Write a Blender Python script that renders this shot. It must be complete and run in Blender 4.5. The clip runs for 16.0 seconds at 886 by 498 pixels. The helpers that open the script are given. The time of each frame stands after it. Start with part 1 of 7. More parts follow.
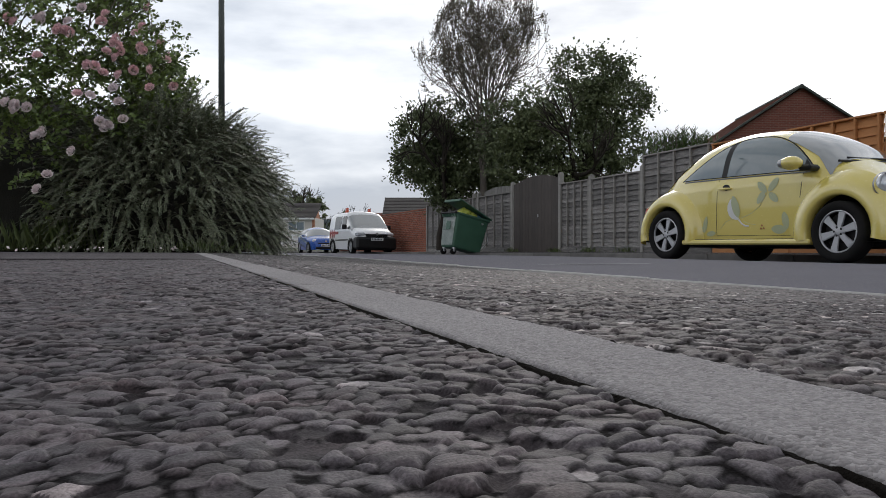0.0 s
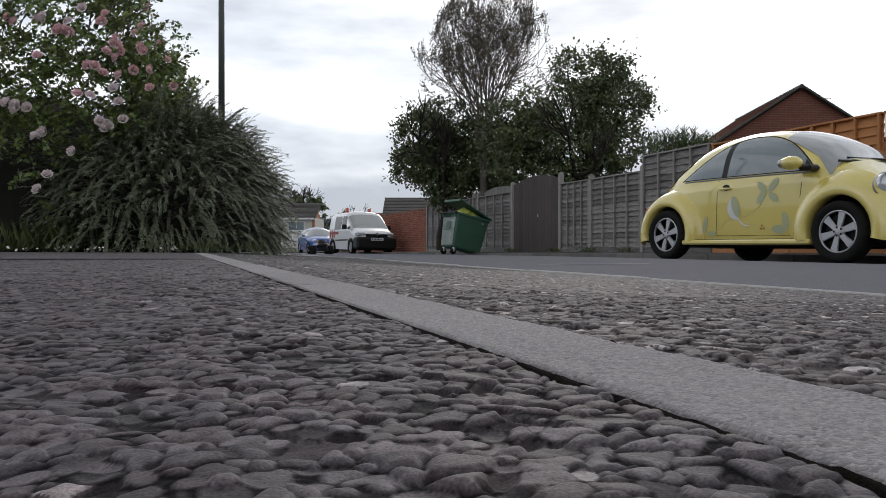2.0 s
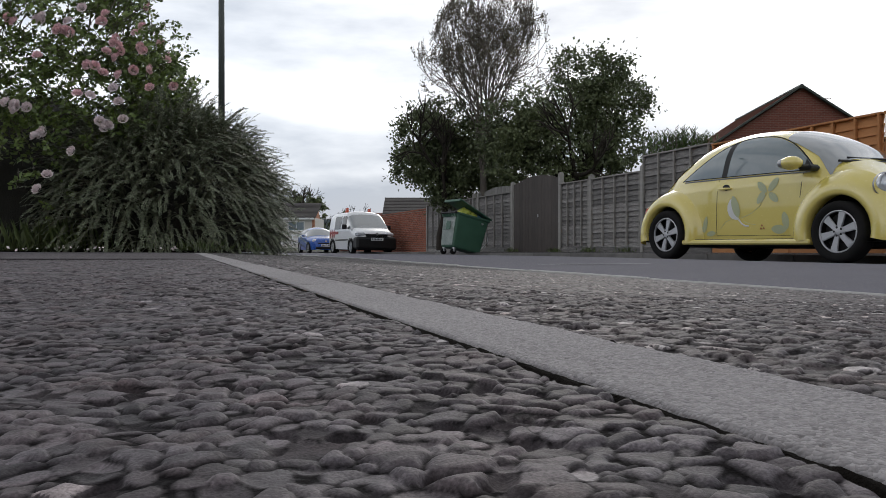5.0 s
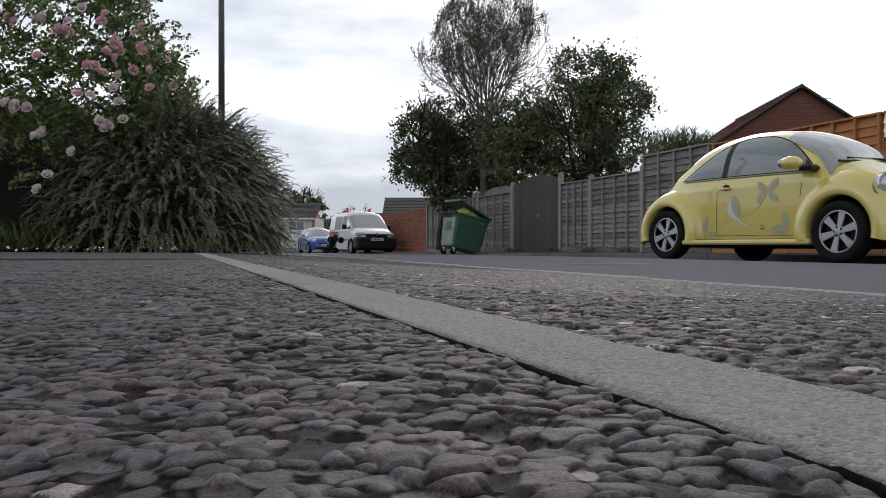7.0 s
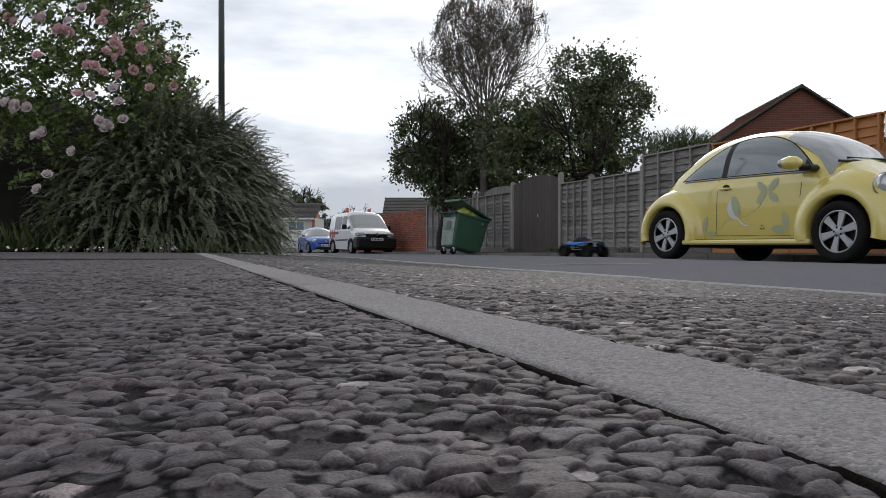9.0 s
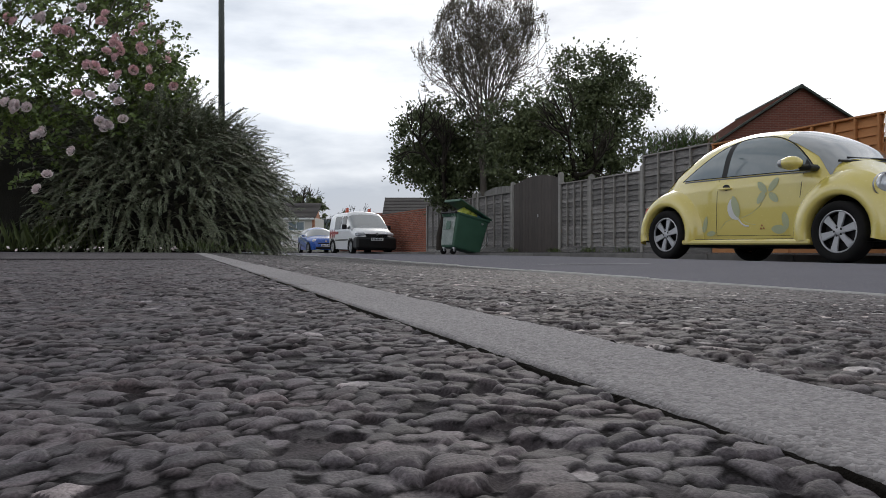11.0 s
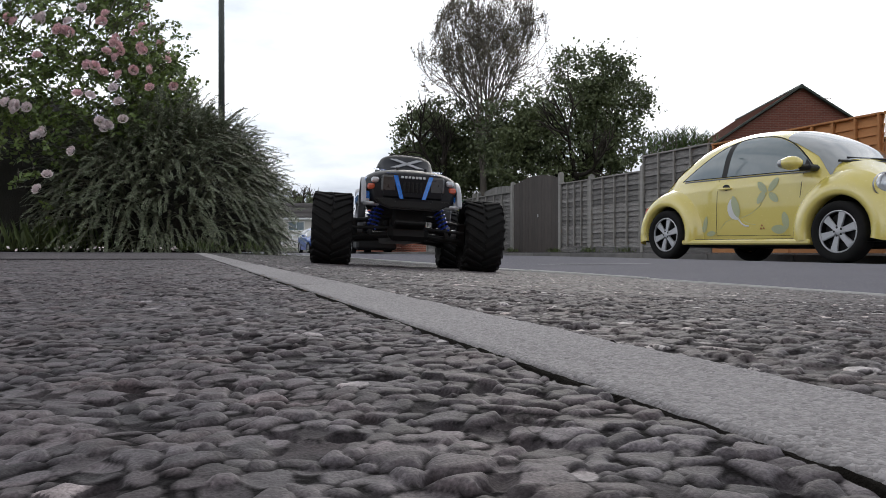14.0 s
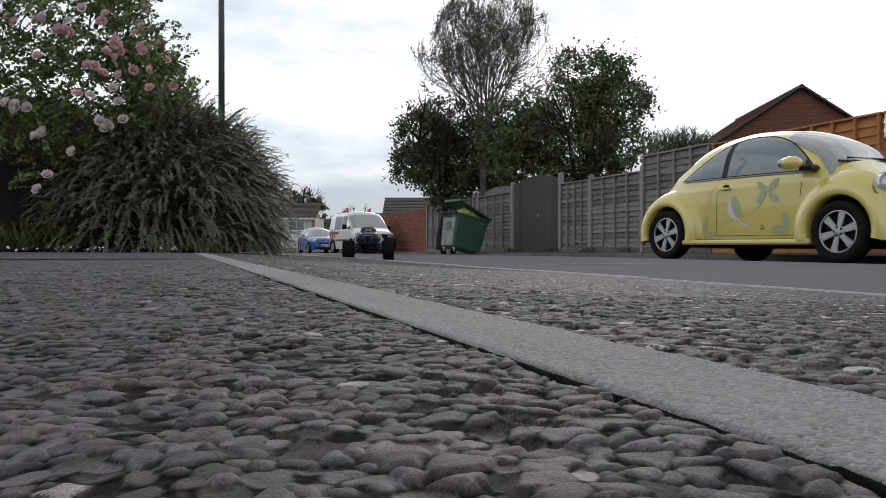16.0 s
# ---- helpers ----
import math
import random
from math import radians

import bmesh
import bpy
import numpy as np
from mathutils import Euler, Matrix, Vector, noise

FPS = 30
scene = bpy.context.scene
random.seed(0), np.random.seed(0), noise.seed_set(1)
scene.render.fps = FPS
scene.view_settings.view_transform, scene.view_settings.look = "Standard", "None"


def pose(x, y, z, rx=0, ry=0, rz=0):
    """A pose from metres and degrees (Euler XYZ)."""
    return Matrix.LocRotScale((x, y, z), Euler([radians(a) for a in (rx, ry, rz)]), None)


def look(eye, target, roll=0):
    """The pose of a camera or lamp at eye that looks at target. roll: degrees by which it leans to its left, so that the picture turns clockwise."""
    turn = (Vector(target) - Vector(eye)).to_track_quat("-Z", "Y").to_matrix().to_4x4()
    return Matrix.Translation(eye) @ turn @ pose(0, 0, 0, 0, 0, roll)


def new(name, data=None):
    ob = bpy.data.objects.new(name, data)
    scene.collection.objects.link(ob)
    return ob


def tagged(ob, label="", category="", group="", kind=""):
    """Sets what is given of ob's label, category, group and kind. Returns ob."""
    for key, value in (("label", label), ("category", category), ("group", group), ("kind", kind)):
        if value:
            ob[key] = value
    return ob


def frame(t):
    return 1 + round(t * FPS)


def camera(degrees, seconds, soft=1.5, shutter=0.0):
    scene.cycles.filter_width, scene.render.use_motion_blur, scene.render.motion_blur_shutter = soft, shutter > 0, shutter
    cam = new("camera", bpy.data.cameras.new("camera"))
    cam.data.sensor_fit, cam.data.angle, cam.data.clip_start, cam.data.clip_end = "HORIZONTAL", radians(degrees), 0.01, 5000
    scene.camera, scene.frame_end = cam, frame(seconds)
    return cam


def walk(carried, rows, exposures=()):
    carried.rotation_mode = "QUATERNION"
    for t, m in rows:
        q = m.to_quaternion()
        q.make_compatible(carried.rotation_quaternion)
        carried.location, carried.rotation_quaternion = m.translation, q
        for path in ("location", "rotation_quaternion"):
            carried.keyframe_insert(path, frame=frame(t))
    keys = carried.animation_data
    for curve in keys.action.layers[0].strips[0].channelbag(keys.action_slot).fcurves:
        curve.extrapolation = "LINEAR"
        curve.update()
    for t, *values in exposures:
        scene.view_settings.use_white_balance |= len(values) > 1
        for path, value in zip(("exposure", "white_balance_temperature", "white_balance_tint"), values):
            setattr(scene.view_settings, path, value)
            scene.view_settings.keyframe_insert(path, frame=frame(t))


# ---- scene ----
# World axes: x across the road from the camera's side to the far side, y along the road, z up; the drive lies at z = 0.
cam = camera(58.5, 16.0, soft=0.9, shutter=0.5)
CAMERA_POSE = pose(0, 0, 0.042, 89.8, 0, -18.8)
walk(cam, [(0.0, CAMERA_POSE), (16.0, CAMERA_POSE)], exposures=[(0.0, 0.12), (11.85, 0.12), (12.05, 0.24), (12.3, 0.44), (14.6, 0.42), (15.3, 0.30), (16.0, 0.20)])

# ---- sky: bright overcast, low sun far behind the trees ----
SUN_ELEVATION, SUN_ROTATION = radians(24), radians(28)
world = bpy.data.worlds.new("overcast_sky")
scene.world = world
world.use_nodes = True


def build_sky():
    nt = world.node_tree
    N, L = nt.nodes, nt.links
    N.clear()
    out = N.new("ShaderNodeOutputWorld")
    sky = N.new("ShaderNodeTexSky")
    sky.sky_type, sky.sun_disc = "NISHITA", False
    sky.sun_elevation, sky.sun_rotation = SUN_ELEVATION, SUN_ROTATION
    clear = N.new("ShaderNodeBackground")
    clear.inputs["Strength"].default_value = 0.006
    L.new(sky.outputs[0], clear.inputs["Color"])
    # the cloud deck: brighter overhead, banded grey cloud low down
    co = N.new("ShaderNodeTexCoord")
    mp = N.new("ShaderNodeMapping")
    mp.inputs["Scale"].default_value = (1.0, 1.0, 3.6)
    mp.inputs["Location"].default_value = (0.37, 0.15, 0.0)
    L.new(co.outputs["Generated"], mp.inputs["Vector"])
    n1 = N.new("ShaderNodeTexNoise")
    n1.inputs["Scale"].default_value, n1.inputs["Detail"].default_value, n1.inputs["Roughness"].default_value = 3.2, 7.0, 0.52
    L.new(mp.outputs[0], n1.inputs["Vector"])
    sep = N.new("ShaderNodeSeparateXYZ")
    L.new(co.outputs["Generated"], sep.inputs[0])
    low = N.new("ShaderNodeMapRange")
    low.inputs["From Min"].default_value, low.inputs["From Max"].default_value = 0.02, 0.175
    low.inputs["To Min"].default_value, low.inputs["To Max"].default_value = -0.12, 0.42
    L.new(sep.outputs["Z"], low.inputs["Value"])
    add = N.new("ShaderNodeMath")
    add.operation = "ADD"
    L.new(n1.outputs["Fac"], add.inputs[0])
    L.new(low.outputs[0], add.inputs[1])
    ramp = N.new("ShaderNodeValToRGB")
    e = ramp.color_ramp.elements
    e[0].position, e[0].color = 0.62, (0.34, 0.39, 0.475, 1)
    e[1].position, e[1].color = 1.0, (0.975, 0.99, 1.03, 1)
    mid = e.new(0.86)
    mid.color = (0.74, 0.775, 0.83, 1)
    L.new(add.outputs[0], ramp.inputs[0])
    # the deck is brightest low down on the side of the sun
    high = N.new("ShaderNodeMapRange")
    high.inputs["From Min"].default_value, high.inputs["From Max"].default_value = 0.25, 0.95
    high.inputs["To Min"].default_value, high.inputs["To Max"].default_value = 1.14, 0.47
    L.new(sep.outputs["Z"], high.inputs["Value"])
    dot = N.new("ShaderNodeVectorMath")
    dot.operation = "DOT_PRODUCT"
    dot.inputs[1].default_value = (math.sin(SUN_ROTATION), math.cos(SUN_ROTATION), 0)
    L.new(co.outputs["Generated"], dot.inputs[0])
    away = N.new("ShaderNodeMapRange")
    away.inputs["From Min"].default_value, away.inputs["From Max"].default_value = -1.0, 0.7
    away.inputs["To Min"].default_value, away.inputs["To Max"].default_value = 0.78, 1.0
    L.new(dot.outputs["Value"], away.inputs["Value"])
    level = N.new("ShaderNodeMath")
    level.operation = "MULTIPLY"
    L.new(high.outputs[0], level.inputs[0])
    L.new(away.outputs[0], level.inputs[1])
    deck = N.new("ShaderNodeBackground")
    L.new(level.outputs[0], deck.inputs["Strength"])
    L.new(ramp.outputs[0], deck.inputs["Color"])
    both = N.new("ShaderNodeAddShader")
    L.new(clear.outputs[0], both.inputs[0])
    L.new(deck.outputs[0], both.inputs[1])
    L.new(both.outputs[0], out.inputs["Surface"])


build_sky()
sun = new("sun", bpy.data.lights.new("sun", "SUN"))
sun.data.energy, sun.data.angle, sun.data.color = 0.5, radians(25), (1.0, 0.95, 0.88)
sun.matrix_world = look((0, 0, 30), (-math.sin(SUN_ROTATION) * 30, -math.cos(SUN_ROTATION) * 30, 30 - 30 * math.tan(SUN_ELEVATION)))
# ---- materials ----
def shader(name, rough=0.6, metal=0.0, spec=0.5):
    m = bpy.data.materials.new(name)
    m.use_nodes = True
    b = m.node_tree.nodes["Principled BSDF"]
    b.inputs["Roughness"].default_value, b.inputs["Metallic"].default_value = rough, metal
    b.inputs["Specular IOR Level"].default_value = spec
    return m, m.node_tree.nodes, m.node_tree.links, b


def surface(name, c1, c2, scale=8.0, fine=120.0, rough=0.6, metal=0.0, bump=0.2, depth=0.004, island=0.0, piece=0.0, spec=0.5, stretch=(1, 1, 1), coat=0.0, dirt=None):
    """A two-scale surface: broad tone from c1 to c2, fine grain in tone and relief, tone by island or by piece."""
    m, N, L, b = shader(name, rough, metal, spec)
    co = N.new("ShaderNodeTexCoord")
    mp = N.new("ShaderNodeMapping")
    mp.inputs["Scale"].default_value = stretch
    L.new(co.outputs["Object"], mp.inputs["Vector"])
    broad, grain = N.new("ShaderNodeTexNoise"), N.new("ShaderNodeTexNoise")
    broad.inputs["Scale"].default_value, broad.inputs["Detail"].default_value = scale, 5.0
    grain.inputs["Scale"].default_value, grain.inputs["Detail"].default_value = fine, 3.0
    for n in (broad, grain):
        L.new(mp.outputs[0], n.inputs["Vector"])
    mix = N.new("ShaderNodeMixRGB")
    mix.inputs[1].default_value, mix.inputs[2].default_value = (*c1, 1), (*c2, 1)
    blend = N.new("ShaderNodeMath")
    blend.operation = "MULTIPLY_ADD"
    blend.inputs[1].default_value, blend.inputs[2].default_value = 0.55, 0.0
    ramp = N.new("ShaderNodeMapRange")
    ramp.inputs["From Min"].default_value, ramp.inputs["From Max"].default_value = 0.3, 0.7
    L.new(broad.outputs["Fac"], ramp.inputs["Value"])
    L.new(ramp.outputs[0], blend.inputs[0])
    g2 = N.new("ShaderNodeMapRange")
    g2.inputs["From Min"].default_value, g2.inputs["From Max"].default_value = 0.34, 0.66
    g2.inputs["To Min"].default_value, g2.inputs["To Max"].default_value = 0.0, 0.45
    L.new(grain.outputs["Fac"], g2.inputs["Value"])
    L.new(g2.outputs[0], blend.inputs[2])
    L.new(blend.outputs[0], mix.inputs[0])
    colour = mix.outputs[0]
    for amount, node, socket in ((island, "ShaderNodeNewGeometry", "Random Per Island"), (piece, "ShaderNodeObjectInfo", "Random")):
        if amount:
            src = N.new(node)
            mr = N.new("ShaderNodeMapRange")
            mr.inputs["To Min"].default_value, mr.inputs["To Max"].default_value = 1 - amount, 1 + amount
            L.new(src.outputs[socket], mr.inputs["Value"])
            mul = N.new("ShaderNodeMixRGB")
            mul.blend_type = "MULTIPLY"
            mul.inputs[0].default_value = 1.0
            L.new(colour, mul.inputs[1])
            L.new(mr.outputs[0], mul.inputs[2])
            colour = mul.outputs[0]
    if dirt:
        dn = N.new("ShaderNodeTexNoise")
        dn.inputs["Scale"].default_value, dn.inputs["Detail"].default_value = dirt[1], 6.0
        L.new(co.outputs["Object"], dn.inputs["Vector"])
        dr = N.new("ShaderNodeMapRange")
        dr.inputs["From Min"].default_value, dr.inputs["From Max"].default_value = dirt[2], dirt[2] + 0.12
        L.new(dn.outputs["Fac"], dr.inputs["Value"])
        dm = N.new("ShaderNodeMixRGB")
        dm.inputs[2].default_value = (*dirt[0], 1)
        L.new(dr.outputs[0], dm.inputs[0])
        L.new(colour, dm.inputs[1])
        colour = dm.outputs[0]
    L.new(colour, b.inputs["Base Color"])
    rr = N.new("ShaderNodeMapRange")
    rr.inputs["To Min"].default_value, rr.inputs["To Max"].default_value = max(0.0, rough - 0.1), min(1.0, rough + 0.1)
    L.new(grain.outputs["Fac"], rr.inputs["Value"])
    L.new(rr.outputs[0], b.inputs["Roughness"])
    if bump:
        bp = N.new("ShaderNodeBump")
        bp.inputs["Strength"].default_value, bp.inputs["Distance"].default_value = bump, depth
        L.new(grain.outputs["Fac"], bp.inputs["Height"])
        L.new(bp.outputs[0], b.inputs["Normal"])
    b.inputs["Coat Weight"].default_value = coat
    b.inputs["Coat Roughness"].default_value = 0.05
    return m


def asphalt(name, dark, light, pebble, bump, depth, fleck=0.0, fleck_colour=(0.3, 0.3, 0.29)):
    """Tarmac: stones in dark binder, with pale flecks and broad stains."""
    m, N, L, b = shader(name, 0.85, 0.0, 0.22)
    co = N.new("ShaderNodeTexCoord")
    vor = N.new("ShaderNodeTexVoronoi")
    vor.inputs["Scale"].default_value = pebble
    broad = N.new("ShaderNodeTexNoise")
    broad.inputs["Scale"].default_value, broad.inputs["Detail"].default_value = 1.7, 6.0
    for n in (vor, broad):
        L.new(co.outputs["Object"], n.inputs["Vector"])
    tone = N.new("ShaderNodeSeparateColor")
    L.new(vor.outputs["Color"], tone.inputs[0])
    add = N.new("ShaderNodeMath")
    add.operation = "MULTIPLY_ADD"
    add.inputs[1].default_value = 0.5
    L.new(tone.outputs[0], add.inputs[0])
    half = N.new("ShaderNodeMath")
    half.operation = "MULTIPLY"
    half.inputs[1].default_value = 0.6
    L.new(broad.outputs["Fac"], half.inputs[0])
    L.new(half.outputs[0], add.inputs[2])
    mix = N.new("ShaderNodeMixRGB")
    mix.inputs[1].default_value, mix.inputs[2].default_value = (*dark, 1), (*light, 1)
    L.new(add.outputs[0], mix.inputs[0])
    colour = mix.outputs[0]
    if fleck:
        gt = N.new("ShaderNodeMath")
        gt.operation = "GREATER_THAN"
        gt.inputs[1].default_value = 1 - fleck
        L.new(tone.outputs[1], gt.inputs[0])
        fm = N.new("ShaderNodeMixRGB")
        fm.inputs[2].default_value = (*fleck_colour, 1)
        L.new(gt.outputs[0], fm.inputs[0])
        L.new(colour, fm.inputs[1])
        colour = fm.outputs[0]
    L.new(colour, b.inputs["Base Color"])
    inv = N.new("ShaderNodeMath")
    inv.operation = "SUBTRACT"
    inv.inputs[0].default_value = 1.0
    L.new(vor.outputs["Distance"], inv.inputs[1])
    bp = N.new("ShaderNodeBump")
    bp.inputs["Strength"].default_value, bp.inputs["Distance"].default_value = bump, depth
    L.new(inv.outputs[0], bp.inputs["Height"])
    L.new(bp.outputs[0], b.inputs["Normal"])
    return m


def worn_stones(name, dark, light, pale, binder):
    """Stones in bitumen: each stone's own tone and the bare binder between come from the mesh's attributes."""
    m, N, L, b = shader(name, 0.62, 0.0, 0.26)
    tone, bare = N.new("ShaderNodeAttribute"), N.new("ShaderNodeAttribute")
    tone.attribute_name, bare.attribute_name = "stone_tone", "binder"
    ramp = N.new("ShaderNodeValToRGB")
    e = ramp.color_ramp.elements
    e[0].position, e[0].color = 0.0, (*dark, 1)
    e[1].position, e[1].color = 1.0, (*pale, 1)
    mid = e.new(0.93)
    mid.color = (*light, 1)
    L.new(tone.outputs["Fac"], ramp.inputs[0])
    co = N.new("ShaderNodeTexCoord")
    grain, broad, patch = N.new("ShaderNodeTexNoise"), N.new("ShaderNodeTexNoise"), N.new("ShaderNodeTexNoise")
    for n, sc, det in ((grain, 1300, 4.0), (broad, 160, 4.0), (patch, 7, 4.0)):
        n.inputs["Scale"].default_value, n.inputs["Detail"].default_value = sc, det
        L.new(co.outputs["Object"], n.inputs["Vector"])
    colour = ramp.outputs[0]
    for n, lo, hi in ((grain, 0.62, 1.38), (broad, 0.60, 1.40), (patch, 0.78, 1.22)):
        mr = N.new("ShaderNodeMapRange")
        mr.inputs["From Min"].default_value, mr.inputs["From Max"].default_value = 0.30, 0.70
        mr.inputs["To Min"].default_value, mr.inputs["To Max"].default_value = lo, hi
        L.new(n.outputs["Fac"], mr.inputs["Value"])
        mul = N.new("ShaderNodeMixRGB")
        mul.blend_type, mul.inputs[0].default_value = "MULTIPLY", 1.0
        L.new(colour, mul.inputs[1])
        L.new(mr.outputs[0], mul.inputs[2])
        colour = mul.outputs[0]
    # a brownish film lies over some stretches
    film = N.new("ShaderNodeTexNoise")
    film.inputs["Scale"].default_value, film.inputs["Detail"].default_value = 26.0, 5.0
    L.new(co.outputs["Object"], film.inputs["Vector"])
    amount = N.new("ShaderNodeMapRange")
    amount.inputs["From Min"].default_value, amount.inputs["From Max"].default_value = 0.42, 0.66
    L.new(film.outputs["Fac"], amount.inputs["Value"])
    tint = N.new("ShaderNodeMixRGB")
    tint.blend_type = "MULTIPLY"
    tint.inputs[2].default_value = (1.08, 0.98, 0.93, 1)
    L.new(amount.outputs[0], tint.inputs[0])
    L.new(colour, tint.inputs[1])
    colour = tint.outputs[0]
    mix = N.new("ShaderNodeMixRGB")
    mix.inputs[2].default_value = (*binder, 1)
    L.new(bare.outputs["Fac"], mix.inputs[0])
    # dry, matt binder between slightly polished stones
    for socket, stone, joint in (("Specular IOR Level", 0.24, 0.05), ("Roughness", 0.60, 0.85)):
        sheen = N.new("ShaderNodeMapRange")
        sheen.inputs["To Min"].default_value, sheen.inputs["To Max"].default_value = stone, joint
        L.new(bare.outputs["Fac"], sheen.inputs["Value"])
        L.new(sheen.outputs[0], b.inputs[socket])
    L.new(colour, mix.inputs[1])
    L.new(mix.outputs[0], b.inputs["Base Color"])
    b1, b2 = N.new("ShaderNodeBump"), N.new("ShaderNodeBump")
    b1.inputs["Strength"].default_value, b1.inputs["Distance"].default_value = 0.4, 0.0005
    b2.inputs["Strength"].default_value, b2.inputs["Distance"].default_value = 0.4, 0.0012
    L.new(grain.outputs["Fac"], b1.inputs["Height"])
    L.new(broad.outputs["Fac"], b2.inputs["Height"])
    L.new(b2.outputs[0], b1.inputs["Normal"])
    L.new(b1.outputs[0], b.inputs["Normal"])
    return m


DRIVE = asphalt("drive_tarmac", (0.066, 0.0595, 0.0635), (0.148, 0.134, 0.142), 150, 0.8, 0.006)
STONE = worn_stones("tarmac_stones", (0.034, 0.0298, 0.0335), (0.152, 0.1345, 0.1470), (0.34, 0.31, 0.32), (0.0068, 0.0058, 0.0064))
FOOTWAY = asphalt("footway_tarmac", (0.045, 0.0412, 0.0428), (0.108, 0.099, 0.1025), 105, 0.9, 0.008, 0.09)
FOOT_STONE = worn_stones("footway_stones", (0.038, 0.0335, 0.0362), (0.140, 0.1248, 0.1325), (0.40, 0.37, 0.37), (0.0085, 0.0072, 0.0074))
ROAD = asphalt("road_tarmac", (0.094, 0.092, 0.112), (0.140, 0.137, 0.166), 160, 0.5, 0.003, 0.04, (0.2, 0.2, 0.2))
CONCRETE = asphalt("concrete_edging", (0.135, 0.128, 0.130), (0.470, 0.446, 0.449), 800, 0.7, 0.0009)
KERB = surface("kerb_concrete", (0.42, 0.41, 0.40), (0.56, 0.55, 0.54), 9, 300, 0.85, bump=0.3, depth=0.002, piece=0.1)
OLDKERB = surface("grimy_kerb_concrete", (0.10, 0.095, 0.09), (0.19, 0.18, 0.17), 5, 90, 0.9, bump=0.3, depth=0.003, piece=0.2)
POST = surface("post_concrete", (0.24, 0.23, 0.21), (0.34, 0.33, 0.31), 6, 200, 0.9, bump=0.3, depth=0.003, piece=0.1)
GROUND = surface("ground_earth", (0.05, 0.06, 0.03), (0.10, 0.11, 0.06), 0.5, 30, 0.95, bump=0.3, depth=0.02)
FENCE = surface("weathered_timber", (0.070, 0.066, 0.062), (0.29, 0.275, 0.262), 5, 45, 0.85, bump=0.7, depth=0.006, stretch=(1, 1, 7), piece=0.32)
PALEBOARD = surface("pale_weathered_board", (0.17, 0.165, 0.155), (0.30, 0.29, 0.275), 4, 70, 0.9, bump=0.4, depth=0.003, stretch=(7, 7, 1), piece=0.15)
BATTEN = surface("silvered_batten", (0.19, 0.18, 0.165), (0.30, 0.285, 0.265), 3, 60, 0.85, bump=0.4, depth=0.003, stretch=(6, 6, 1), piece=0.15)
GATE = surface("dark_stained_timber", (0.034, 0.027, 0.024), (0.080, 0.065, 0.056), 3, 60, 0.7, bump=0.4, depth=0.003, stretch=(9, 9, 1), piece=0.2)
NEWFENCE = surface("orange_timber", (0.36, 0.15, 0.05), (0.50, 0.22, 0.08), 3, 60, 0.75, bump=0.3, depth=0.003, stretch=(1, 1, 9), piece=0.12)
BRICK = surface("red_brick", (0.20, 0.065, 0.04), (0.32, 0.11, 0.065), 4, 80, 0.9, bump=0.4, depth=0.004, piece=0.25, island=0.25)
MORTAR = surface("mortar", (0.30, 0.27, 0.23), (0.40, 0.37, 0.32), 6, 120, 0.95, bump=0.3, depth=0.003)
ROOFTILE = surface("roof_tile", (0.055, 0.05, 0.048), (0.10, 0.09, 0.085), 1.2, 20, 0.9, bump=0.4, depth=0.01, piece=0.2, island=0.2)
REDTILE = surface("red_roof_tile", (0.13, 0.055, 0.04), (0.20, 0.085, 0.06), 1.2, 20, 0.9, bump=0.4, depth=0.01, piece=0.2, island=0.2)
MOSSTILE = surface("mossy_roof_tile", (0.050, 0.058, 0.050), (0.10, 0.115, 0.10), 1.2, 20, 0.9, bump=0.4, depth=0.01, piece=0.2, island=0.2)
RENDER = surface("pale_wall_cladding", (0.52, 0.50, 0.46), (0.64, 0.62, 0.58), 2, 60, 0.8, bump=0.2, depth=0.004)
WHITE = surface("white_paint", (0.74, 0.75, 0.76), (0.82, 0.82, 0.82), 3, 80, 0.35, bump=0.0, coat=0.3)
POLE = surface("green_grey_steel", (0.055, 0.065, 0.06), (0.085, 0.095, 0.09), 5, 200, 0.5, 0.3, bump=0.1, depth=0.001)
YELLOW = surface("yellow_car_paint", (0.77, 0.635, 0.16), (0.79, 0.655, 0.175), 1, 40, 0.24, bump=0.0, coat=1.0)
YELLOW.node_tree.nodes["Principled BSDF"].inputs["Coat IOR"].default_value = 1.75
YELLOW.node_tree.nodes["Principled BSDF"].inputs["Coat Roughness"].default_value = 0.02
BLUECAR = surface("blue_car_paint", (0.010, 0.075, 0.36), (0.013, 0.09, 0.42), 1, 40, 0.28, bump=0.0, coat=0.8)
VANWHITE = surface("van_white_paint", (0.78, 0.79, 0.80), (0.82, 0.82, 0.83), 1, 40, 0.3, bump=0.0, coat=0.6)
RUBBER = surface("tyre_rubber", (0.008, 0.008, 0.008), (0.016, 0.0155, 0.015), 12, 300, 0.85, bump=0.3, depth=0.001, spec=0.2)
PLASTIC = surface("black_plastic", (0.009, 0.009, 0.009), (0.017, 0.017, 0.017), 20, 400, 0.5, bump=0.2, depth=0.0006, spec=0.3)
ALLOY = surface("silver_alloy", (0.36, 0.36, 0.37), (0.50, 0.50, 0.51), 8, 200, 0.35, 0.8, bump=0.0)
# base colours stand in for sky seen through and mirrored in the glass
SKYGLASS = surface("glass_with_sky_in_colour", (0.100, 0.140, 0.152), (0.125, 0.165, 0.178), 1, 10, 0.04, 0.0, bump=0.0, spec=1.0, coat=1.0)
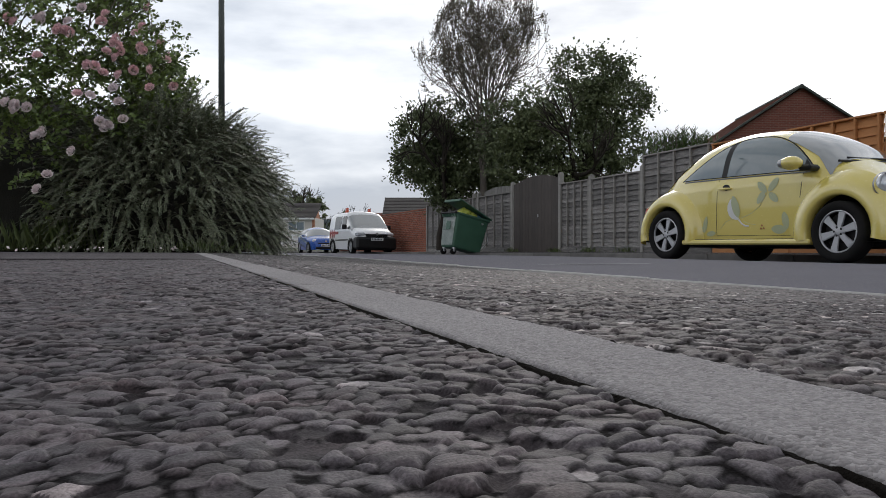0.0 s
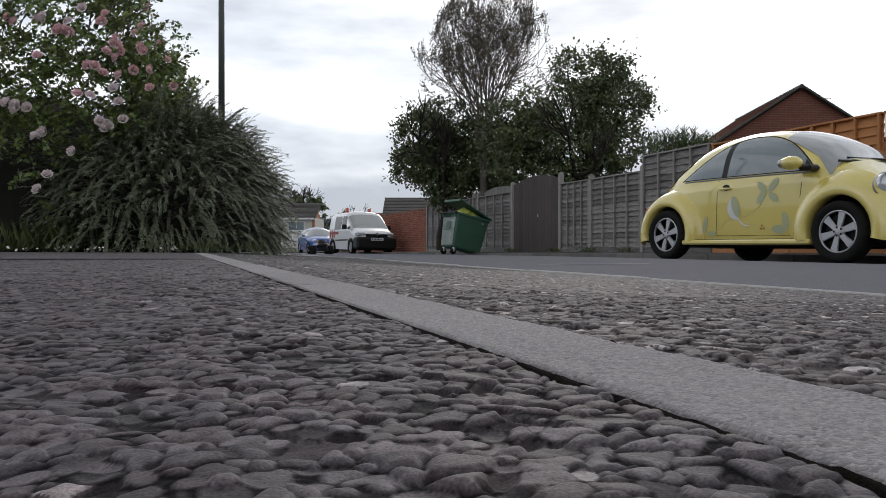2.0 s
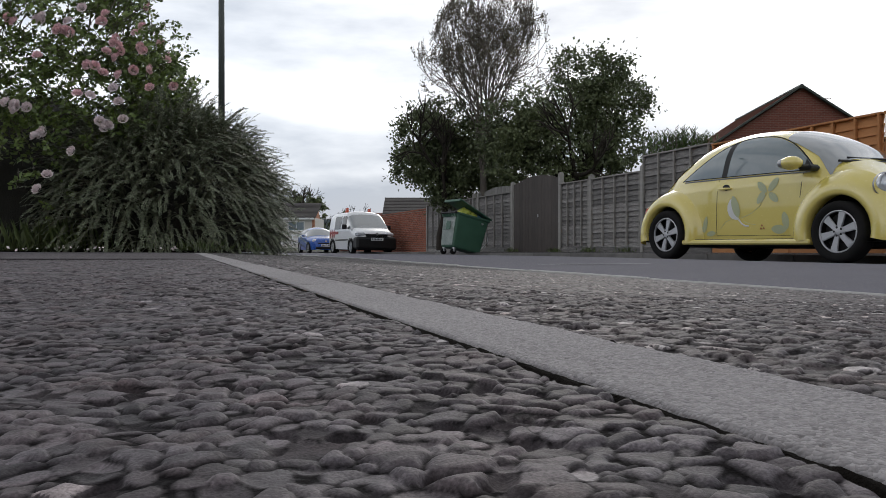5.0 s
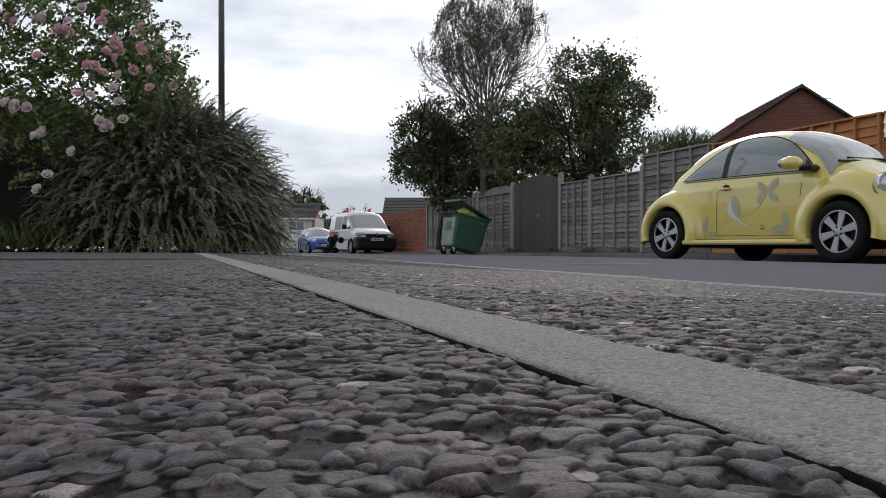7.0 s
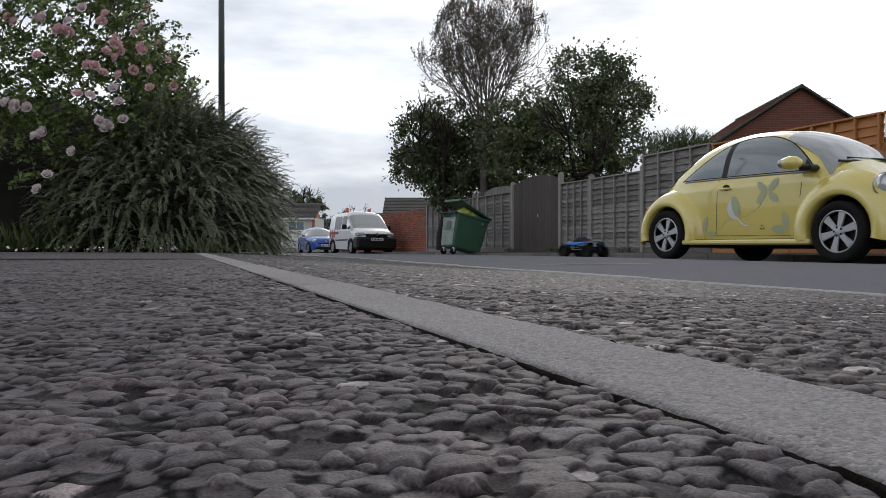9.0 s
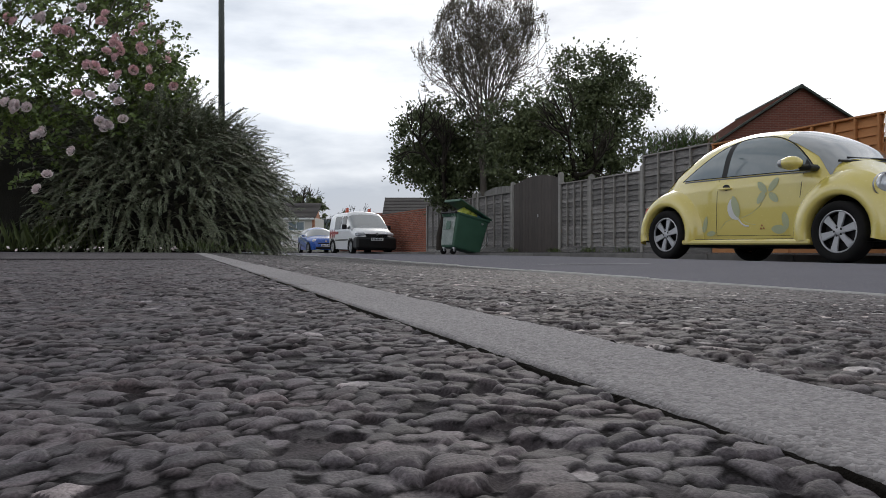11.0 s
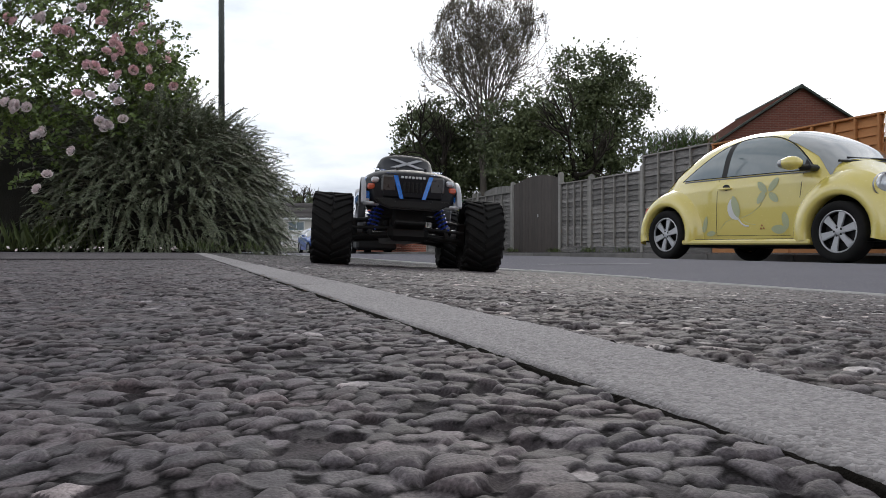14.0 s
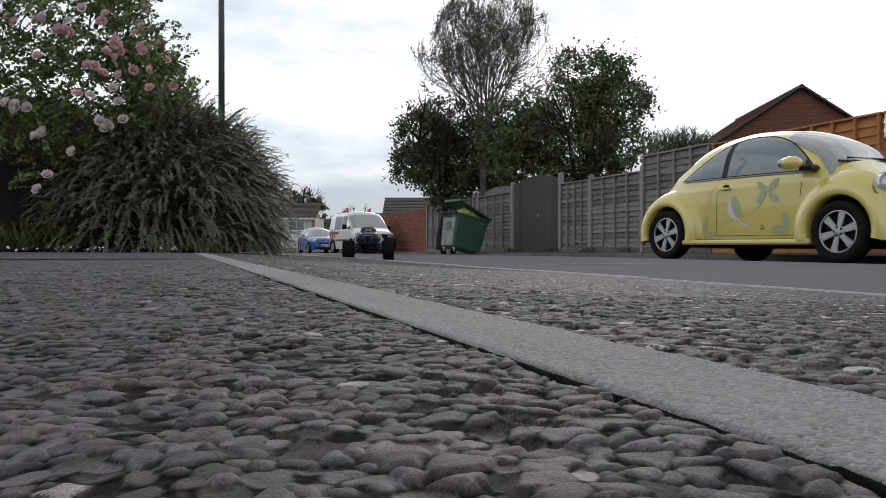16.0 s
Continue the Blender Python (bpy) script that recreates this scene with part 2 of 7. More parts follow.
SKYSCREEN = surface("screen_glass", (0.22, 0.24, 0.24), (0.27, 0.285, 0.285), 1, 10, 0.03, 0.0, bump=0.0, spec=1.0, coat=1.0)
SKYSCREEN.node_tree.nodes["Principled BSDF"].inputs["Coat IOR"].default_value = 2.0
VANGLASS = surface("grey_screen_glass", (0.030, 0.036, 0.038), (0.040, 0.047, 0.050), 1, 10, 0.12, 0.0, bump=0.0, spec=0.22)
LAMPGLASS = surface("lamp_glass", (0.55, 0.57, 0.6), (0.7, 0.72, 0.75), 6, 60, 0.1, 0.3, bump=0.0, coat=1.0)
REDAMBER = surface("red_amber_lens", (0.50, 0.075, 0.03), (0.58, 0.10, 0.04), 6, 60, 0.25, bump=0.0, coat=1.0)
RED = surface("red_lens", (0.5, 0.03, 0.02), (0.6, 0.04, 0.03), 6, 60, 0.2, bump=0.0, coat=1.0)
DECALGREEN = surface("sage_decal", (0.44, 0.48, 0.28), (0.50, 0.53, 0.32), 8, 80, 0.35, bump=0.0, coat=0.5)
DECALPALE = surface("pale_sage_decal", (0.52, 0.53, 0.30), (0.57, 0.57, 0.33), 8, 80, 0.35, bump=0.0, coat=0.5)
BERRY = surface("rust_orange_decal", (0.42, 0.17, 0.05), (0.5, 0.2, 0.06), 8, 80, 0.35, bump=0.0, coat=0.5)
DECALWHITE = surface("white_decal", (0.75, 0.75, 0.72), (0.8, 0.8, 0.78), 8, 80, 0.35, bump=0.0, coat=0.5)
BINGREEN = surface("green_bin_plastic", (0.030, 0.090, 0.056), (0.048, 0.125, 0.078), 3, 90, 0.5, bump=0.15, depth=0.002)
# the bin's green plastic again, glare from the sky painted as a pale tone
BINGLARE = surface("bin_plastic_glare", (0.26, 0.36, 0.31), (0.66, 0.70, 0.67), 3, 60, 0.3, bump=0.15, depth=0.002)
BAGGREEN = surface("lime_bag", (0.40, 0.45, 0.06), (0.52, 0.55, 0.10), 9, 60, 0.4, bump=0.5, depth=0.02)
BAGBLUE = surface("blue_bag", (0.05, 0.14, 0.30), (0.08, 0.20, 0.38), 9, 60, 0.4, bump=0.5, depth=0.02)
STEEL = surface("galvanised_steel", (0.42, 0.43, 0.44), (0.55, 0.55, 0.56), 12, 200, 0.4, 0.8, bump=0.05, depth=0.001)
RCBLUE = surface("truck_blue_shell", (0.008, 0.18, 0.68), (0.010, 0.21, 0.76), 6, 80, 0.25, bump=0.0, coat=0.8)
RCBLACK = surface("truck_black_shell", (0.007, 0.007, 0.009), (0.015, 0.015, 0.018), 9, 120, 0.42, bump=0.0, spec=0.18)
SMOKED = surface("smoked_plastic", (0.012, 0.014, 0.020), (0.022, 0.024, 0.031), 9, 120, 0.40, bump=0.0, spec=0.2)
RCSILVER = surface("truck_silver_trim", (0.30, 0.31, 0.335), (0.40, 0.41, 0.44), 9, 120, 0.40, 0.2, bump=0.0)
RCGREY = surface("truck_grey_nose", (0.024, 0.022, 0.021), (0.048, 0.044, 0.042), 40, 120, 0.3, bump=0.0, coat=0.4)
RCWHITE = surface("truck_white_trim", (0.62, 0.63, 0.65), (0.72, 0.73, 0.75), 9, 120, 0.4, bump=0.0)
SPRINGBLUE = surface("blue_spring", (0.02, 0.06, 0.5), (0.03, 0.09, 0.6), 30, 300, 0.35, 0.3, bump=0.0)
LEAF_COTON = surface("small_grey_green_leaves", (0.070, 0.090, 0.050), (0.185, 0.210, 0.128), 3, 40, 0.45, bump=0.0, island=0.5)
# near-black for the bush interiors: their shade is put into the colour
BUSHSHADE = surface("bush_inner_shade", (0.012, 0.012, 0.008), (0.022, 0.020, 0.014), 9, 120, 0.95, bump=0.8, depth=0.03)
LEAF_ROSE = surface("rose_leaves", (0.066, 0.108, 0.026), (0.180, 0.245, 0.060), 3, 40, 0.42, bump=0.0, island=0.5)
LEAF_TREE = surface("tree_leaves", (0.060, 0.080, 0.036), (0.150, 0.178, 0.076), 0.8, 20, 0.5, bump=0.0, island=0.28)
LEAF_BRIGHT = surface("lit_tree_leaves", (0.045, 0.085, 0.020), (0.09, 0.14, 0.04), 0.8, 20, 0.5, bump=0.0, island=0.5)
LEAF_DRY = surface("dry_sparse_leaves", (0.080, 0.072, 0.044), (0.165, 0.145, 0.088), 0.8, 20, 0.7, bump=0.0, island=0.5)
DARKBARK = surface("dark_bark", (0.030, 0.026, 0.022), (0.065, 0.056, 0.047), 5, 60, 0.95, bump=0.6, depth=0.01, stretch=(3, 3, 1), spec=0.1)
BARK = surface("grey_brown_bark", (0.095, 0.080, 0.068), (0.19, 0.165, 0.14), 5, 60, 0.9, bump=0.6, depth=0.01, stretch=(3, 3, 1))
PETAL = surface("pink_petals", (0.84, 0.54, 0.57), (0.90, 0.74, 0.74), 3, 60, 0.6, bump=0.0, island=0.25)
PETALPALE = surface("pale_petals", (0.82, 0.71, 0.72), (0.88, 0.82, 0.82), 3, 60, 0.6, bump=0.0, island=0.15)
DEADLEAF = surface("dead_leaf", (0.13, 0.075, 0.045), (0.22, 0.14, 0.085), 40, 400, 0.7, bump=0.2, depth=0.001, island=0.3)
ROADPAINT = surface("worn_road_paint", (0.30, 0.30, 0.30), (0.50, 0.50, 0.49), 30, 300, 0.8, bump=0.2, depth=0.001)
GRASS = surface("grass_blades", (0.05, 0.08, 0.02), (0.12, 0.15, 0.05), 3, 60, 0.6, bump=0.0, island=0.4)
# ---- building helpers ----
def thing(name, m=None, label="", category="", group="", kind=""):
    ob = new(name)
    ob.empty_display_size = 0.1
    if m is not None:
        ob.matrix_basis = m
    return tagged(ob, label, category, group, kind)


def finish(bm, name, material, smooth=False):
    me = bpy.data.meshes.new(name)
    bm.to_mesh(me)
    bm.free()
    for mat in material if isinstance(material, (list, tuple)) else (material,):
        me.materials.append(mat)
    if smooth:
        me.polygons.foreach_set("use_smooth", [True] * len(me.polygons))
    return me


def part(name, bm, material, parent, label="", smooth=False):
    ob = new(name, finish(bm, name, material, smooth))
    ob.parent = parent
    return tagged(ob, label)


def solid(name, bm, material, label="", category="", kind="", group="", smooth=False):
    return tagged(new(name, finish(bm, name, material, smooth)), label, category, group, kind)


def box(lo, hi, bevel=0.0, m=None, bm=None):
    """A box from corner to corner, its edges bevelled, turned by m."""
    bm = bm or bmesh.new()
    lo, hi = Vector(lo), Vector(hi)
    made = bmesh.ops.create_cube(bm, size=1.0)["verts"]
    for v in made:
        v.co = Vector([(lo[i] + hi[i]) / 2 + v.co[i] * (hi[i] - lo[i]) for i in range(3)])
    if bevel:
        edges = list({e for v in made for e in v.link_edges})
        made = [v for v in bmesh.ops.bevel(bm, geom=edges, offset=bevel, segments=1, affect="EDGES")["verts"]]
    if m is not None:
        vs = set()
        for v in made:
            for f in v.link_faces:
                vs.update(f.verts)
        for v in vs:
            v.co = m @ v.co
    return bm


def rod(a, b, r, r2=None, seg=8, bm=None):
    """A round bar from a to b, tapering from r to r2."""
    bm = bm or bmesh.new()
    a, b = Vector(a), Vector(b)
    turn = (b - a).to_track_quat("Z", "Y").to_matrix().to_4x4()
    bmesh.ops.create_cone(bm, cap_ends=True, segments=seg, radius1=r, radius2=r if r2 is None else r2, depth=(b - a).length,
                          matrix=Matrix.Translation((a + b) / 2) @ turn)
    return bm


def ball(c, r, scale=(1, 1, 1), sub=2, bm=None):
    bm = bm or bmesh.new()
    bmesh.ops.create_icosphere(bm, subdivisions=sub, radius=r, matrix=Matrix.Translation(c) @ Matrix.Diagonal((*scale, 1)))
    return bm


def lathe(profile, seg=32, bm=None, m=None):
    """Turns a profile of (radius, y) about the y axis; the ends are left open."""
    bm = bm or bmesh.new()
    rings = []
    for r, y in profile:
        ring = []
        for k in range(seg):
            a = 2 * math.pi * k / seg
            p = Vector((r * math.cos(a), y, r * math.sin(a)))
            ring.append(bm.verts.new(m @ p if m is not None else p))
        rings.append(ring)
    for r0, r1 in zip(rings, rings[1:]):
        for k in range(seg):
            bm.faces.new((r0[k], r0[(k + 1) % seg], r1[(k + 1) % seg], r1[k]))
    bmesh.ops.recalc_face_normals(bm, faces=bm.faces)
    return bm


def prism(outline, y0, y1, bm=None, m=None, bevel=0.0):
    """A slab: an outline of (x, z) points drawn out from y0 to y1."""
    bm = bm or bmesh.new()
    f = [bm.verts.new((x, y0, z)) for x, z in outline]
    g = [bm.verts.new((x, y1, z)) for x, z in outline]
    k = len(outline)
    faces = [bm.faces.new(f), bm.faces.new(list(reversed(g)))]
    for i in range(k):
        faces.append(bm.faces.new((f[i], g[i], g[(i + 1) % k], f[(i + 1) % k])))
    bmesh.ops.recalc_face_normals(bm, faces=faces)
    if bevel:
        bmesh.ops.bevel(bm, geom=list({e for q in faces for e in q.edges}), offset=bevel, segments=2, affect="EDGES")
    if m is not None:
        for v in bm.verts:
            v.co = m @ v.co
    return bm


def joined(name, verts, faces, material, smooth=False):
    """A mesh object from numpy arrays of vertices and equal-sided faces."""
    me = bpy.data.meshes.new(name)
    k = faces.shape[1]
    me.vertices.add(len(verts))
    me.vertices.foreach_set("co", np.ascontiguousarray(verts, np.float32).ravel())
    me.loops.add(faces.size)
    me.loops.foreach_set("vertex_index", np.ascontiguousarray(faces, np.int32).ravel())
    me.polygons.add(len(faces))
    me.polygons.foreach_set("loop_start", np.arange(0, faces.size, k, dtype=np.int32))
    if smooth:
        me.polygons.foreach_set("use_smooth", np.ones(len(faces), bool))
    me.update(calc_edges=True)
    me.materials.append(material)
    return new(name, me)


def turns(rng, k):
    """k random rotation matrices."""
    q = rng.normal(size=(k, 4))
    q /= np.linalg.norm(q, axis=1)[:, None]
    w, x, y, z = q.T
    return np.stack([1 - 2 * (y * y + z * z), 2 * (x * y - z * w), 2 * (x * z + y * w),
                     2 * (x * y + z * w), 1 - 2 * (x * x + z * z), 2 * (y * z - x * w),
                     2 * (x * z - y * w), 2 * (y * z + x * w), 1 - 2 * (x * x + y * y)], 1).reshape(k, 3, 3)


def leaf_mesh(name, centres, frames, lengths, widths, material):
    """Pointed folded leaves, four corners each, as one mesh: centres (k,3), frames (k,3,3), sizes (k,)."""
    shape = np.array([(0, 0, 0), (0.5, 0.5, 0.10), (1, 0, 0), (0.5, -0.5, 0.10)])
    k = len(centres)
    local = np.empty((k, 4, 3))
    local[:, :, 0] = shape[None, :, 0] * lengths[:, None]
    local[:, :, 1] = shape[None, :, 1] * widths[:, None]
    local[:, :, 2] = shape[None, :, 2] * lengths[:, None]
    v = np.einsum("kij,kpj->kpi", frames, local) + centres[:, None, :]
    tris = np.array([(0, 1, 2), (0, 2, 3)])
    f = (np.arange(k)[:, None, None] * 4 + tris[None]).reshape(-1, 3)
    return joined(name, v.reshape(-1, 3), f, material)


def tube_mesh(name, runs, material, seg=5):
    """Tapering branches as one mesh: runs of [(point, radius), ...]."""
    verts, faces = [], []
    for run in runs:
        base = len(verts)
        for i, (p, r) in enumerate(run):
            a = run[max(0, i - 1)][0]
            b = run[min(len(run) - 1, i + 1)][0]
            d = (Vector(b) - Vector(a)).normalized()
            side = d.orthogonal().normalized()
            up = d.cross(side)
            for k in range(seg):
                t = 2 * math.pi * k / seg
                verts.append(Vector(p) + side * (r * math.cos(t)) + up * (r * math.sin(t)))
        for i in range(len(run) - 1):
            for k in range(seg):
                faces.append((base + i * seg + k, base + i * seg + (k + 1) % seg, base + (i + 1) * seg + (k + 1) % seg, base + (i + 1) * seg + k))
    return joined(name, np.array([tuple(v) for v in verts]), np.array(faces), material, True)
# ---- the lie of the land ----
EDGE_IN, EDGE_OUT = 0.122, 0.186
KERB_IN, KERB_OUT = 1.458, 1.475
CROWN, FAR_KERB, FENCE_X = 4.7, 7.95, 9.2


def footway_z(x):
    return -0.001 - 0.0555 * np.maximum(0.0, x - 0.30)


def road_z(x):
    return -0.085 - 0.026 * max(0.0, x - CROWN) - 0.006 * max(0.0, CROWN - x)


def dip(y):
    """The road falls gently away into the distance."""
    return 0.0060 * max(0.0, y - 9.0)


def land_z(x, y=0.0):
    """Height of whatever surface lies at x across the road, y along it."""
    return level_z(x) - dip(y)


def level_z(x):
    if x < EDGE_IN:
        return 0.0
    if x < EDGE_OUT:
        return 0.001
    if x < KERB_OUT:
        return footway_z(x)
    if x < FAR_KERB:
        return road_z(x)
    return -0.07 + 0.02 * (x - FAR_KERB)


def strip(name, xs, zs, y0, y1, material, label, category, steps=1, thick=0.3, y_bend=None):
    """A long band of ground with a profile across, as a slab with thickness."""
    bm = bmesh.new()
    rows = []
    for j in range(steps + 1):
        y = y0 + (y1 - y0) * j / steps
        rows.append([bm.verts.new((x, y, z - dip(y))) for x, z in zip(xs, zs)])
    for a, b in zip(rows, rows[1:]):
        for i in range(len(xs) - 1):
            bm.faces.new((a[i], a[i + 1], b[i + 1], b[i]))
    ext = bmesh.ops.extrude_face_region(bm, geom=list(bm.faces))
    for v in [g for g in ext["geom"] if isinstance(g, bmesh.types.BMVert)]:
        v.co.z -= thick
    bmesh.ops.recalc_face_normals(bm, faces=bm.faces)
    return solid(name, bm, material, label, category, "structure")


def build_land():
    bm = bmesh.new()
    for x0, y0, x1, y1 in ((-1500, -1500, 1500, 1500),):
        bm.faces.new([bm.verts.new(p) for p in ((x0, y0, -0.45), (x1, y0, -0.45), (x1, y1, -0.45), (x0, y1, -0.45))])
    solid("ground", bm, GROUND, "dull green earth reaching to the horizon", "ground", "structure")
    strip("drive", [-9.0, -3.0, -0.6, 0.0, EDGE_IN - 0.0015], [0.06, 0.02, -0.0036, -0.0036, -0.0052], -6.0, 2.62, DRIVE, "dark worn tarmac drive with rounded stones", "drive", 1)
    strip("drive_far_bay", [-9.0, -3.0, -0.6, 0.0, EDGE_IN - 0.0015], [0.065, 0.028, 0.006, 0.003, 0.0], 2.635, 5.2, DRIVE, "older tarmac beyond a seam, before the hedge", "drive", 1)
    strip("footway", [EDGE_OUT + 0.001, 0.30, KERB_IN - 0.002], [footway_z(x) - 0.0040 for x in (EDGE_OUT, 0.30, KERB_IN)], -6.0, 2.75, FOOTWAY, "rough dark tarmac footway falling towards the kerb", "footway", 1)
    strip("footway_far", [EDGE_OUT + 0.001, 0.30, KERB_IN - 0.002], [footway_z(x) - 0.0010 for x in (EDGE_OUT, 0.30, KERB_IN)], 2.751, 60.0, FOOTWAY, "rough dark tarmac footway running past the hedge", "footway", 40)
    xs = [KERB_OUT + 0.002, 2.6, 3.6, CROWN, 5.8, 6.9, FAR_KERB - 0.002]
    strip("road", xs, [road_z(x) for x in xs], -6.0, 90.0, ROAD, "smooth grey tarmac road with a cambered crown", "road", 48)
    strip("far_pavement", [FAR_KERB + 0.13, FENCE_X + 0.6], [-0.07, -0.045], -6.0, 90.0, FOOTWAY, "tarmac pavement along the foot of the fence", "pavement", 48)
    strip("verge", [-14.0, EDGE_IN - 0.0015], [0.06, 0.0], 5.2, 60.0, GROUND, "dark planted soil under the hedge", "verge", 1)


def grainy_stone(length, seed):
    """A concrete edging stone whose top and worn arrises are rough with sand grains."""
    rng = np.random.default_rng(900 + seed)
    w, cell = EDGE_OUT - EDGE_IN, 0.0012
    nx, ny = int(w / cell) + 1, int(length / cell) + 1
    gx, gy = np.meshgrid(np.linspace(0, w, nx), np.linspace(0, length, ny))
    g = rng.normal(0, 1, (ny, nx))
    soft = (g + np.roll(g, 1, 0) + np.roll(g, 1, 1) + np.roll(g, (1, 1), (0, 1))) / 2
    z = 0.00010 * soft + 0.00010 * g * (rng.random((ny, nx)) < 0.25)
    z -= 0.0016 * (rng.random((ny, nx)) < 0.004)
    z += 0.0004 * np.sin(gx * 95 + gy * 17 + seed) * np.sin(gy * 23 + seed)
    for d in (gx, w - gx):
        worn = 0.0022 + 0.0010 * np.sin(gy * 61 + seed) + 0.0008 * np.sin(gy * 173 + 2 * seed)
        z -= 0.0016 * np.clip(1 - d / worn, 0, 1) ** 1.5
    verts = np.stack([gx, gy, z], 2).reshape(-1, 3)
    idx = np.arange(nx * ny).reshape(ny, nx)
    top = np.stack([idx[:-1, :-1], idx[:-1, 1:], idx[1:, 1:], idx[1:, :-1]], 2).reshape(-1, 4)
    rim = np.concatenate([idx[0, :], idx[1:, -1], idx[-1, -2::-1], idx[-2:0:-1, 0]])
    foot = verts[rim].copy()
    foot[:, 2] = -0.15
    m = len(rim)
    low = nx * ny + np.arange(m)
    nxt = np.roll(np.arange(m), -1)
    sides = np.stack([rim, low, low[nxt], rim[nxt]], 1)
    ob = joined("edging_stone", np.concatenate([verts, foot]), np.concatenate([top, sides]), CONCRETE, True)
    me = ob.data
    bpy.data.objects.remove(ob)
    return me


def build_kerbs():
    # edging stones, flush with the drive
    edging = thing("edging", label="flush pale concrete edging beside the drive", category="edging", kind="structure")
    length = 0.914
    me = finish(box((0, 0, -0.15), (EDGE_OUT - EDGE_IN, length - 0.009, 0.0), 0.0013), "edging_stone", CONCRETE)
    y, k = -0.947 - 0.914 * 5, 0
    while y < 5.0:
        ob = new("edging_stone", grainy_stone(length - 0.009, k) if -0.5 < y < 1.9 else me)
        k += 1
        ob.parent = edging
        ob.matrix_basis = pose(EDGE_IN + random.uniform(-0.0012, 0.0012), y, -0.0003 + random.uniform(-0.0006, 0.0006), 0, 0, random.uniform(-0.1, 0.1))
        y += length
    for name, x0, x1, top, span in (("near_kerb", KERB_IN, KERB_OUT, footway_z(KERB_IN) + 0.006, (-6.0, 46)), ("far_kerb", FAR_KERB, FAR_KERB + 0.125, -0.068, (-6.0, 46))):
        kerb = thing(name, label="row of %s concrete kerb stones along the road" % ("pale" if name == "near_kerb" else "grimy"), category="kerb", kind="structure")
        me = finish(box((0, 0, -0.25), (x1 - x0, length - 0.009, 0.0), 0.004), "kerb_stone", KERB if name == "near_kerb" else OLDKERB)
        y = span[0]
        while y < span[1]:
            ob = new("kerb_stone", me)
            ob.parent = kerb
            ob.matrix_basis = pose(x0, y, top - dip(y + 0.45) + random.uniform(-0.003, 0.003), 0, 0, random.uniform(-0.1, 0.1))
            y += length


SITE_X0 = -0.80


def stone_sites(seed, pitch, pale_share, pits):
    """The stones of one surface: places, sizes, how deep they sit, tilt, tone, and where one is missing."""
    rng = np.random.default_rng(seed)
    mx, my = int(2.35 / pitch), int(2.9 / pitch)
    sx = SITE_X0 + (np.arange(mx)[None] + rng.uniform(0.05, 0.95, (my, mx))) * pitch
    sy = (np.arange(my)[:, None] + rng.uniform(0.05, 0.95, (my, mx))) * pitch
    pit = rng.random((my, mx)) < pits
    sunk = rng.normal(0, 0.0005, (my, mx)) - 0.0010 * (rng.random((my, mx)) < 0.25) - 0.0022 * pit
    shade = rng.beta(2.0, 2.2, (my, mx)) * 0.93
    shade[rng.random((my, mx)) < pale_share] = 1.0
    return sx, sy, rng.uniform(0.58, 1.60, (my, mx)), sunk, rng.normal(0, 0.05, (my, mx)), rng.normal(0, 0.05, (my, mx)), shade, pit


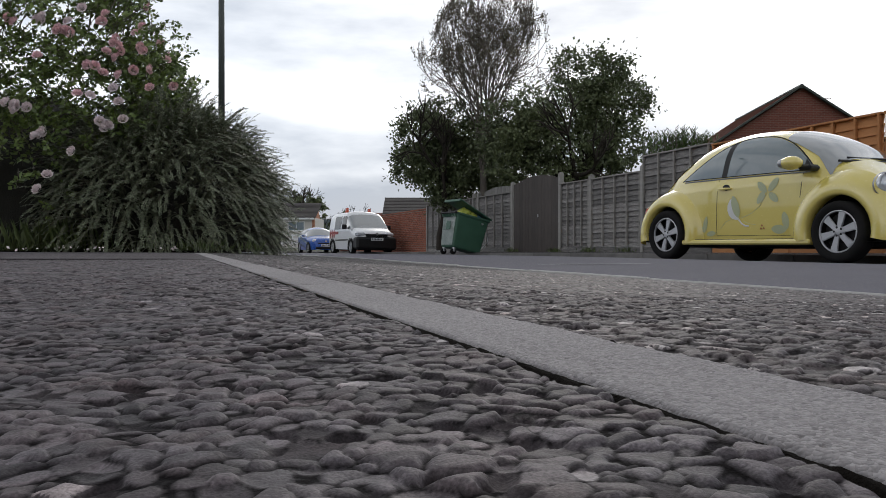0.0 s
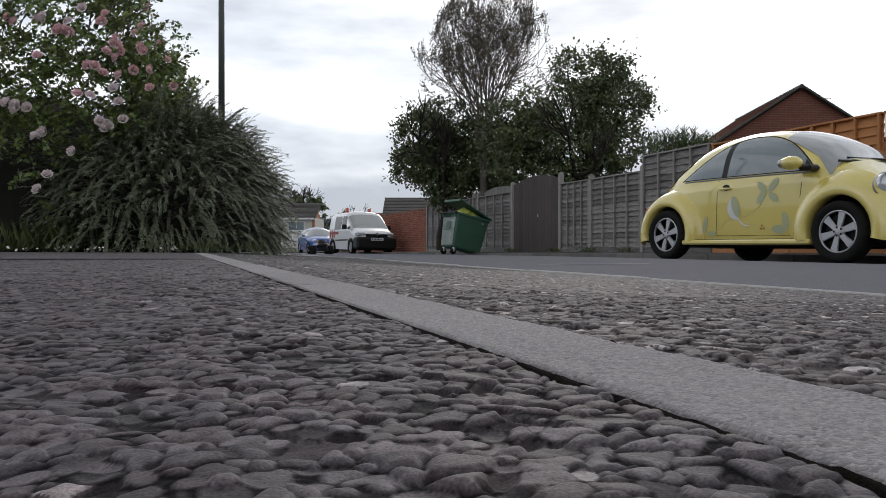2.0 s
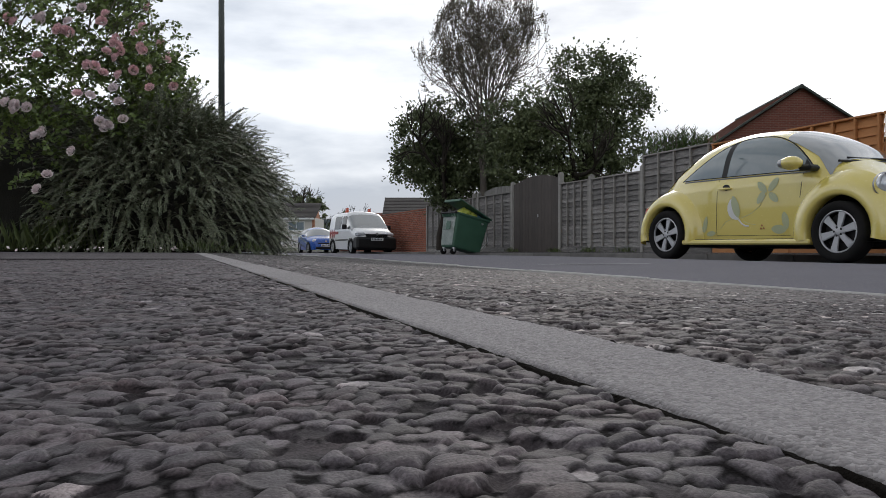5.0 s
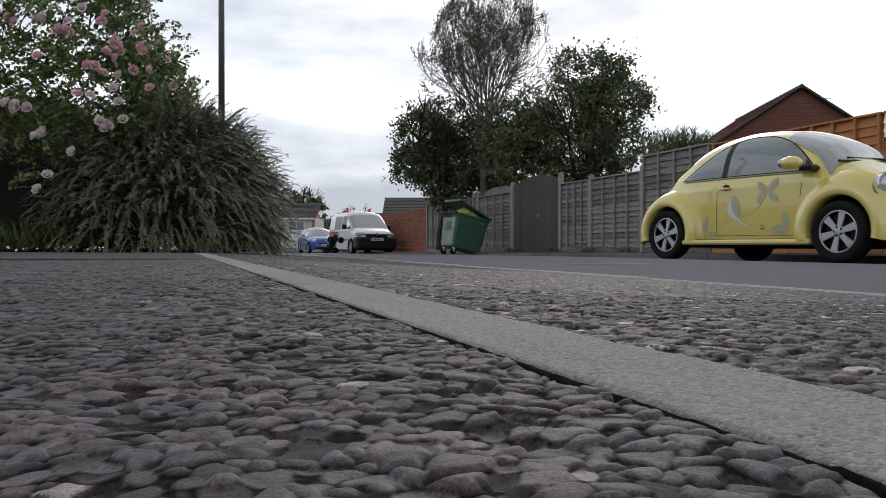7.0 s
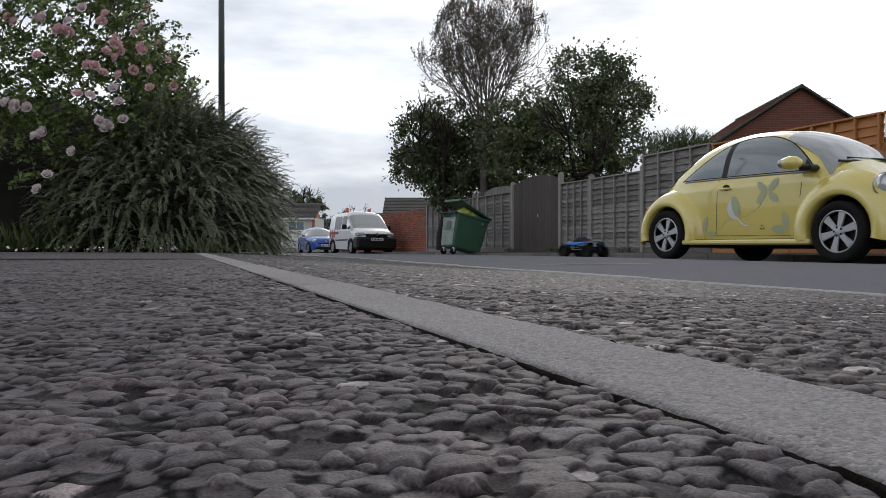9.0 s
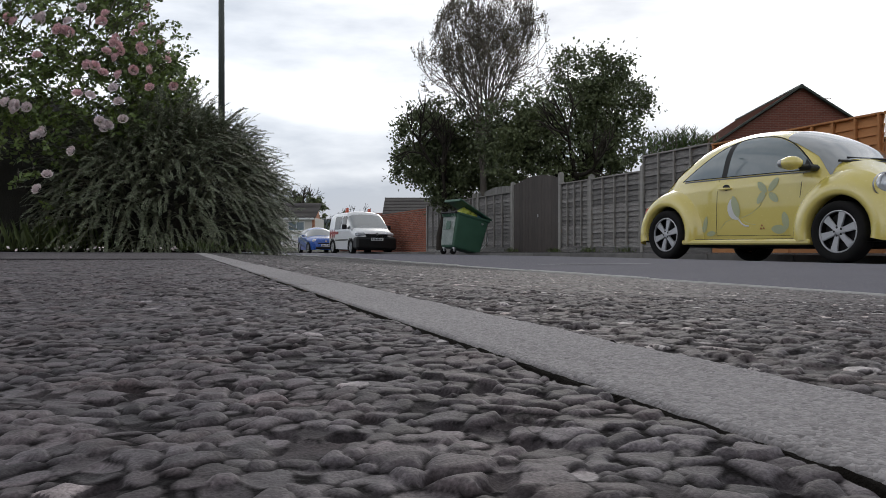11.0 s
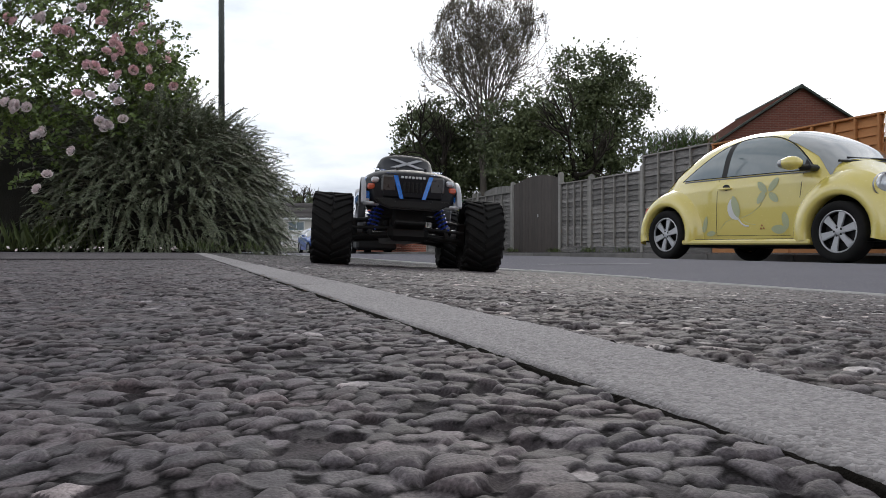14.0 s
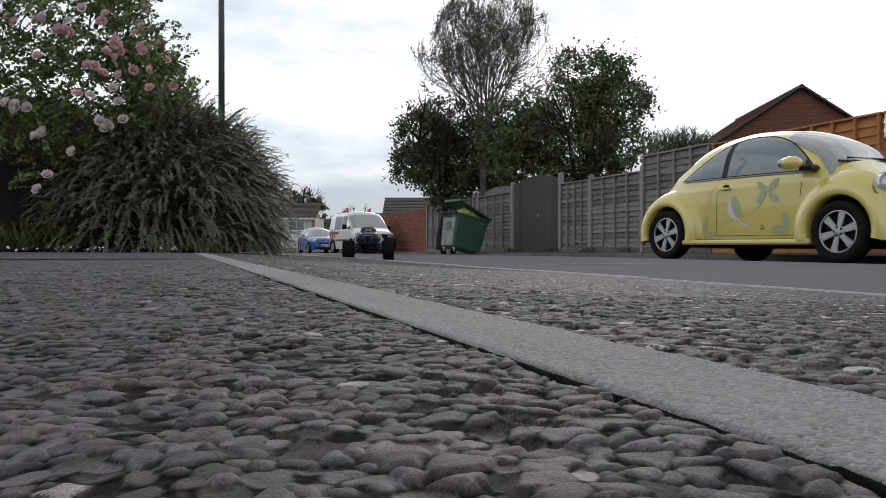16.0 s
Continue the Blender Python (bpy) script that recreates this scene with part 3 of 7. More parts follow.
def stone_field(name, x0, x1, y0, y1, cell, pitch, keep, level, material, label, sites, relief=0.0012):
    """Close-set worn stones, each a rounded island of its own, over a stretch of the plan; joints between them stay open."""
    sx, sy, weight, sunk, tilt_x, tilt_y, shade, pit = sites
    my, mx = sx.shape
    nx, ny = int((x1 - x0) / cell) + 1, int((y1 - y0) / cell) + 2
    gx, gy = np.meshgrid(x0 + np.arange(nx) * cell, y0 + np.arange(ny) * cell)
    # uneven joints: the ground plan is gently warped before the nearest stone is sought
    wx = gx + 0.0010 * np.sin(gx * 330 + 2 * np.sin(gy * 210))
    wy = gy + 0.0010 * np.sin(gy * 290 + 2 * np.sin(gx * 240))
    ci, cj = np.floor((wx - SITE_X0) / pitch).astype(int), np.floor(wy / pitch).astype(int)
    f1, f2, own = np.full(gx.shape, 9.0), np.full(gx.shape, 9.0), np.zeros(gx.shape, int)
    for dj in range(-2, 3):
        for di in range(-2, 3):
            i, j = np.clip(ci + di, 0, mx - 1), np.clip(cj + dj, 0, my - 1)
            d = np.hypot(wx - sx[j, i], wy - sy[j, i]) * weight[j, i]
            near = d < f1
            f2 = np.where(near, f1, np.minimum(f2, d))
            own = np.where(near, j * mx + i, own)
            f1 = np.where(near, d, f1)
    e = np.clip((f2 - f1) / (0.62 * pitch), 0, 1)
    body = np.clip((e - 0.05) * 2.1, 0, 1)
    rise = body * body * (3 - 2 * body)
    oj, oi = own // mx, own % mx
    h = relief * (1 - (1 - body) ** 2.0) - relief
    h += rise * (1.0 * sunk[oj, oi] + tilt_x[oj, oi] * (wx - sx[oj, oi]) + tilt_y[oj, oi] * (wy - sy[oj, oi]))
    h += 0.00016 * np.sin(gx * 1900 + 2 * np.sin(gy * 1300)) * np.sin(gy * 1700 + 2 * np.sin(gx * 1500))
    h += 0.0009 * np.sin(gx * 61 + 1.3) * np.sin(gy * 47 + 0.4) + 0.0006 * np.sin(gx * 133 + gy * 90)
    k = 3 if cell < 0.001 else 6
    for axis in (0, 1):
        h = (np.roll(h, 1, axis) + k * h + np.roll(h, -1, axis)) / (k + 2)
        e = (np.roll(e, 1, axis) + k * e + np.roll(e, -1, axis)) / (k + 2)
    z = level(gx) + np.minimum(h, 0.0014)
    ok = keep(gx, gy)
    verts = np.stack([gx, gy, z], 2).reshape(-1, 3)
    idx = np.arange(nx * ny).reshape(ny, nx)
    quads = np.stack([idx[:-1, :-1], idx[:-1, 1:], idx[1:, 1:], idx[1:, :-1]], 2).reshape(-1, 4)
    f = quads[ok.reshape(-1)[quads].all(1)]
    used, inverse = np.unique(f, return_inverse=True)
    ob = joined(name, verts[used], inverse.reshape(f.shape), material, True)
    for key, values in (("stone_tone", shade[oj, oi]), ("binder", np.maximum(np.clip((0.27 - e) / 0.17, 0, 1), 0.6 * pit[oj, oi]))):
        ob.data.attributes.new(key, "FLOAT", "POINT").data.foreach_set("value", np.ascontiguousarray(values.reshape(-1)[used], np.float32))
    tagged(ob, label, "stones", kind="stuff")


def build_stones():
    flat = lambda x: 0.0 * x + 0.0004
    inside = lambda x, y: x > -0.05 - 0.215 * y
    lab = "worn dark stones of the tarmac drive"
    sites = stone_sites(3, 0.0070, 0.007, 0.13)
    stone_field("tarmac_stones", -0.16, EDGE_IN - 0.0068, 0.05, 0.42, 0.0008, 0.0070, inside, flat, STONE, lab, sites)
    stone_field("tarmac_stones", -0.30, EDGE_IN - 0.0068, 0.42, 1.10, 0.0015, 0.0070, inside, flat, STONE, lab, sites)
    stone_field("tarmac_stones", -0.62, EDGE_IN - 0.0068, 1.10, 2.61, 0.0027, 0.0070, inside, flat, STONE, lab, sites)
    lab = "rough worn stones of the tarmac footway"
    over = lambda x: footway_z(x) - 0.0004
    ahead = lambda x, y: x < 1.2 * y + 0.06
    sites = stone_sites(9, 0.0066, 0.045, 0.13)
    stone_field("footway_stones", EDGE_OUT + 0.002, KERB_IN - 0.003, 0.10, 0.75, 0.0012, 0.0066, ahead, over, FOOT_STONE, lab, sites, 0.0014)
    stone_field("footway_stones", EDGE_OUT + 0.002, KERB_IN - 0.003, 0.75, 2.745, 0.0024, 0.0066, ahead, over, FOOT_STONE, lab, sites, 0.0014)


def build_joint_soil_shade():
    """Crumbling soil between drive and edging, its black also painting the gap's shadow."""
    bm = bmesh.new()
    rows = []
    n = 900
    for k in range(n):
        y = 0.0 + 4.6 * (k / n) ** 1.6
        w = 0.0100 + 0.0035 * noise.noise((y * 38, 0.2, 0)) + 0.002 * noise.noise((y * 160, 2.0, 0))
        z = -0.0036 + 0.0016 * noise.noise((y * 60, 5.0, 0)) + 0.0018 * noise.noise((y * 240, 3.0, 0))
        rows.append([bm.verts.new(p) for p in ((EDGE_IN - w - 0.004, y, -0.012), (EDGE_IN - w, y, z), (EDGE_IN - 0.004, y, z - 0.0015), (EDGE_IN - 0.0022, y, -0.0010 + 0.0016 * noise.noise((y * 90, 9.0, 0)) + 0.0012 * noise.noise((y * 300, 9.0, 0))), (EDGE_IN + 0.002, y, -0.0016))])
    for a, b in zip(rows, rows[1:]):
        for i in range(4):
            bm.faces.new((a[i], a[i + 1], b[i + 1], b[i]))
    solid("joint_dirt", bm, SOILSHADE, "black soil and painted gap shadow in the joint beside the edging", "soil", "structure", smooth=True)


# soil so dark that it also paints the shadow line of the gap
SOILSHADE = surface("soil_and_gap_shade", (0.008, 0.007, 0.006), (0.018, 0.016, 0.014), 200, 1500, 0.95, bump=0.8, depth=0.001, spec=0.03)
build_joint_soil_shade()
build_land()
build_kerbs()
build_stones()


def build_litter():
    rng = np.random.default_rng(77)
    k = 26
    y = rng.uniform(0.45, 2.2, k) ** 1.2
    c = np.stack([EDGE_IN - rng.uniform(0.001, 0.010, k), y, np.full(k, 0.001)], 1)
    a = rng.uniform(0, 6.28, k)
    q = np.zeros((k, 3, 3))
    q[:, 0, 0], q[:, 0, 1], q[:, 1, 0], q[:, 1, 1], q[:, 2, 2] = np.cos(a), -np.sin(a), np.sin(a), np.cos(a), 1
    ob = leaf_mesh("leaf_litter", c, q, rng.uniform(0.003, 0.008, k), rng.uniform(0.002, 0.005, k), DEADLEAF)
    tagged(ob, "brown leaf scraps caught along the edging", "litter", kind="stuff")
    bm = bmesh.new()
    last = None
    for j in range(22):
        u = j / 21
        x, y = 2.60 + 0.80 * u, 5.42 - 0.28 * u
        w = 0.05 * (0.5 + 0.5 * noise.noise((j * 0.7, 1, 1)) + 0.2)
        pair = [bm.verts.new((x, y - w, road_z(x) + 0.004)), bm.verts.new((x, y + w, road_z(x) + 0.004))]
        if last:
            bm.faces.new((last[0], pair[0], pair[1], last[1]))
        last = pair
    solid("road_marking", bm, ROADPAINT, "worn remains of a pale paint mark on the road", "road marking", "structure")


build_litter()


def wavy_slat(w, tall, material, seed):
    """A waney-edged lap board, leaning out at its foot; both long edges wander."""
    bm = bmesh.new()
    n = 12
    rows = []
    for k in range(n + 1):
        y = 0.03 + (w - 0.06) * k / n
        foot = 0.014 * noise.noise((y * 2.6, seed * 3.1, 0)) + 0.006 * noise.noise((y * 9, seed, 4))
        bulge = 0.008 * noise.noise((y * 1.9, seed, 9))
        rows.append([bm.verts.new(p) for p in ((-0.030 + bulge, y, foot), (-0.004 + bulge, y, foot), (0.022, y, tall), (0.008, y, tall))])
    for a, b in zip(rows, rows[1:]):
        for i in range(4):
            bm.faces.new((a[i], a[(i + 1) % 4], b[(i + 1) % 4], b[i]))
    for a in (rows[0], rows[-1]):
        bm.faces.new(a)
    bmesh.ops.recalc_face_normals(bm, faces=bm.faces)
    return finish(bm, "slat", material)


def build_fences():
    """Panels between concrete posts along the far pavement, with a gate; y of each post, height of the panel after it."""
    base = -0.05

    def fence_panel(fence, y0, y1, h, material, label, slats=14, battens=4):
        w = y1 - y0
        h = h + dip(y0)
        panel = part("fence_panel", box((-0.03, 0.02, -0.05), (0.02, w - 0.02, 0.10), 0.004), material, fence, label)
        panel.matrix_basis = pose(FENCE_X, y0, base - dip(y0))
        boards = [wavy_slat(w, (h - 0.12) / slats * 1.20, material, q + int(y0 * 7)) for q in range(4)]
        for k in range(slats):
            ob = new("slat", random.choice(boards))
            ob.parent = panel
            ob.matrix_basis = pose(random.uniform(-0.006, 0.006), 0, 0.10 + k * (h - 0.12) / slats, random.uniform(-0.4, 0.4), random.uniform(-2.0, 2.0), 0)
        for k in range(battens + 1):
            yy = 0.05 + k * (w - 0.14) / battens
            part("batten", box((-0.062, yy, 0.14), (-0.012, yy + 0.045, h), 0.003), BATTEN if material is FENCE else material, panel)
        part("capping", box((-0.065, 0.02, h), (0.03, w - 0.02, h + 0.03), 0.004), BATTEN if material is FENCE else material, panel)

    def post(fence, y, h):
        h = h + dip(y)
        bm = box((-0.06, -0.05, -0.2), (0.06, 0.05, h - 0.03), 0.006)
        box((-0.045, -0.035, h - 0.034), (0.045, 0.035, h), 0.015, bm=bm)
        part("fence_post", bm, POST, fence, "weathered concrete fence post").matrix_basis = pose(FENCE_X, y, base - dip(y))

    grey = thing("fence", None, "weathered grey timber fence between concrete posts", "fence")
    orange = thing("fence", None, "fresh orange-stained timber fence by the parked car", "fence")
    for y0, y1, h in PANELS:
        fence_panel(grey, y0, y1, h, FENCE, "weathered grey panel with vertical battens")
    for y0, y1, h in NEW_PANELS:
        fence_panel(orange, y0, y1, h, NEWFENCE, "orange-stained timber panel")
    for y, h in POSTS:
        post(grey, y, h)
    # a taller pale panel standing behind the short one beside the gate, and its second post
    y0, y1 = Y[908] + 0.15, Y[848] - 0.05
    back = part("back_panel", box((0.16, 0.0, 0.0), (0.20, y1 - y0, 1.78 + dip(y0)), 0.006), PALEBOARD, grey, "pale weathered panel behind the fence")
    back.matrix_basis = pose(FENCE_X, y0, base - dip(y0))
    for k in range(int((y1 - y0) / 0.14)):
        top = 1.80 + dip(y0) + 0.10 * math.sin(math.pi * (k + 0.5) * 0.14 / (y1 - y0))
        part("board", box((0.135, k * 0.14 + 0.004, 0.0), (0.158, k * 0.14 + 0.134, top), 0.003), PALEBOARD, back)
    post(grey, Y[848] + 0.42, 1.80)
    # the dark boarded gate with an arched top
    y0, y1 = GATE_SPAN
    gate = thing("gate", pose(FENCE_X - 0.02, y0, base - dip(y0)), "dark-stained boarded timber gate with an arched top", "gate")
    k = 14
    w = (y1 - y0 - 0.06) / k
    for i in range(k):
        u = (i + 0.5) / k * 2 - 1
        top = GATE_TOP + dip(y0) - 0.16 * u * u
        ob = part("board", box((0, 0.03 + i * w, -0.04), (0.022, 0.03 + (i + 1) * w - 0.006, top), 0.003), GATE, gate)
    part("rail", box((0.024, 0.03, 0.4), (0.06, y1 - y0 - 0.03, 0.5), 0.004), GATE, gate)
    part("rail", box((0.024, 0.03, 1.4), (0.06, y1 - y0 - 0.03, 1.5), 0.004), GATE, gate)
    part("latch", box((-0.02, (y1 - y0) * 0.42, 0.92), (0.0, (y1 - y0) * 0.42 + 0.04, 1.0), 0.004), STEEL, gate)


def on_line(px, x_line, f=1401.0):
    """Distance along the road of a bearing that meets the line x = x_line."""
    u = (px - 784) / f
    return x_line * (0.9466 - 0.3223 * u) / (0.9466 * u + 0.3223)


Y = {k: on_line(k, FENCE_X) for k in (757, 800, 848, 860, 908, 993, 1047, 1139, 1262, 1400, 1568)}
PANELS = [(Y[848], Y[800], 1.63), (Y[800], Y[757], 1.63), (Y[908], Y[848], 1.63), (Y[1047], Y[993], 1.63), (Y[1139], Y[1047], 1.63), (Y[1262], Y[1139], 1.93)]
NEW_PANELS = [(Y[1400], Y[1262], 1.90), (Y[1568], Y[1400], 1.90), (Y[1568] - 2.0, Y[1568], 1.90)]
POSTS = [(Y[757], 1.68), (Y[800], 1.7), (Y[848], 1.8), (Y[908], 1.93), (Y[993], 1.95), (Y[1047], 1.76), (Y[1139], 1.78)]
GATE_SPAN, GATE_TOP = (Y[993] + 0.06, Y[908] - 0.06), 1.98
build_fences()


def build_fence_foot():
    """Weeds and a scrap of litter along the foot of the fence."""
    rng = np.random.default_rng(61)
    spots = ((Y[993] + 0.1, 70), (Y[908] - 0.2, 60), (Y[1047], 50), (Y[1139] + 0.6, 40), (Y[1139] + 2.0, 25), (Y[848] + 1.0, 40))
    c = np.concatenate([np.stack([FENCE_X - rng.uniform(0.04, 0.22, k), y + rng.normal(0, 0.18, k), np.full(k, -0.06) - dip(y)], 1) for y, k in spots])
    k = len(c)
    d = np.stack([rng.normal(0, 0.4, k), rng.normal(0, 0.4, k), np.ones(k)], 1)
    d /= np.linalg.norm(d, axis=1)[:, None]
    side = np.cross(d, rng.normal(size=d.shape))
    side /= np.linalg.norm(side, axis=1)[:, None]
    ob = leaf_mesh("weeds", c, np.stack([d, side, np.cross(d, side)], 2), rng.uniform(0.05, 0.17, k), rng.uniform(0.008, 0.022, k), GRASS)
    tagged(ob, "green weeds along the foot of the fence", "weeds", kind="stuff")
    y = Y[860]
    bm = ball((0, 0, 0.05), 0.09, (1.3, 1.0, 0.55), 3)
    for v in bm.verts:
        v.co += v.normal * 0.035 * noise.noise(v.co * 22)
    ob = solid("litter", bm, WHITE, "crumpled white scrap of litter on the pavement", "litter")
    ob.matrix_basis = pose(FENCE_X - 0.55, y, -0.065 - dip(y), 0, 0, 30)


build_fence_foot()
# ---- vehicles ----
def curve_of(points):
    """A smooth function through (x, value) points."""
    xs, vs = [p[0] for p in points], [p[1] for p in points]

    def at(x):
        if x <= xs[0]:
            return vs[0]
        if x >= xs[-1]:
            return vs[-1]
        i = max(k for k in range(len(xs) - 1) if xs[k] <= x)
        h = xs[i + 1] - xs[i]
        t = (x - xs[i]) / h

        def slope(k):
            if k == 0:
                return (vs[1] - vs[0]) / (xs[1] - xs[0])
            if k == len(xs) - 1:
                return (vs[-1] - vs[-2]) / (xs[-1] - xs[-2])
            return (vs[k + 1] - vs[k - 1]) / (xs[k + 1] - xs[k - 1])
        a, b = slope(i) * h, slope(i + 1) * h
        return vs[i] * (1 + 2 * t) * (1 - t) ** 2 + a * t * (1 - t) ** 2 + vs[i + 1] * t * t * (3 - 2 * t) + b * t * t * (t - 1)
    return at


class Shell:
    """A car body by its top line, plan width, belt height and floor line, all along x."""

    def __init__(self, top, width, belt, floor, lean=0.30, crown=3.5, tuck=0.05, share=0.72):
        self.top, self.width, self.floor = curve_of(top), curve_of(width), curve_of(floor)
        self.belt_line, self.lean, self.crown, self.tuck, self.share = curve_of(belt), lean, crown, tuck, share

    def belt(self, x):
        return min(self.belt_line(x), self.top(x) * self.share)

    def half(self, x, z):
        w, zb, zt = self.width(x), self.belt(x), self.top(x)
        if z <= zb:
            d = (zb - z) / max(0.05, zb - self.floor(x))
            return w - self.tuck * d ** 2.2
        t = min(1.0, (z - zb) / max(0.01, zt - zb))
        return w * (1 - self.lean * t) * max(0.0, 1 - t ** self.crown) ** 0.5

    def point(self, x, t, side):
        """t from 0 at the belt to 1 at the middle of the roof."""
        zb, zt = self.belt(x), self.top(x)
        z = zb + (zt - zb) * t
        return Vector((x, side * self.half(x, z), z))

    def body(self, x0, x1, wheels=(), arch=0.36, n=110, inner=0.3):
        bm = bmesh.new()
        rows = []
        low = [k / 10 for k in range(11)]
        high = [math.sin(math.pi / 2 * k / 16) for k in range(1, 17)]
        for i in range(n + 1):
            x = x0 + (x1 - x0) * i / n
            f, zb = self.floor(x), self.belt(x)
            half = [(self.half(x, f + (zb - f) * k), f + (zb - f) * k) for k in low]
            half += [tuple(self.point(x, k, 1)[1:]) for k in high]
            ring = [(-y, z) for y, z in half] + [(y, z) for y, z in reversed(half[:-1])]
            rows.append([bm.verts.new((x, y, z)) for y, z in ring])
        for a, b in zip(rows, rows[1:]):
            for j in range(len(a) - 1):
                q = (a[j], a[j + 1], b[j + 1], b[j])
                c = sum((v.co for v in q), Vector()) / 4
                if not any(math.hypot(c.x - wx, c.z - wz) < arch and abs(c.y) > inner for wx, wz in wheels):
                    bm.faces.new(q)
        for a in (rows[0], rows[-1]):
            bm.faces.new(a)
        bmesh.ops.recalc_face_normals(bm, faces=bm.faces)
        return bm

    def side_patch(self, x0, x1, lower, upper, side, lift=0.004, n=40, m=10):
        """A piece of skin on one flank between two lines z(x), lifted off the body."""
        bm = bmesh.new()
        rows = []
        for i in range(n + 1):
            x = x0 + (x1 - x0) * i / n
            a, b = lower(x), upper(x)
            rows.append([bm.verts.new((x, side * (self.half(x, a + (b - a) * k / m) + lift), a + (b - a) * k / m)) for k in range(m + 1)])
        for a, b in zip(rows, rows[1:]):
            for j in range(m):
                if (a[j].co - a[j + 1].co).length + (b[j].co - b[j + 1].co).length > 1e-4:
                    bm.faces.new((a[j], a[j + 1], b[j + 1], b[j]))
        bmesh.ops.recalc_face_normals(bm, faces=bm.faces)
        return bm

    def top_patch(self, x0, x1, t0, lift=0.004, n=16, m=10):
        """A piece of skin across the top from flank to flank (windscreens, hood stripes)."""
        bm = bmesh.new()
        rows = []
        for i in range(n + 1):
            x = x0 + (x1 - x0) * i / n
            s = t0(x) if callable(t0) else t0
            ts = [s + (1 - s) * math.sin(math.pi / 2 * k / m) for k in range(m + 1)]
            half = [self.point(x, t, -1) for t in ts] + [self.point(x, t, 1) for t in reversed(ts[:-1])]
            rows.append([bm.verts.new(p + Vector((0, math.copysign(lift, p.y), lift))) for p in half])
        for a, b in zip(rows, rows[1:]):
            for j in range(len(a) - 1):
                bm.faces.new((a[j], a[j + 1], b[j + 1], b[j]))
        bmesh.ops.recalc_face_normals(bm, faces=bm.faces)
        return bm

    def seam(self, pts, side, r=0.003):
        """A dark shut line along (x, z) points of one flank."""
        bm = bmesh.new()
        p = [Vector((x, side * (self.half(x, z) + 0.001), z)) for x, z in pts]
        for a, b in zip(p, p[1:]):
            rod(a, b, r, seg=5, bm=bm)
        return bm

    def decal(self, outline, side, lift=0.004):
        """A flat sticker of (x, z) corners laid on one flank."""
        bm = bmesh.new()
        cx = sum(p[0] for p in outline) / len(outline)
        cz = sum(p[1] for p in outline) / len(outline)
        c = bm.verts.new((cx, side * (self.half(cx, cz) + lift), cz))
        ring = [bm.verts.new((x, side * (self.half(x, z) + lift), z)) for x, z in outline]
        for i in range(len(ring)):
            bm.faces.new((c, ring[i], ring[(i + 1) % len(ring)]))
        bmesh.ops.recalc_face_normals(bm, faces=bm.faces)
        return bm


def oval(cx, cz, a, b, turn=0.0, n=14, point=0.0):
    """An oval outline; point > 0 sharpens its ends into a leaf."""
    out = []
    for k in range(n):
        t = 2 * math.pi * k / n
        x, z = a * math.cos(t), b * math.sin(t) * (1 - point * abs(math.cos(t)) ** 3)
        c, s = math.cos(radians(turn)), math.sin(radians(turn))
        out.append((cx + c * x - s * z, cz + s * x + c * z))
    return out


def road_wheel(parent, x, y, r, width, spokes, side, rim_share=0.66, spoke_width=0.05):
    """tyre, alloy rim with spokes, dark brake disc; side -1 faces the car's right."""
    m = Matrix.Translation((x, y, r)) @ (Matrix.Identity(4) if side > 0 else Matrix.Rotation(math.pi, 4, "Z"))
    w, q = width / 2, r * rim_share
    tyre = lathe([(q * 0.98, -w * 0.85), (r * 0.86, -w), (r * 0.96, -w * 0.92), (r, -w * 0.7), (r, w * 0.7), (r * 0.96, w * 0.92), (r * 0.86, w), (q * 1.03, w * 0.86), (q * 0.98, w * 0.75)], 40)
    ob = part("wheel", tyre, RUBBER, parent, "black road tyre on a silver alloy wheel", True)
    ob.matrix_basis = m
    rim = lathe([(q * 1.0, w * 0.78), (q * 0.96, w * 0.83), (q * 0.925, w * 0.80), (q * 0.915, w * 0.62)], 40)
    part("rim", rim, ALLOY, ob, "silver alloy rim", True)
    # the rim's inside is coloured black to give the shade behind the spokes
    part("barrel", lathe([(q * 0.913, w * 0.63), (q * 0.88, -w * 0.8)], 32), PLASTIC, ob, "inside of the rim, coloured black for its shade", True)
    for k in range(spokes):
        a = 2 * math.pi * k / spokes + 0.3
        s = prism([(q * 0.16, -spoke_width * 0.55), (q * 0.92, -spoke_width * 0.95), (q * 0.92, spoke_width * 0.95), (q * 0.16, spoke_width * 0.55)], w * 0.52, w * 0.74, bevel=0.006)
        for v in s.verts:
            v.co = Matrix.Rotation(a, 4, "Y") @ v.co
        part("spoke", s, ALLOY, ob)
    hub = lathe([(q * 0.30, w * 0.45), (q * 0.28, w * 0.72), (q * 0.13, w * 0.76), (0.001, w * 0.76)], 20)
    part("hub", hub, ALLOY, ob, "", True)
    for k in range(5):
        a = 2 * math.pi * k / 5
        c = Vector((q * 0.2 * math.cos(a), 0, q * 0.2 * math.sin(a)))
        part("bolt", rod(c + Vector((0, w * 0.7, 0)), c + Vector((0, w * 0.77, 0)), q * 0.055, seg=8), PLASTIC, ob)
    part("brake_disc", lathe([(q * 0.86, w * 0.1), (q * 0.84, w * 0.16), (0.001, w * 0.16)], 28), PLASTIC, ob, "dark brake disc behind the spokes")
    return ob


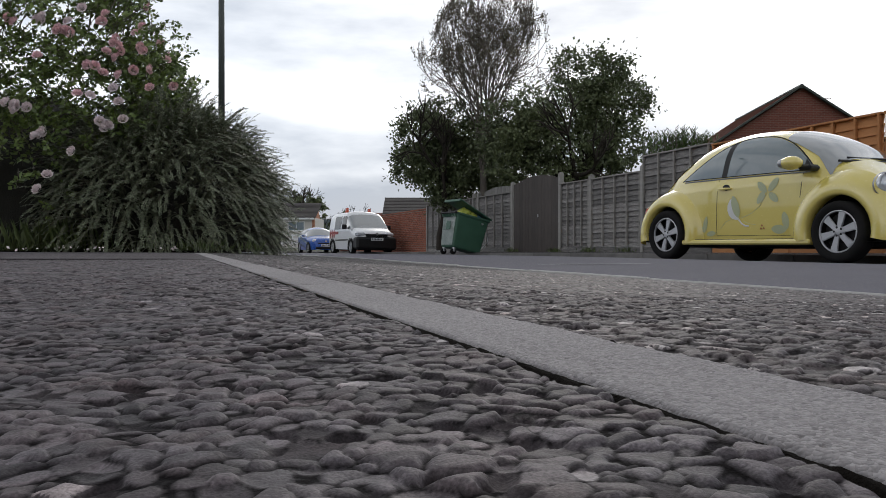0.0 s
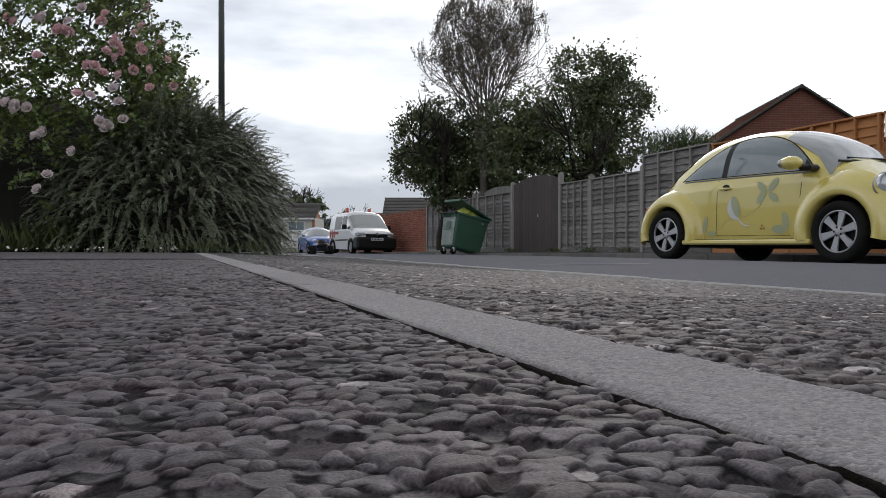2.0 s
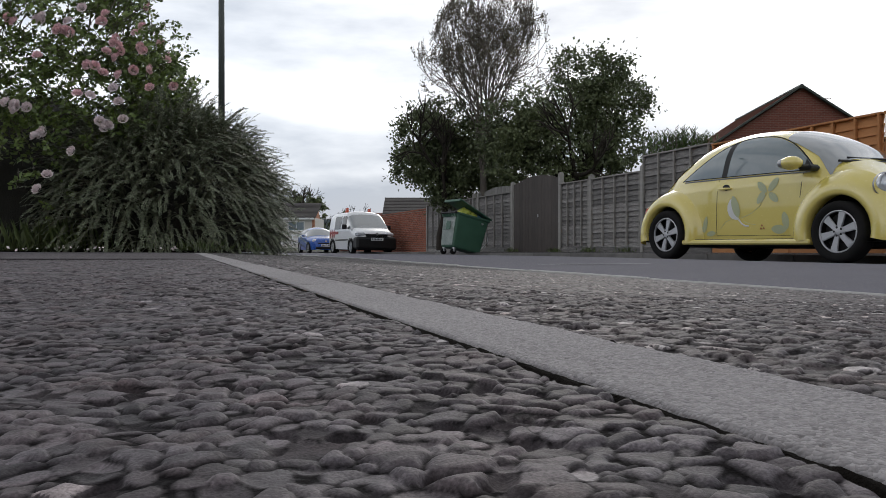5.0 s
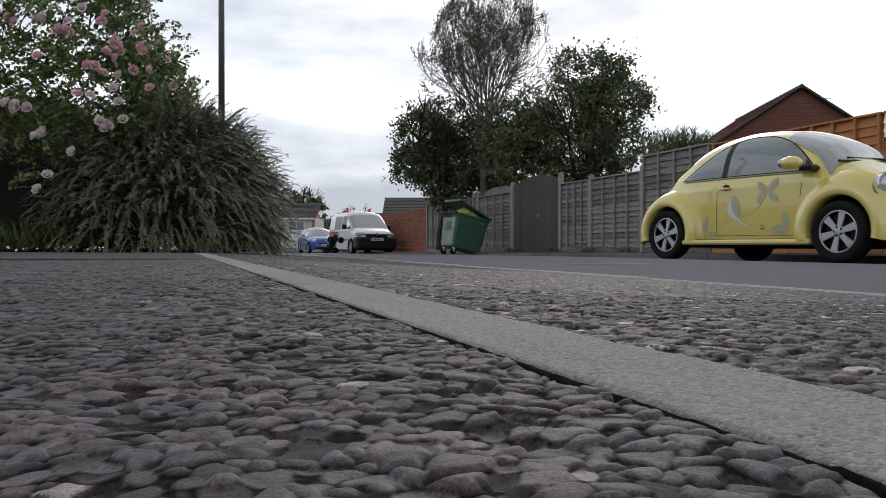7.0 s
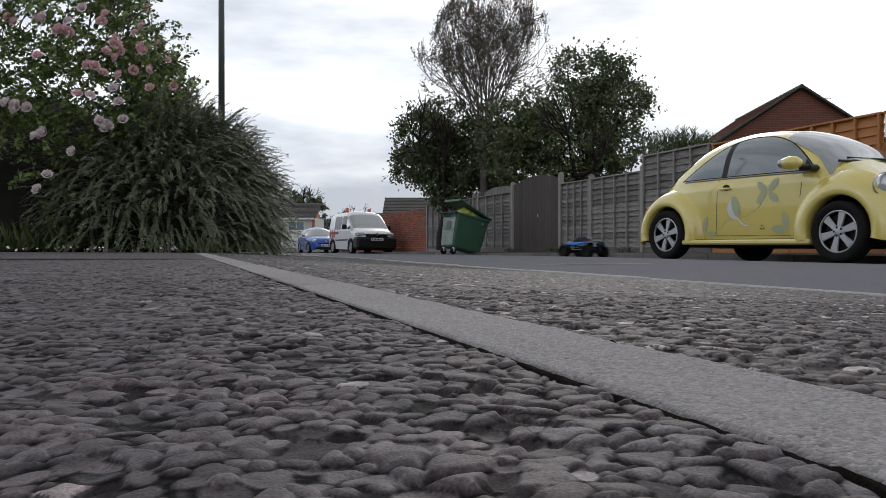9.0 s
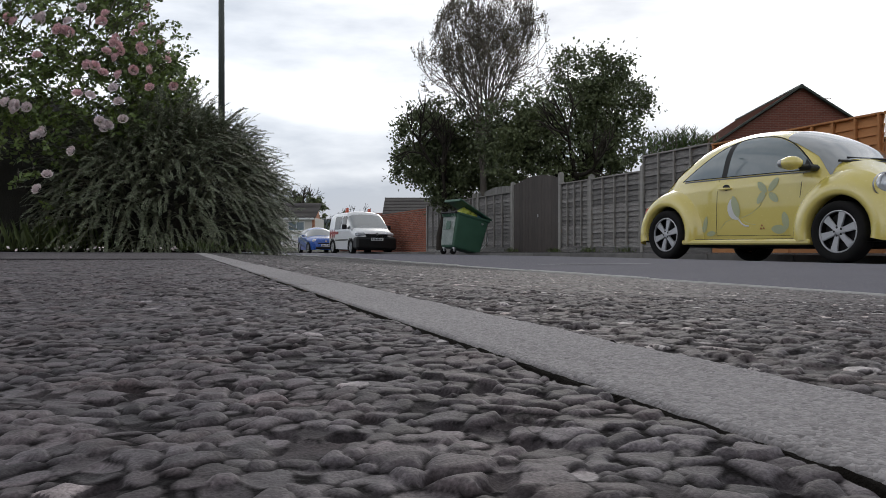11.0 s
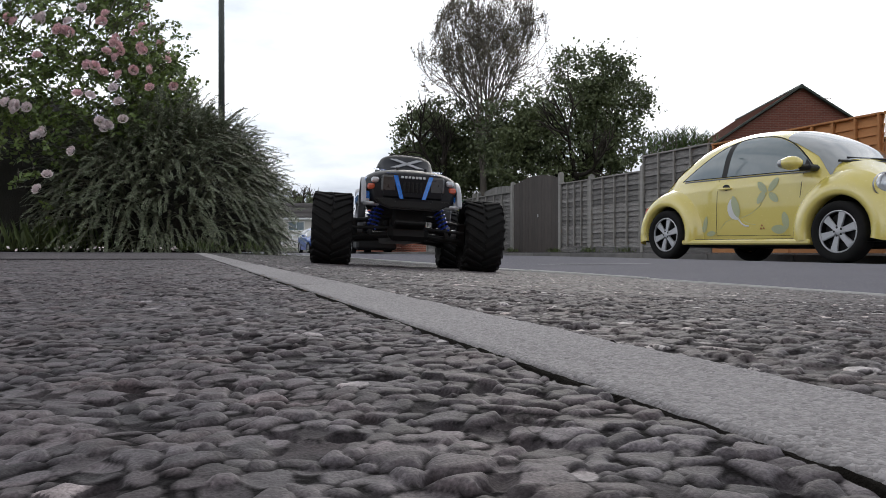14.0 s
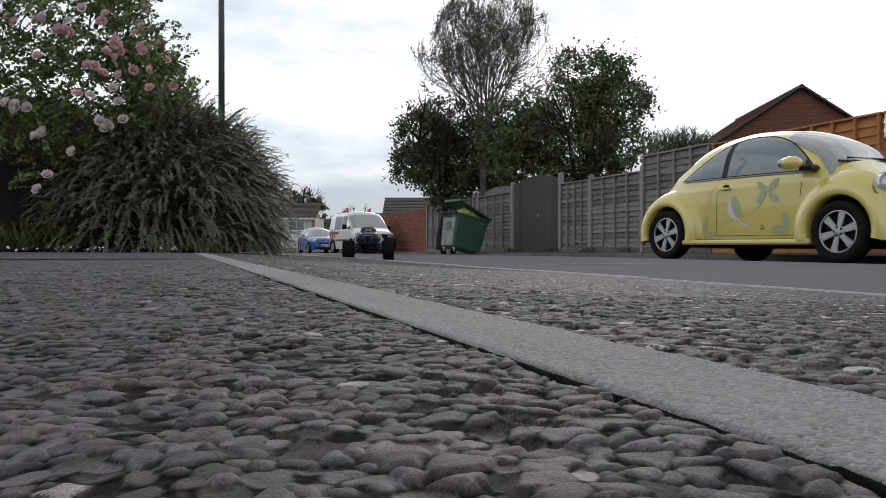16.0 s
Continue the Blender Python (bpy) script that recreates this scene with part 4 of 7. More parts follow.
def fender(parent, x, z, side, y_edge, y_in, arch, reach, a0, a1, material, sink=0.0):
    """A domed wing round a wheel arch, from angle a0 to a1."""
    bm = bmesh.new()
    rows = []
    n, m = 44, 10
    for i in range(n + 1):
        a = radians(a0 + (a1 - a0) * i / n)
        row = []
        for k in range(m + 1):
            t = k / m
            r = arch + (reach - arch) * t
            y = y_edge - 0.012 * (1 - min(1.0, t * 5)) ** 2 - (y_edge - y_in) * (max(0.0, t - 0.18) / 0.82) ** 2.3
            row.append(bm.verts.new((x + r * math.cos(a), side * y, z + r * math.sin(a))))
        lip = bm.verts.new((x + (arch + 0.012) * math.cos(a), side * (y_edge - 0.16), z + (arch + 0.012) * math.sin(a)))
        rows.append([lip] + row)
    for a, b in zip(rows, rows[1:]):
        for j in range(len(a) - 1):
            bm.faces.new((a[j], a[j + 1], b[j + 1], b[j]))
    bmesh.ops.recalc_face_normals(bm, faces=bm.faces)
    return part("wing", bm, material, parent, "rounded wing over the wheel arch", True)


def wheel_well(parent, x, z, side, r, y0, y1):
    bm = lathe([(r, y0), (r, y1), (0.001, y1)], 28, m=Matrix.Translation((x, 0, z)) @ Matrix.Diagonal((1, side, 1, 1)))
    for v in bm.verts:
        v.co.z = max(v.co.z, z - 0.10)
    part("wheel_well", bm, PLASTIC, parent, "dark inside of the wheel arch", True)


def build_yellow_car():
    car = thing("car", pose(YELLOW_AT[0], YELLOW_AT[1], YELLOW_AT[2], YELLOW_AT[4], 0, -90 + YELLOW_AT[3]), "pale yellow rounded car with leaf stickers, parked by the kerb", "car")
    s = Shell(top=[(-0.76, 0.52), (-0.72, 0.68), (-0.60, 0.80), (-0.40, 0.95), (-0.15, 1.13), (0.15, 1.36), (0.5, 1.522), (0.85, 1.582), (1.1, 1.585), (1.4, 1.556), (1.75, 1.483), (2.05, 1.350), (2.3, 1.150), (2.5, 1.03), (2.8, 0.90), (3.05, 0.79), (3.2, 0.68), (3.30, 0.54), (3.33, 0.44)],
              width=[(-0.76, 0.42), (-0.70, 0.52), (-0.5, 0.60), (-0.2, 0.665), (0.1, 0.715), (0.4, 0.755), (1.2, 0.785), (2.0, 0.765), (2.5, 0.725), (2.9, 0.64), (3.12, 0.53), (3.28, 0.38), (3.33, 0.25)],
              belt=[(-0.8, 0.86), (0.0, 0.88), (2.4, 0.93), (3.3, 0.9)], floor=[(-0.76, 0.32), (-0.45, 0.24), (0.5, 0.21), (2.0, 0.20), (3.0, 0.20), (3.33, 0.26)], lean=0.22, crown=5.0)
    part("body", s.body(-0.76, 3.33, ((0, 0.316), (2.51, 0.316)), 0.42, 160), YELLOW, car, "glossy pale yellow bodywork", True)
    for side in (-1, 1):
        fender(car, 0.0, 0.316, side, 0.865, 0.64, 0.366, 0.605, -12, 192, YELLOW)
        fender(car, 2.51, 0.316, side, 0.865, 0.69, 0.378, 0.645, -10, 192, YELLOW)
        for wx in (0.0, 2.51):
            wheel_well(car, wx, 0.316, side, 0.42, 0.80, 0.42)
            road_wheel(car, wx, side * 0.755, 0.316, 0.205, 6, side, 0.70, 0.046)
        # running board: a rounded ledge with a step line above it
        part("running_board", box((0.30, side * 0.80 - 0.05, 0.185), (2.19, side * 0.80 + 0.055, 0.245), 0.018), YELLOW, car, "rounded yellow sill between the wheel arches")
        part("sill_line", box((0.36, side * 0.785 - 0.03, 0.243), (2.12, side * 0.785 + 0.025, 0.252), 0.003), PLASTIC, car, "dark line along the top of the sill")
        # side glass: quarter light and door window under one long arc
        low = lambda x: 1.003 - 0.007 * x
        arc = curve_of([(0.17, 1.0), (0.41, 1.146), (0.60, 1.262), (0.76, 1.35), (0.92, 1.413), (1.06, 1.446), (1.22, 1.456), (1.45, 1.432), (1.63, 1.376), (1.82, 1.279), (2.01, 1.130), (2.13, 1.010), (2.17, 0.985)])
        part("door_window", s.side_patch(0.955, 2.165, low, lambda x: max(low(x) + 0.002, min(arc(x), low(x) + (x - 0.93) * 16)), side, 0.006), SKYGLASS, car, "door window with sky light in its colour", True)
        part("quarter_window", s.side_patch(0.17, 0.87, low, lambda x: max(low(x) + 0.002, arc(x)), side, 0.006), SKYGLASS, car, "rear quarter window with sky light in its colour", True)
        rim = [(0.15, low(0.15) - 0.004)] + [(x / 20, arc(x / 20) + 0.008) for x in range(4, 43)] + [(2.165, low(2.16)), (2.17, low(2.17) - 0.012)]
        part("window_seal", s.seam(rim, side, 0.008), PLASTIC, car, "black rubber window seal")
        part("window_seal", s.seam([(x / 10, low(x / 10) + 0.001) for x in range(2, 22)], side, 0.007), PLASTIC, car, "black rubber window seal")
        part("window_strip", s.seam([(x / 10, low(x / 10) - 0.020) for x in range(2, 22)], side, 0.009), ALLOY, car, "bright strip below the windows")
        part("door_pillar", s.side_patch(0.862, 0.962, low, arc, side, 0.004), PLASTIC, car, "black door pillar", True)
        part("mirror_panel", s.side_patch(2.015, 2.155, low, lambda x: max(low(x) + 0.002, arc(x) - 0.004), side, 0.009, 12, 6), PLASTIC, car, "black corner of the door window", True)
        part("door_seam", s.seam([(0.835, 0.965), (0.82, 0.80), (0.81, 0.634), (0.80, 0.45), (0.793, 0.296), (1.2, 0.292), (1.86, 0.290)], side, 0.0035), PLASTIC, car, "dark door shut line")
        part("door_seam", s.seam([(2.025, 0.962), (2.01, 0.84), (1.99, 0.695)], side, 0.0035), PLASTIC, car, "dark door shut line")
        handle = ball((0.955, side * 0.800, 0.852), 0.105, (1, 0.26, 0.16), 3)
        part("door_handle", handle, YELLOW, car, "body-coloured door handle", True)
        # a flat black oval paints the shade of the handle's recess
        part("handle_recess", s.decal(oval(0.965, 0.868, 0.060, 0.036), side, 0.002), PLASTIC, car, "flat dark patch for the shade in the handle recess")
        mirror = part("mirror", ball((MIRROR[0], side * 0.93, MIRROR[1]), 0.125, (1.0, 0.85, 0.60), 3), YELLOW, car, "yellow rounded door mirror", True)
        part("mirror_glass", ball((MIRROR[0] - 0.075, side * 0.955, MIRROR[1] - 0.004), 0.085, (0.72, 0.9, 0.62), 3), ALLOY, mirror, "bright mirror glass", True)
        part("mirror_foot", box((MIRROR[0] + 0.04, side * 0.80 - 0.09, MIRROR[1] - 0.085), (MIRROR[0] + 0.20, side * 0.80 + 0.09, MIRROR[1] - 0.02), 0.025), PLASTIC, mirror, "black mirror foot")
        light = part("headlight", ball((2.93, side * 0.70, 0.775), 0.12, (0.85, 0.75, 1.0), 3), LAMPGLASS, car, "clear oval headlight", True)
        part("bezel", lathe([(0.112, 0.0), (0.127, 0.012), (0.117, 0.03)], 24, m=pose(2.95, side * 0.735, 0.77, 0, 0, -90 + side * 35)), ALLOY, light, "bright headlight rim", True)
        part("tail_light", ball((-0.60, side * 0.60, 0.62), 0.09, (0.5, 0.6, 1), 2), RED, car, "round red tail light", True)
        # leaf stickers and curling stems
        for cx, cz, a, b, t in ((1.502, 0.838, 0.086, 0.042, 135), (1.655, 0.858, 0.098, 0.042, 48), (1.487, 0.722, 0.084, 0.042, 232), (1.655, 0.718, 0.078, 0.042, -38), (1.715, 0.358, 0.100, 0.050, 178), (1.805, 0.455, 0.098, 0.046, 100), (0.61, 0.436, 0.105, 0.036, 74), (0.70, 0.322, 0.080, 0.032, 8), (0.535, 0.400, 0.070, 0.022, 128)):
            leaf = part("leaf_sticker", s.decal(oval(cx, cz, a, b, t, 18, 0.25), side, 0.005), DECALGREEN, car, "faded sage green leaf sticker")
            c, d = math.cos(radians(t)) * a * 0.8, math.sin(radians(t)) * a * 0.8
            part("leaf_vein", s.seam([(cx - c, cz - d), (cx, cz), (cx + c, cz + d)], side, 0.005), DECALPALE, leaf, "paler middle vein")
        part("leaf_sticker", s.decal(oval(1.115, 0.632, 0.135, 0.056, 108, 18, 0.25), side, 0.0065), DECALGREEN, car, "faded sage green leaf sticker")
        crescent = [(1.075, 0.745), (1.025, 0.712), (0.992, 0.655), (0.988, 0.590), (1.010, 0.535), (1.055, 0.495), (1.110, 0.478), (1.175, 0.480), (1.135, 0.505), (1.085, 0.560), (1.062, 0.620), (1.058, 0.690)]
        part("crescent_sticker", s.decal(crescent, side, 0.006), DECALWHITE, car, "white crescent petal sticker")
        part("stem_sticker", s.seam([(0.86, 0.38), (0.95, 0.46), (1.05, 0.49), (1.2, 0.50), (1.34, 0.545), (1.46, 0.62), (1.52, 0.70), (1.57, 0.775)], side, 0.0032), DECALPALE, car, "thin curling stem sticker")
        part("stem_sticker", s.seam([(1.16, 0.475), (1.2, 0.43), (1.25, 0.405), (1.30, 0.402)], side, 0.010), DECALWHITE, car, "thin curling stem sticker")
        part("stem_sticker", s.seam([(1.22, 0.46), (1.3, 0.43), (1.40, 0.415)], side, 0.003), DECALPALE, car, "thin curling stem sticker")
        for cx, cz in ((1.49, 0.405), (1.515, 0.372), (1.472, 0.370)):
            part("berry_sticker", s.decal(oval(cx, cz, 0.013, 0.012), side, 0.006), BERRY, car, "small orange berry sticker")
    edge = curve_of([(1.60, 0.90), (1.63, 0.80), (1.81, 0.71), (2.03, 0.61), (2.17, 0.52), (2.27, 0.36), (2.33, 0.25)])
    part("windscreen", s.top_patch(1.60, 2.33, edge, 0.006, 30, 14), SKYSCREEN, car, "sloping windscreen reflecting the sky, paled further in its colour", True)
    part("rear_window", s.top_patch(-0.30, 0.20, 0.62, 0.005), SKYGLASS, car, "rear window with sky light in its colour", True)
    part("wiper", rod((2.30, -0.42, 1.125), (2.33, 0.30, 1.15), 0.010), PLASTIC, car, "black wiper arm")
    part("scuttle", rod((2.335, -0.60, 1.075), (2.37, 0.55, 1.125), 0.014), PLASTIC, car, "dark strip at the foot of the windscreen")
    part("front_bumper", box((3.10, -0.62, 0.24), (3.36, 0.62, 0.46), 0.08), YELLOW, car, "yellow front bumper", True)
    part("underbody", box((-0.5, -0.62, 0.17), (3.1, 0.62, 0.26), 0.02), PLASTIC, car, "dark underside")
    return car


MIRROR = (2.01, 1.055)
YELLOW_AT = (6.883, 8.93, -0.146, 7.7, -1.5)


def build_van():
    van = thing("van", pose(*VAN_AT), "white small van with red-orange roof beacons, parked facing along the road", "van")
    s = Shell(top=[(-0.75, 1.05), (-0.72, 1.55), (-0.6, 1.76), (0.0, 1.83), (1.2, 1.85), (1.72, 1.82), (1.9, 1.74), (2.1, 1.60), (2.5, 1.31), (2.75, 1.13), (2.95, 1.06), (3.25, 0.96), (3.42, 0.82), (3.50, 0.62), (3.52, 0.5)],
              width=[(-0.75, 0.80), (-0.6, 0.84), (0.5, 0.855), (2.2, 0.855), (2.9, 0.84), (3.2, 0.80), (3.4, 0.74), (3.52, 0.66)],
              belt=[(-0.8, 1.05), (3.5, 1.02)], floor=[(-0.75, 0.3), (0.4, 0.22), (3.0, 0.22), (3.52, 0.26)], lean=0.13, crown=14.0, share=0.8)
    part("body", s.body(-0.75, 3.52, ((0, 0.32), (2.68, 0.32)), 0.36), VANWHITE, van, "white van bodywork", True)
    for side in (-1, 1):
        for wx in (0.0, 2.68):
            wheel_well(van, wx, 0.32, side, 0.37, 0.87, 0.45)
            road_wheel(van, wx, side * 0.77, 0.32, 0.2, 5, side, 0.66, 0.06)
        part("side_window", s.side_patch(1.35, 2.42, lambda x: 1.06, lambda x: max(1.062, min(1.62, s.top(x) - 0.16)), side, 0.006), VANGLASS, van, "front side window", True)
        part("rear_side_window", s.side_patch(0.25, 1.22, lambda x: 1.06, lambda x: 1.62, side, 0.006), VANGLASS, van, "side window behind the door", True)
        part("side_stripe", s.side_patch(-0.5, 0.9, lambda x: 0.86, lambda x: 0.97, side, 0.005), RED, van, "red stripe along the flank", True)
        for x in (-0.45, -0.15, 0.15):
            part("chevron", s.side_patch(x, x + 0.17, lambda q, x=x: 0.66 + 0.5 * (q - x), lambda q, x=x: 1.02 + 0.5 * (q - x), side, 0.0065, 6, 4), RED, van, "red slanted marking", True)
        part("rubbing_strip", s.side_patch(0.4, 2.3, lambda x: 0.58, lambda x: 0.63, side, 0.012), PLASTIC, van, "dark rubbing strip", True)
        part("mirror", box((2.12, side * 0.98 - 0.1, 1.05), (2.24, side * 0.98 + 0.1, 1.25), 0.04), PLASTIC, van, "black door mirror")
        part("headlight", box((3.16, side * 0.64 - 0.20, 0.755), (3.47, side * 0.62 + 0.15, 0.92), 0.05, None), LAMPGLASS, van, "clear swept headlight")
    part("windscreen", s.top_patch(1.98, 2.76, 0.20, 0.008), SKYSCREEN, van, "broad windscreen with pale sky in its colour", True)
    part("bumper", box((3.0, -0.86, 0.22), (3.56, 0.86, 0.73), 0.08), PLASTIC, van, "dark unpainted front bumper")
    part("grille", box((3.33, -0.46, 0.74), (3.53, 0.46, 0.85), 0.02), PLASTIC, van, "dark grille")
    part("badge", rod((3.51, 0, 0.85), (3.555, 0, 0.85), 0.055, seg=20), ALLOY, van, "round silver badge")
    plate = part("number_plate", box((3.55, -0.26, 0.58), (3.575, 0.26, 0.69), 0.005), WHITE, van, "white plate with dark bars")
    for k in range(7):
        part("plate_bar", box((3.576, -0.22 + k * 0.063, 0.60), (3.580, -0.185 + k * 0.063, 0.67)), PLASTIC, plate)
    for y, x in ((-0.5, 0.95), (0.5, 0.95)):
        b = part("beacon", rod((x, y, 1.80), (x, y, 2.00), 0.085, 0.07, 14), REDAMBER, van, "red-orange roof beacon")
        part("beacon_base", rod((x, y, 1.75), (x, y, 1.80), 0.085, seg=14), PLASTIC, b, "black beacon base")
    part("underbody", box((-0.5, -0.7, 0.18), (3.3, 0.7, 0.3), 0.02), PLASTIC, van, "dark underside")


VAN_AT = (7.5, 34.8, -0.165 - 0.0060 * 24.5, -1, 0, -85)


def build_blue_car():
    car = thing("car", pose(*BLUE_AT), "bright blue hatchback parked behind the white van", "car")
    s = Shell(top=[(-0.7, 0.9), (-0.62, 1.2), (-0.4, 1.36), (0.3, 1.46), (1.1, 1.47), (1.6, 1.38), (2.0, 1.17), (2.3, 1.0), (2.6, 0.94), (3.0, 0.85), (3.2, 0.72), (3.28, 0.5)],
              width=[(-0.7, 0.7), (-0.4, 0.82), (1.0, 0.86), (2.4, 0.84), (2.9, 0.76), (3.15, 0.64), (3.28, 0.5)],
              belt=[(-0.8, 0.92), (3.3, 0.9)], floor=[(-0.7, 0.3), (0.4, 0.2), (2.8, 0.2), (3.28, 0.24)], lean=0.24, crown=4.0, share=0.8)
    part("body", s.body(-0.7, 3.28, ((0, 0.31), (2.5, 0.31)), 0.35), BLUECAR, car, "bright blue bodywork", True)
    for side in (-1, 1):
        for wx in (0.0, 2.5):
            wheel_well(car, wx, 0.31, side, 0.36, 0.84, 0.45)
            road_wheel(car, wx, side * 0.74, 0.31, 0.195, 5, side, 0.64, 0.06)
        part("side_window", s.side_patch(0.1, 1.95, lambda x: 0.95, lambda x: max(0.952, s.top(x) - 0.13), side, 0.006), VANGLASS, car, "side window", True)
        part("headlight", ball((3.05, side * 0.58, 0.70), 0.14, (0.8, 1.0, 0.7), 2), LAMPGLASS, car, "clear headlight", True)
        part("mirror", ball((1.85, side * 0.94, 0.98), 0.1, (0.7, 1, 0.7), 2), BLUECAR, car, "blue door mirror", True)
    part("windscreen", s.top_patch(1.58, 2.28, 0.22, 0.006), SKYSCREEN, car, "reflecting windscreen with pale sky in its colour", True)
    part("grille", box((3.12, -0.42, 0.52), (3.27, 0.42, 0.60), 0.02), PLASTIC, car, "dark grille slot")
    part("lower_grille", box((3.14, -0.55, 0.26), (3.31, 0.55, 0.38), 0.03), PLASTIC, car, "dark lower grille")
    part("badge", rod((3.24, 0, 0.68), (3.28, 0, 0.68), 0.05, seg=16), ALLOY, car, "round silver badge")
    plate = part("number_plate", box((3.28, -0.26, 0.40), (3.30, 0.26, 0.51), 0.004), WHITE, car, "white plate with dark bars")
    for k in range(7):
        part("plate_bar", box((3.301, -0.22 + k * 0.063, 0.42), (3.305, -0.185 + k * 0.063, 0.49)), PLASTIC, plate)


BLUE_AT = (7.6, 45.4, -0.165 - 0.0060 * 35.0, -1, 0, -88)
build_yellow_car()
build_van()
build_blue_car()
# ---- the radio-controlled monster truck; x forward, y left, wheels' foot at z = 0 ----
TYRE_R, TYRE_W, AXLE, TRACK = 0.1015, 0.112, 0.242, 0.214


def truck_wheel(truck, x, y):
    """Fat tyre with slanted lugs on a black six-spoke rim; the keyed part is the rim."""
    side = 1 if y > 0 else -1
    w, r = TYRE_W / 2, TYRE_R
    rim = lathe([(0.040, -w * 0.7), (0.050, -w * 0.75), (0.048, 0.0), (0.050, w * 0.62), (0.056, w * 0.72), (0.058, w * 0.62), (0.053, w * 0.5), (0.030, w * 0.30), (0.001, w * 0.30)], 24, m=Matrix.Diagonal((1, side, 1, 1)))
    wheel = part("wheel", rim, PLASTIC, truck, "fat lugged tyre on a black rim", True)
    tyre = lathe([(0.052, w * 0.60), (0.068, w * 0.93), (0.084, w), (0.093, w * 0.92), (0.097, w * 0.7), (0.0975, 0), (0.097, -w * 0.7), (0.093, -w * 0.92), (0.084, -w), (0.068, -w * 0.93), (0.052, -w * 0.62)], 40)
    n = 22
    for k in range(n):
        for s in (-1, 1):
            a = 2 * math.pi * (k + (0.5 if s > 0 else 0)) / n
            m = Matrix.Rotation(a, 4, "Y") @ Matrix.Translation((0.0975, s * w * 0.47, 0)) @ Matrix.Rotation(s * 0.55, 4, "X")
            box((-0.004, -w * 0.52, -0.0062), (0.0045, w * 0.50, 0.0062), 0.0015, m, tyre)
            m = Matrix.Rotation(a, 4, "Y") @ Matrix.Translation((0.089, s * w * 0.95, 0.008 * s))
            box((-0.010, -0.003, -0.005), (0.006, 0.003, 0.005), 0, m, tyre)
    part("tyre", tyre, RUBBER, wheel, "black tyre with slanted lugs")
    for k in range(6):
        a = 2 * math.pi * k / 6
        s = prism([(0.012, -0.006), (0.050, -0.009), (0.050, 0.009), (0.012, 0.006)], side * w * 0.40, side * w * 0.56)
        for v in s.verts:
            v.co = Matrix.Rotation(a, 4, "Y") @ v.co
        part("spoke", s, PLASTIC, wheel)
    part("wheel_nut", rod((0, side * w * 0.25, 0), (0, side * w * 0.66, 0), 0.011, seg=6), PLASTIC, wheel, "dark wheel nut")
    wheel.matrix_basis = pose(x, y, r)
    return wheel


def truck_flare(truck, x, side, a0, a1, r=0.098):
    """Silver moulding round one wheel arch of the shell."""
    bm = bmesh.new()
    n = 22
    rows = []
    for i in range(n + 1):
        a = radians(a0 + (a1 - a0) * i / n)
        row = []
        for q, y in ((r, 0.132), (r, 0.156), (r + 0.002, 0.1575), (r + 0.008, 0.1575), (r + 0.011, 0.155), (r + 0.0115, 0.142)):
            row.append(bm.verts.new((x + q * 1.10 * math.cos(a), side * y, 0.158 + q * 1.02 * math.sin(a))))
        rows.append(row)
    for a, b in zip(rows, rows[1:]):
        for j in range(len(a) - 1):
            bm.faces.new((a[j], a[j + 1], b[j + 1], b[j]))
    bmesh.ops.recalc_face_normals(bm, faces=bm.faces)
    part("wheel_flare", bm, RCSILVER, truck, "silver-grey wheel arch moulding", True)


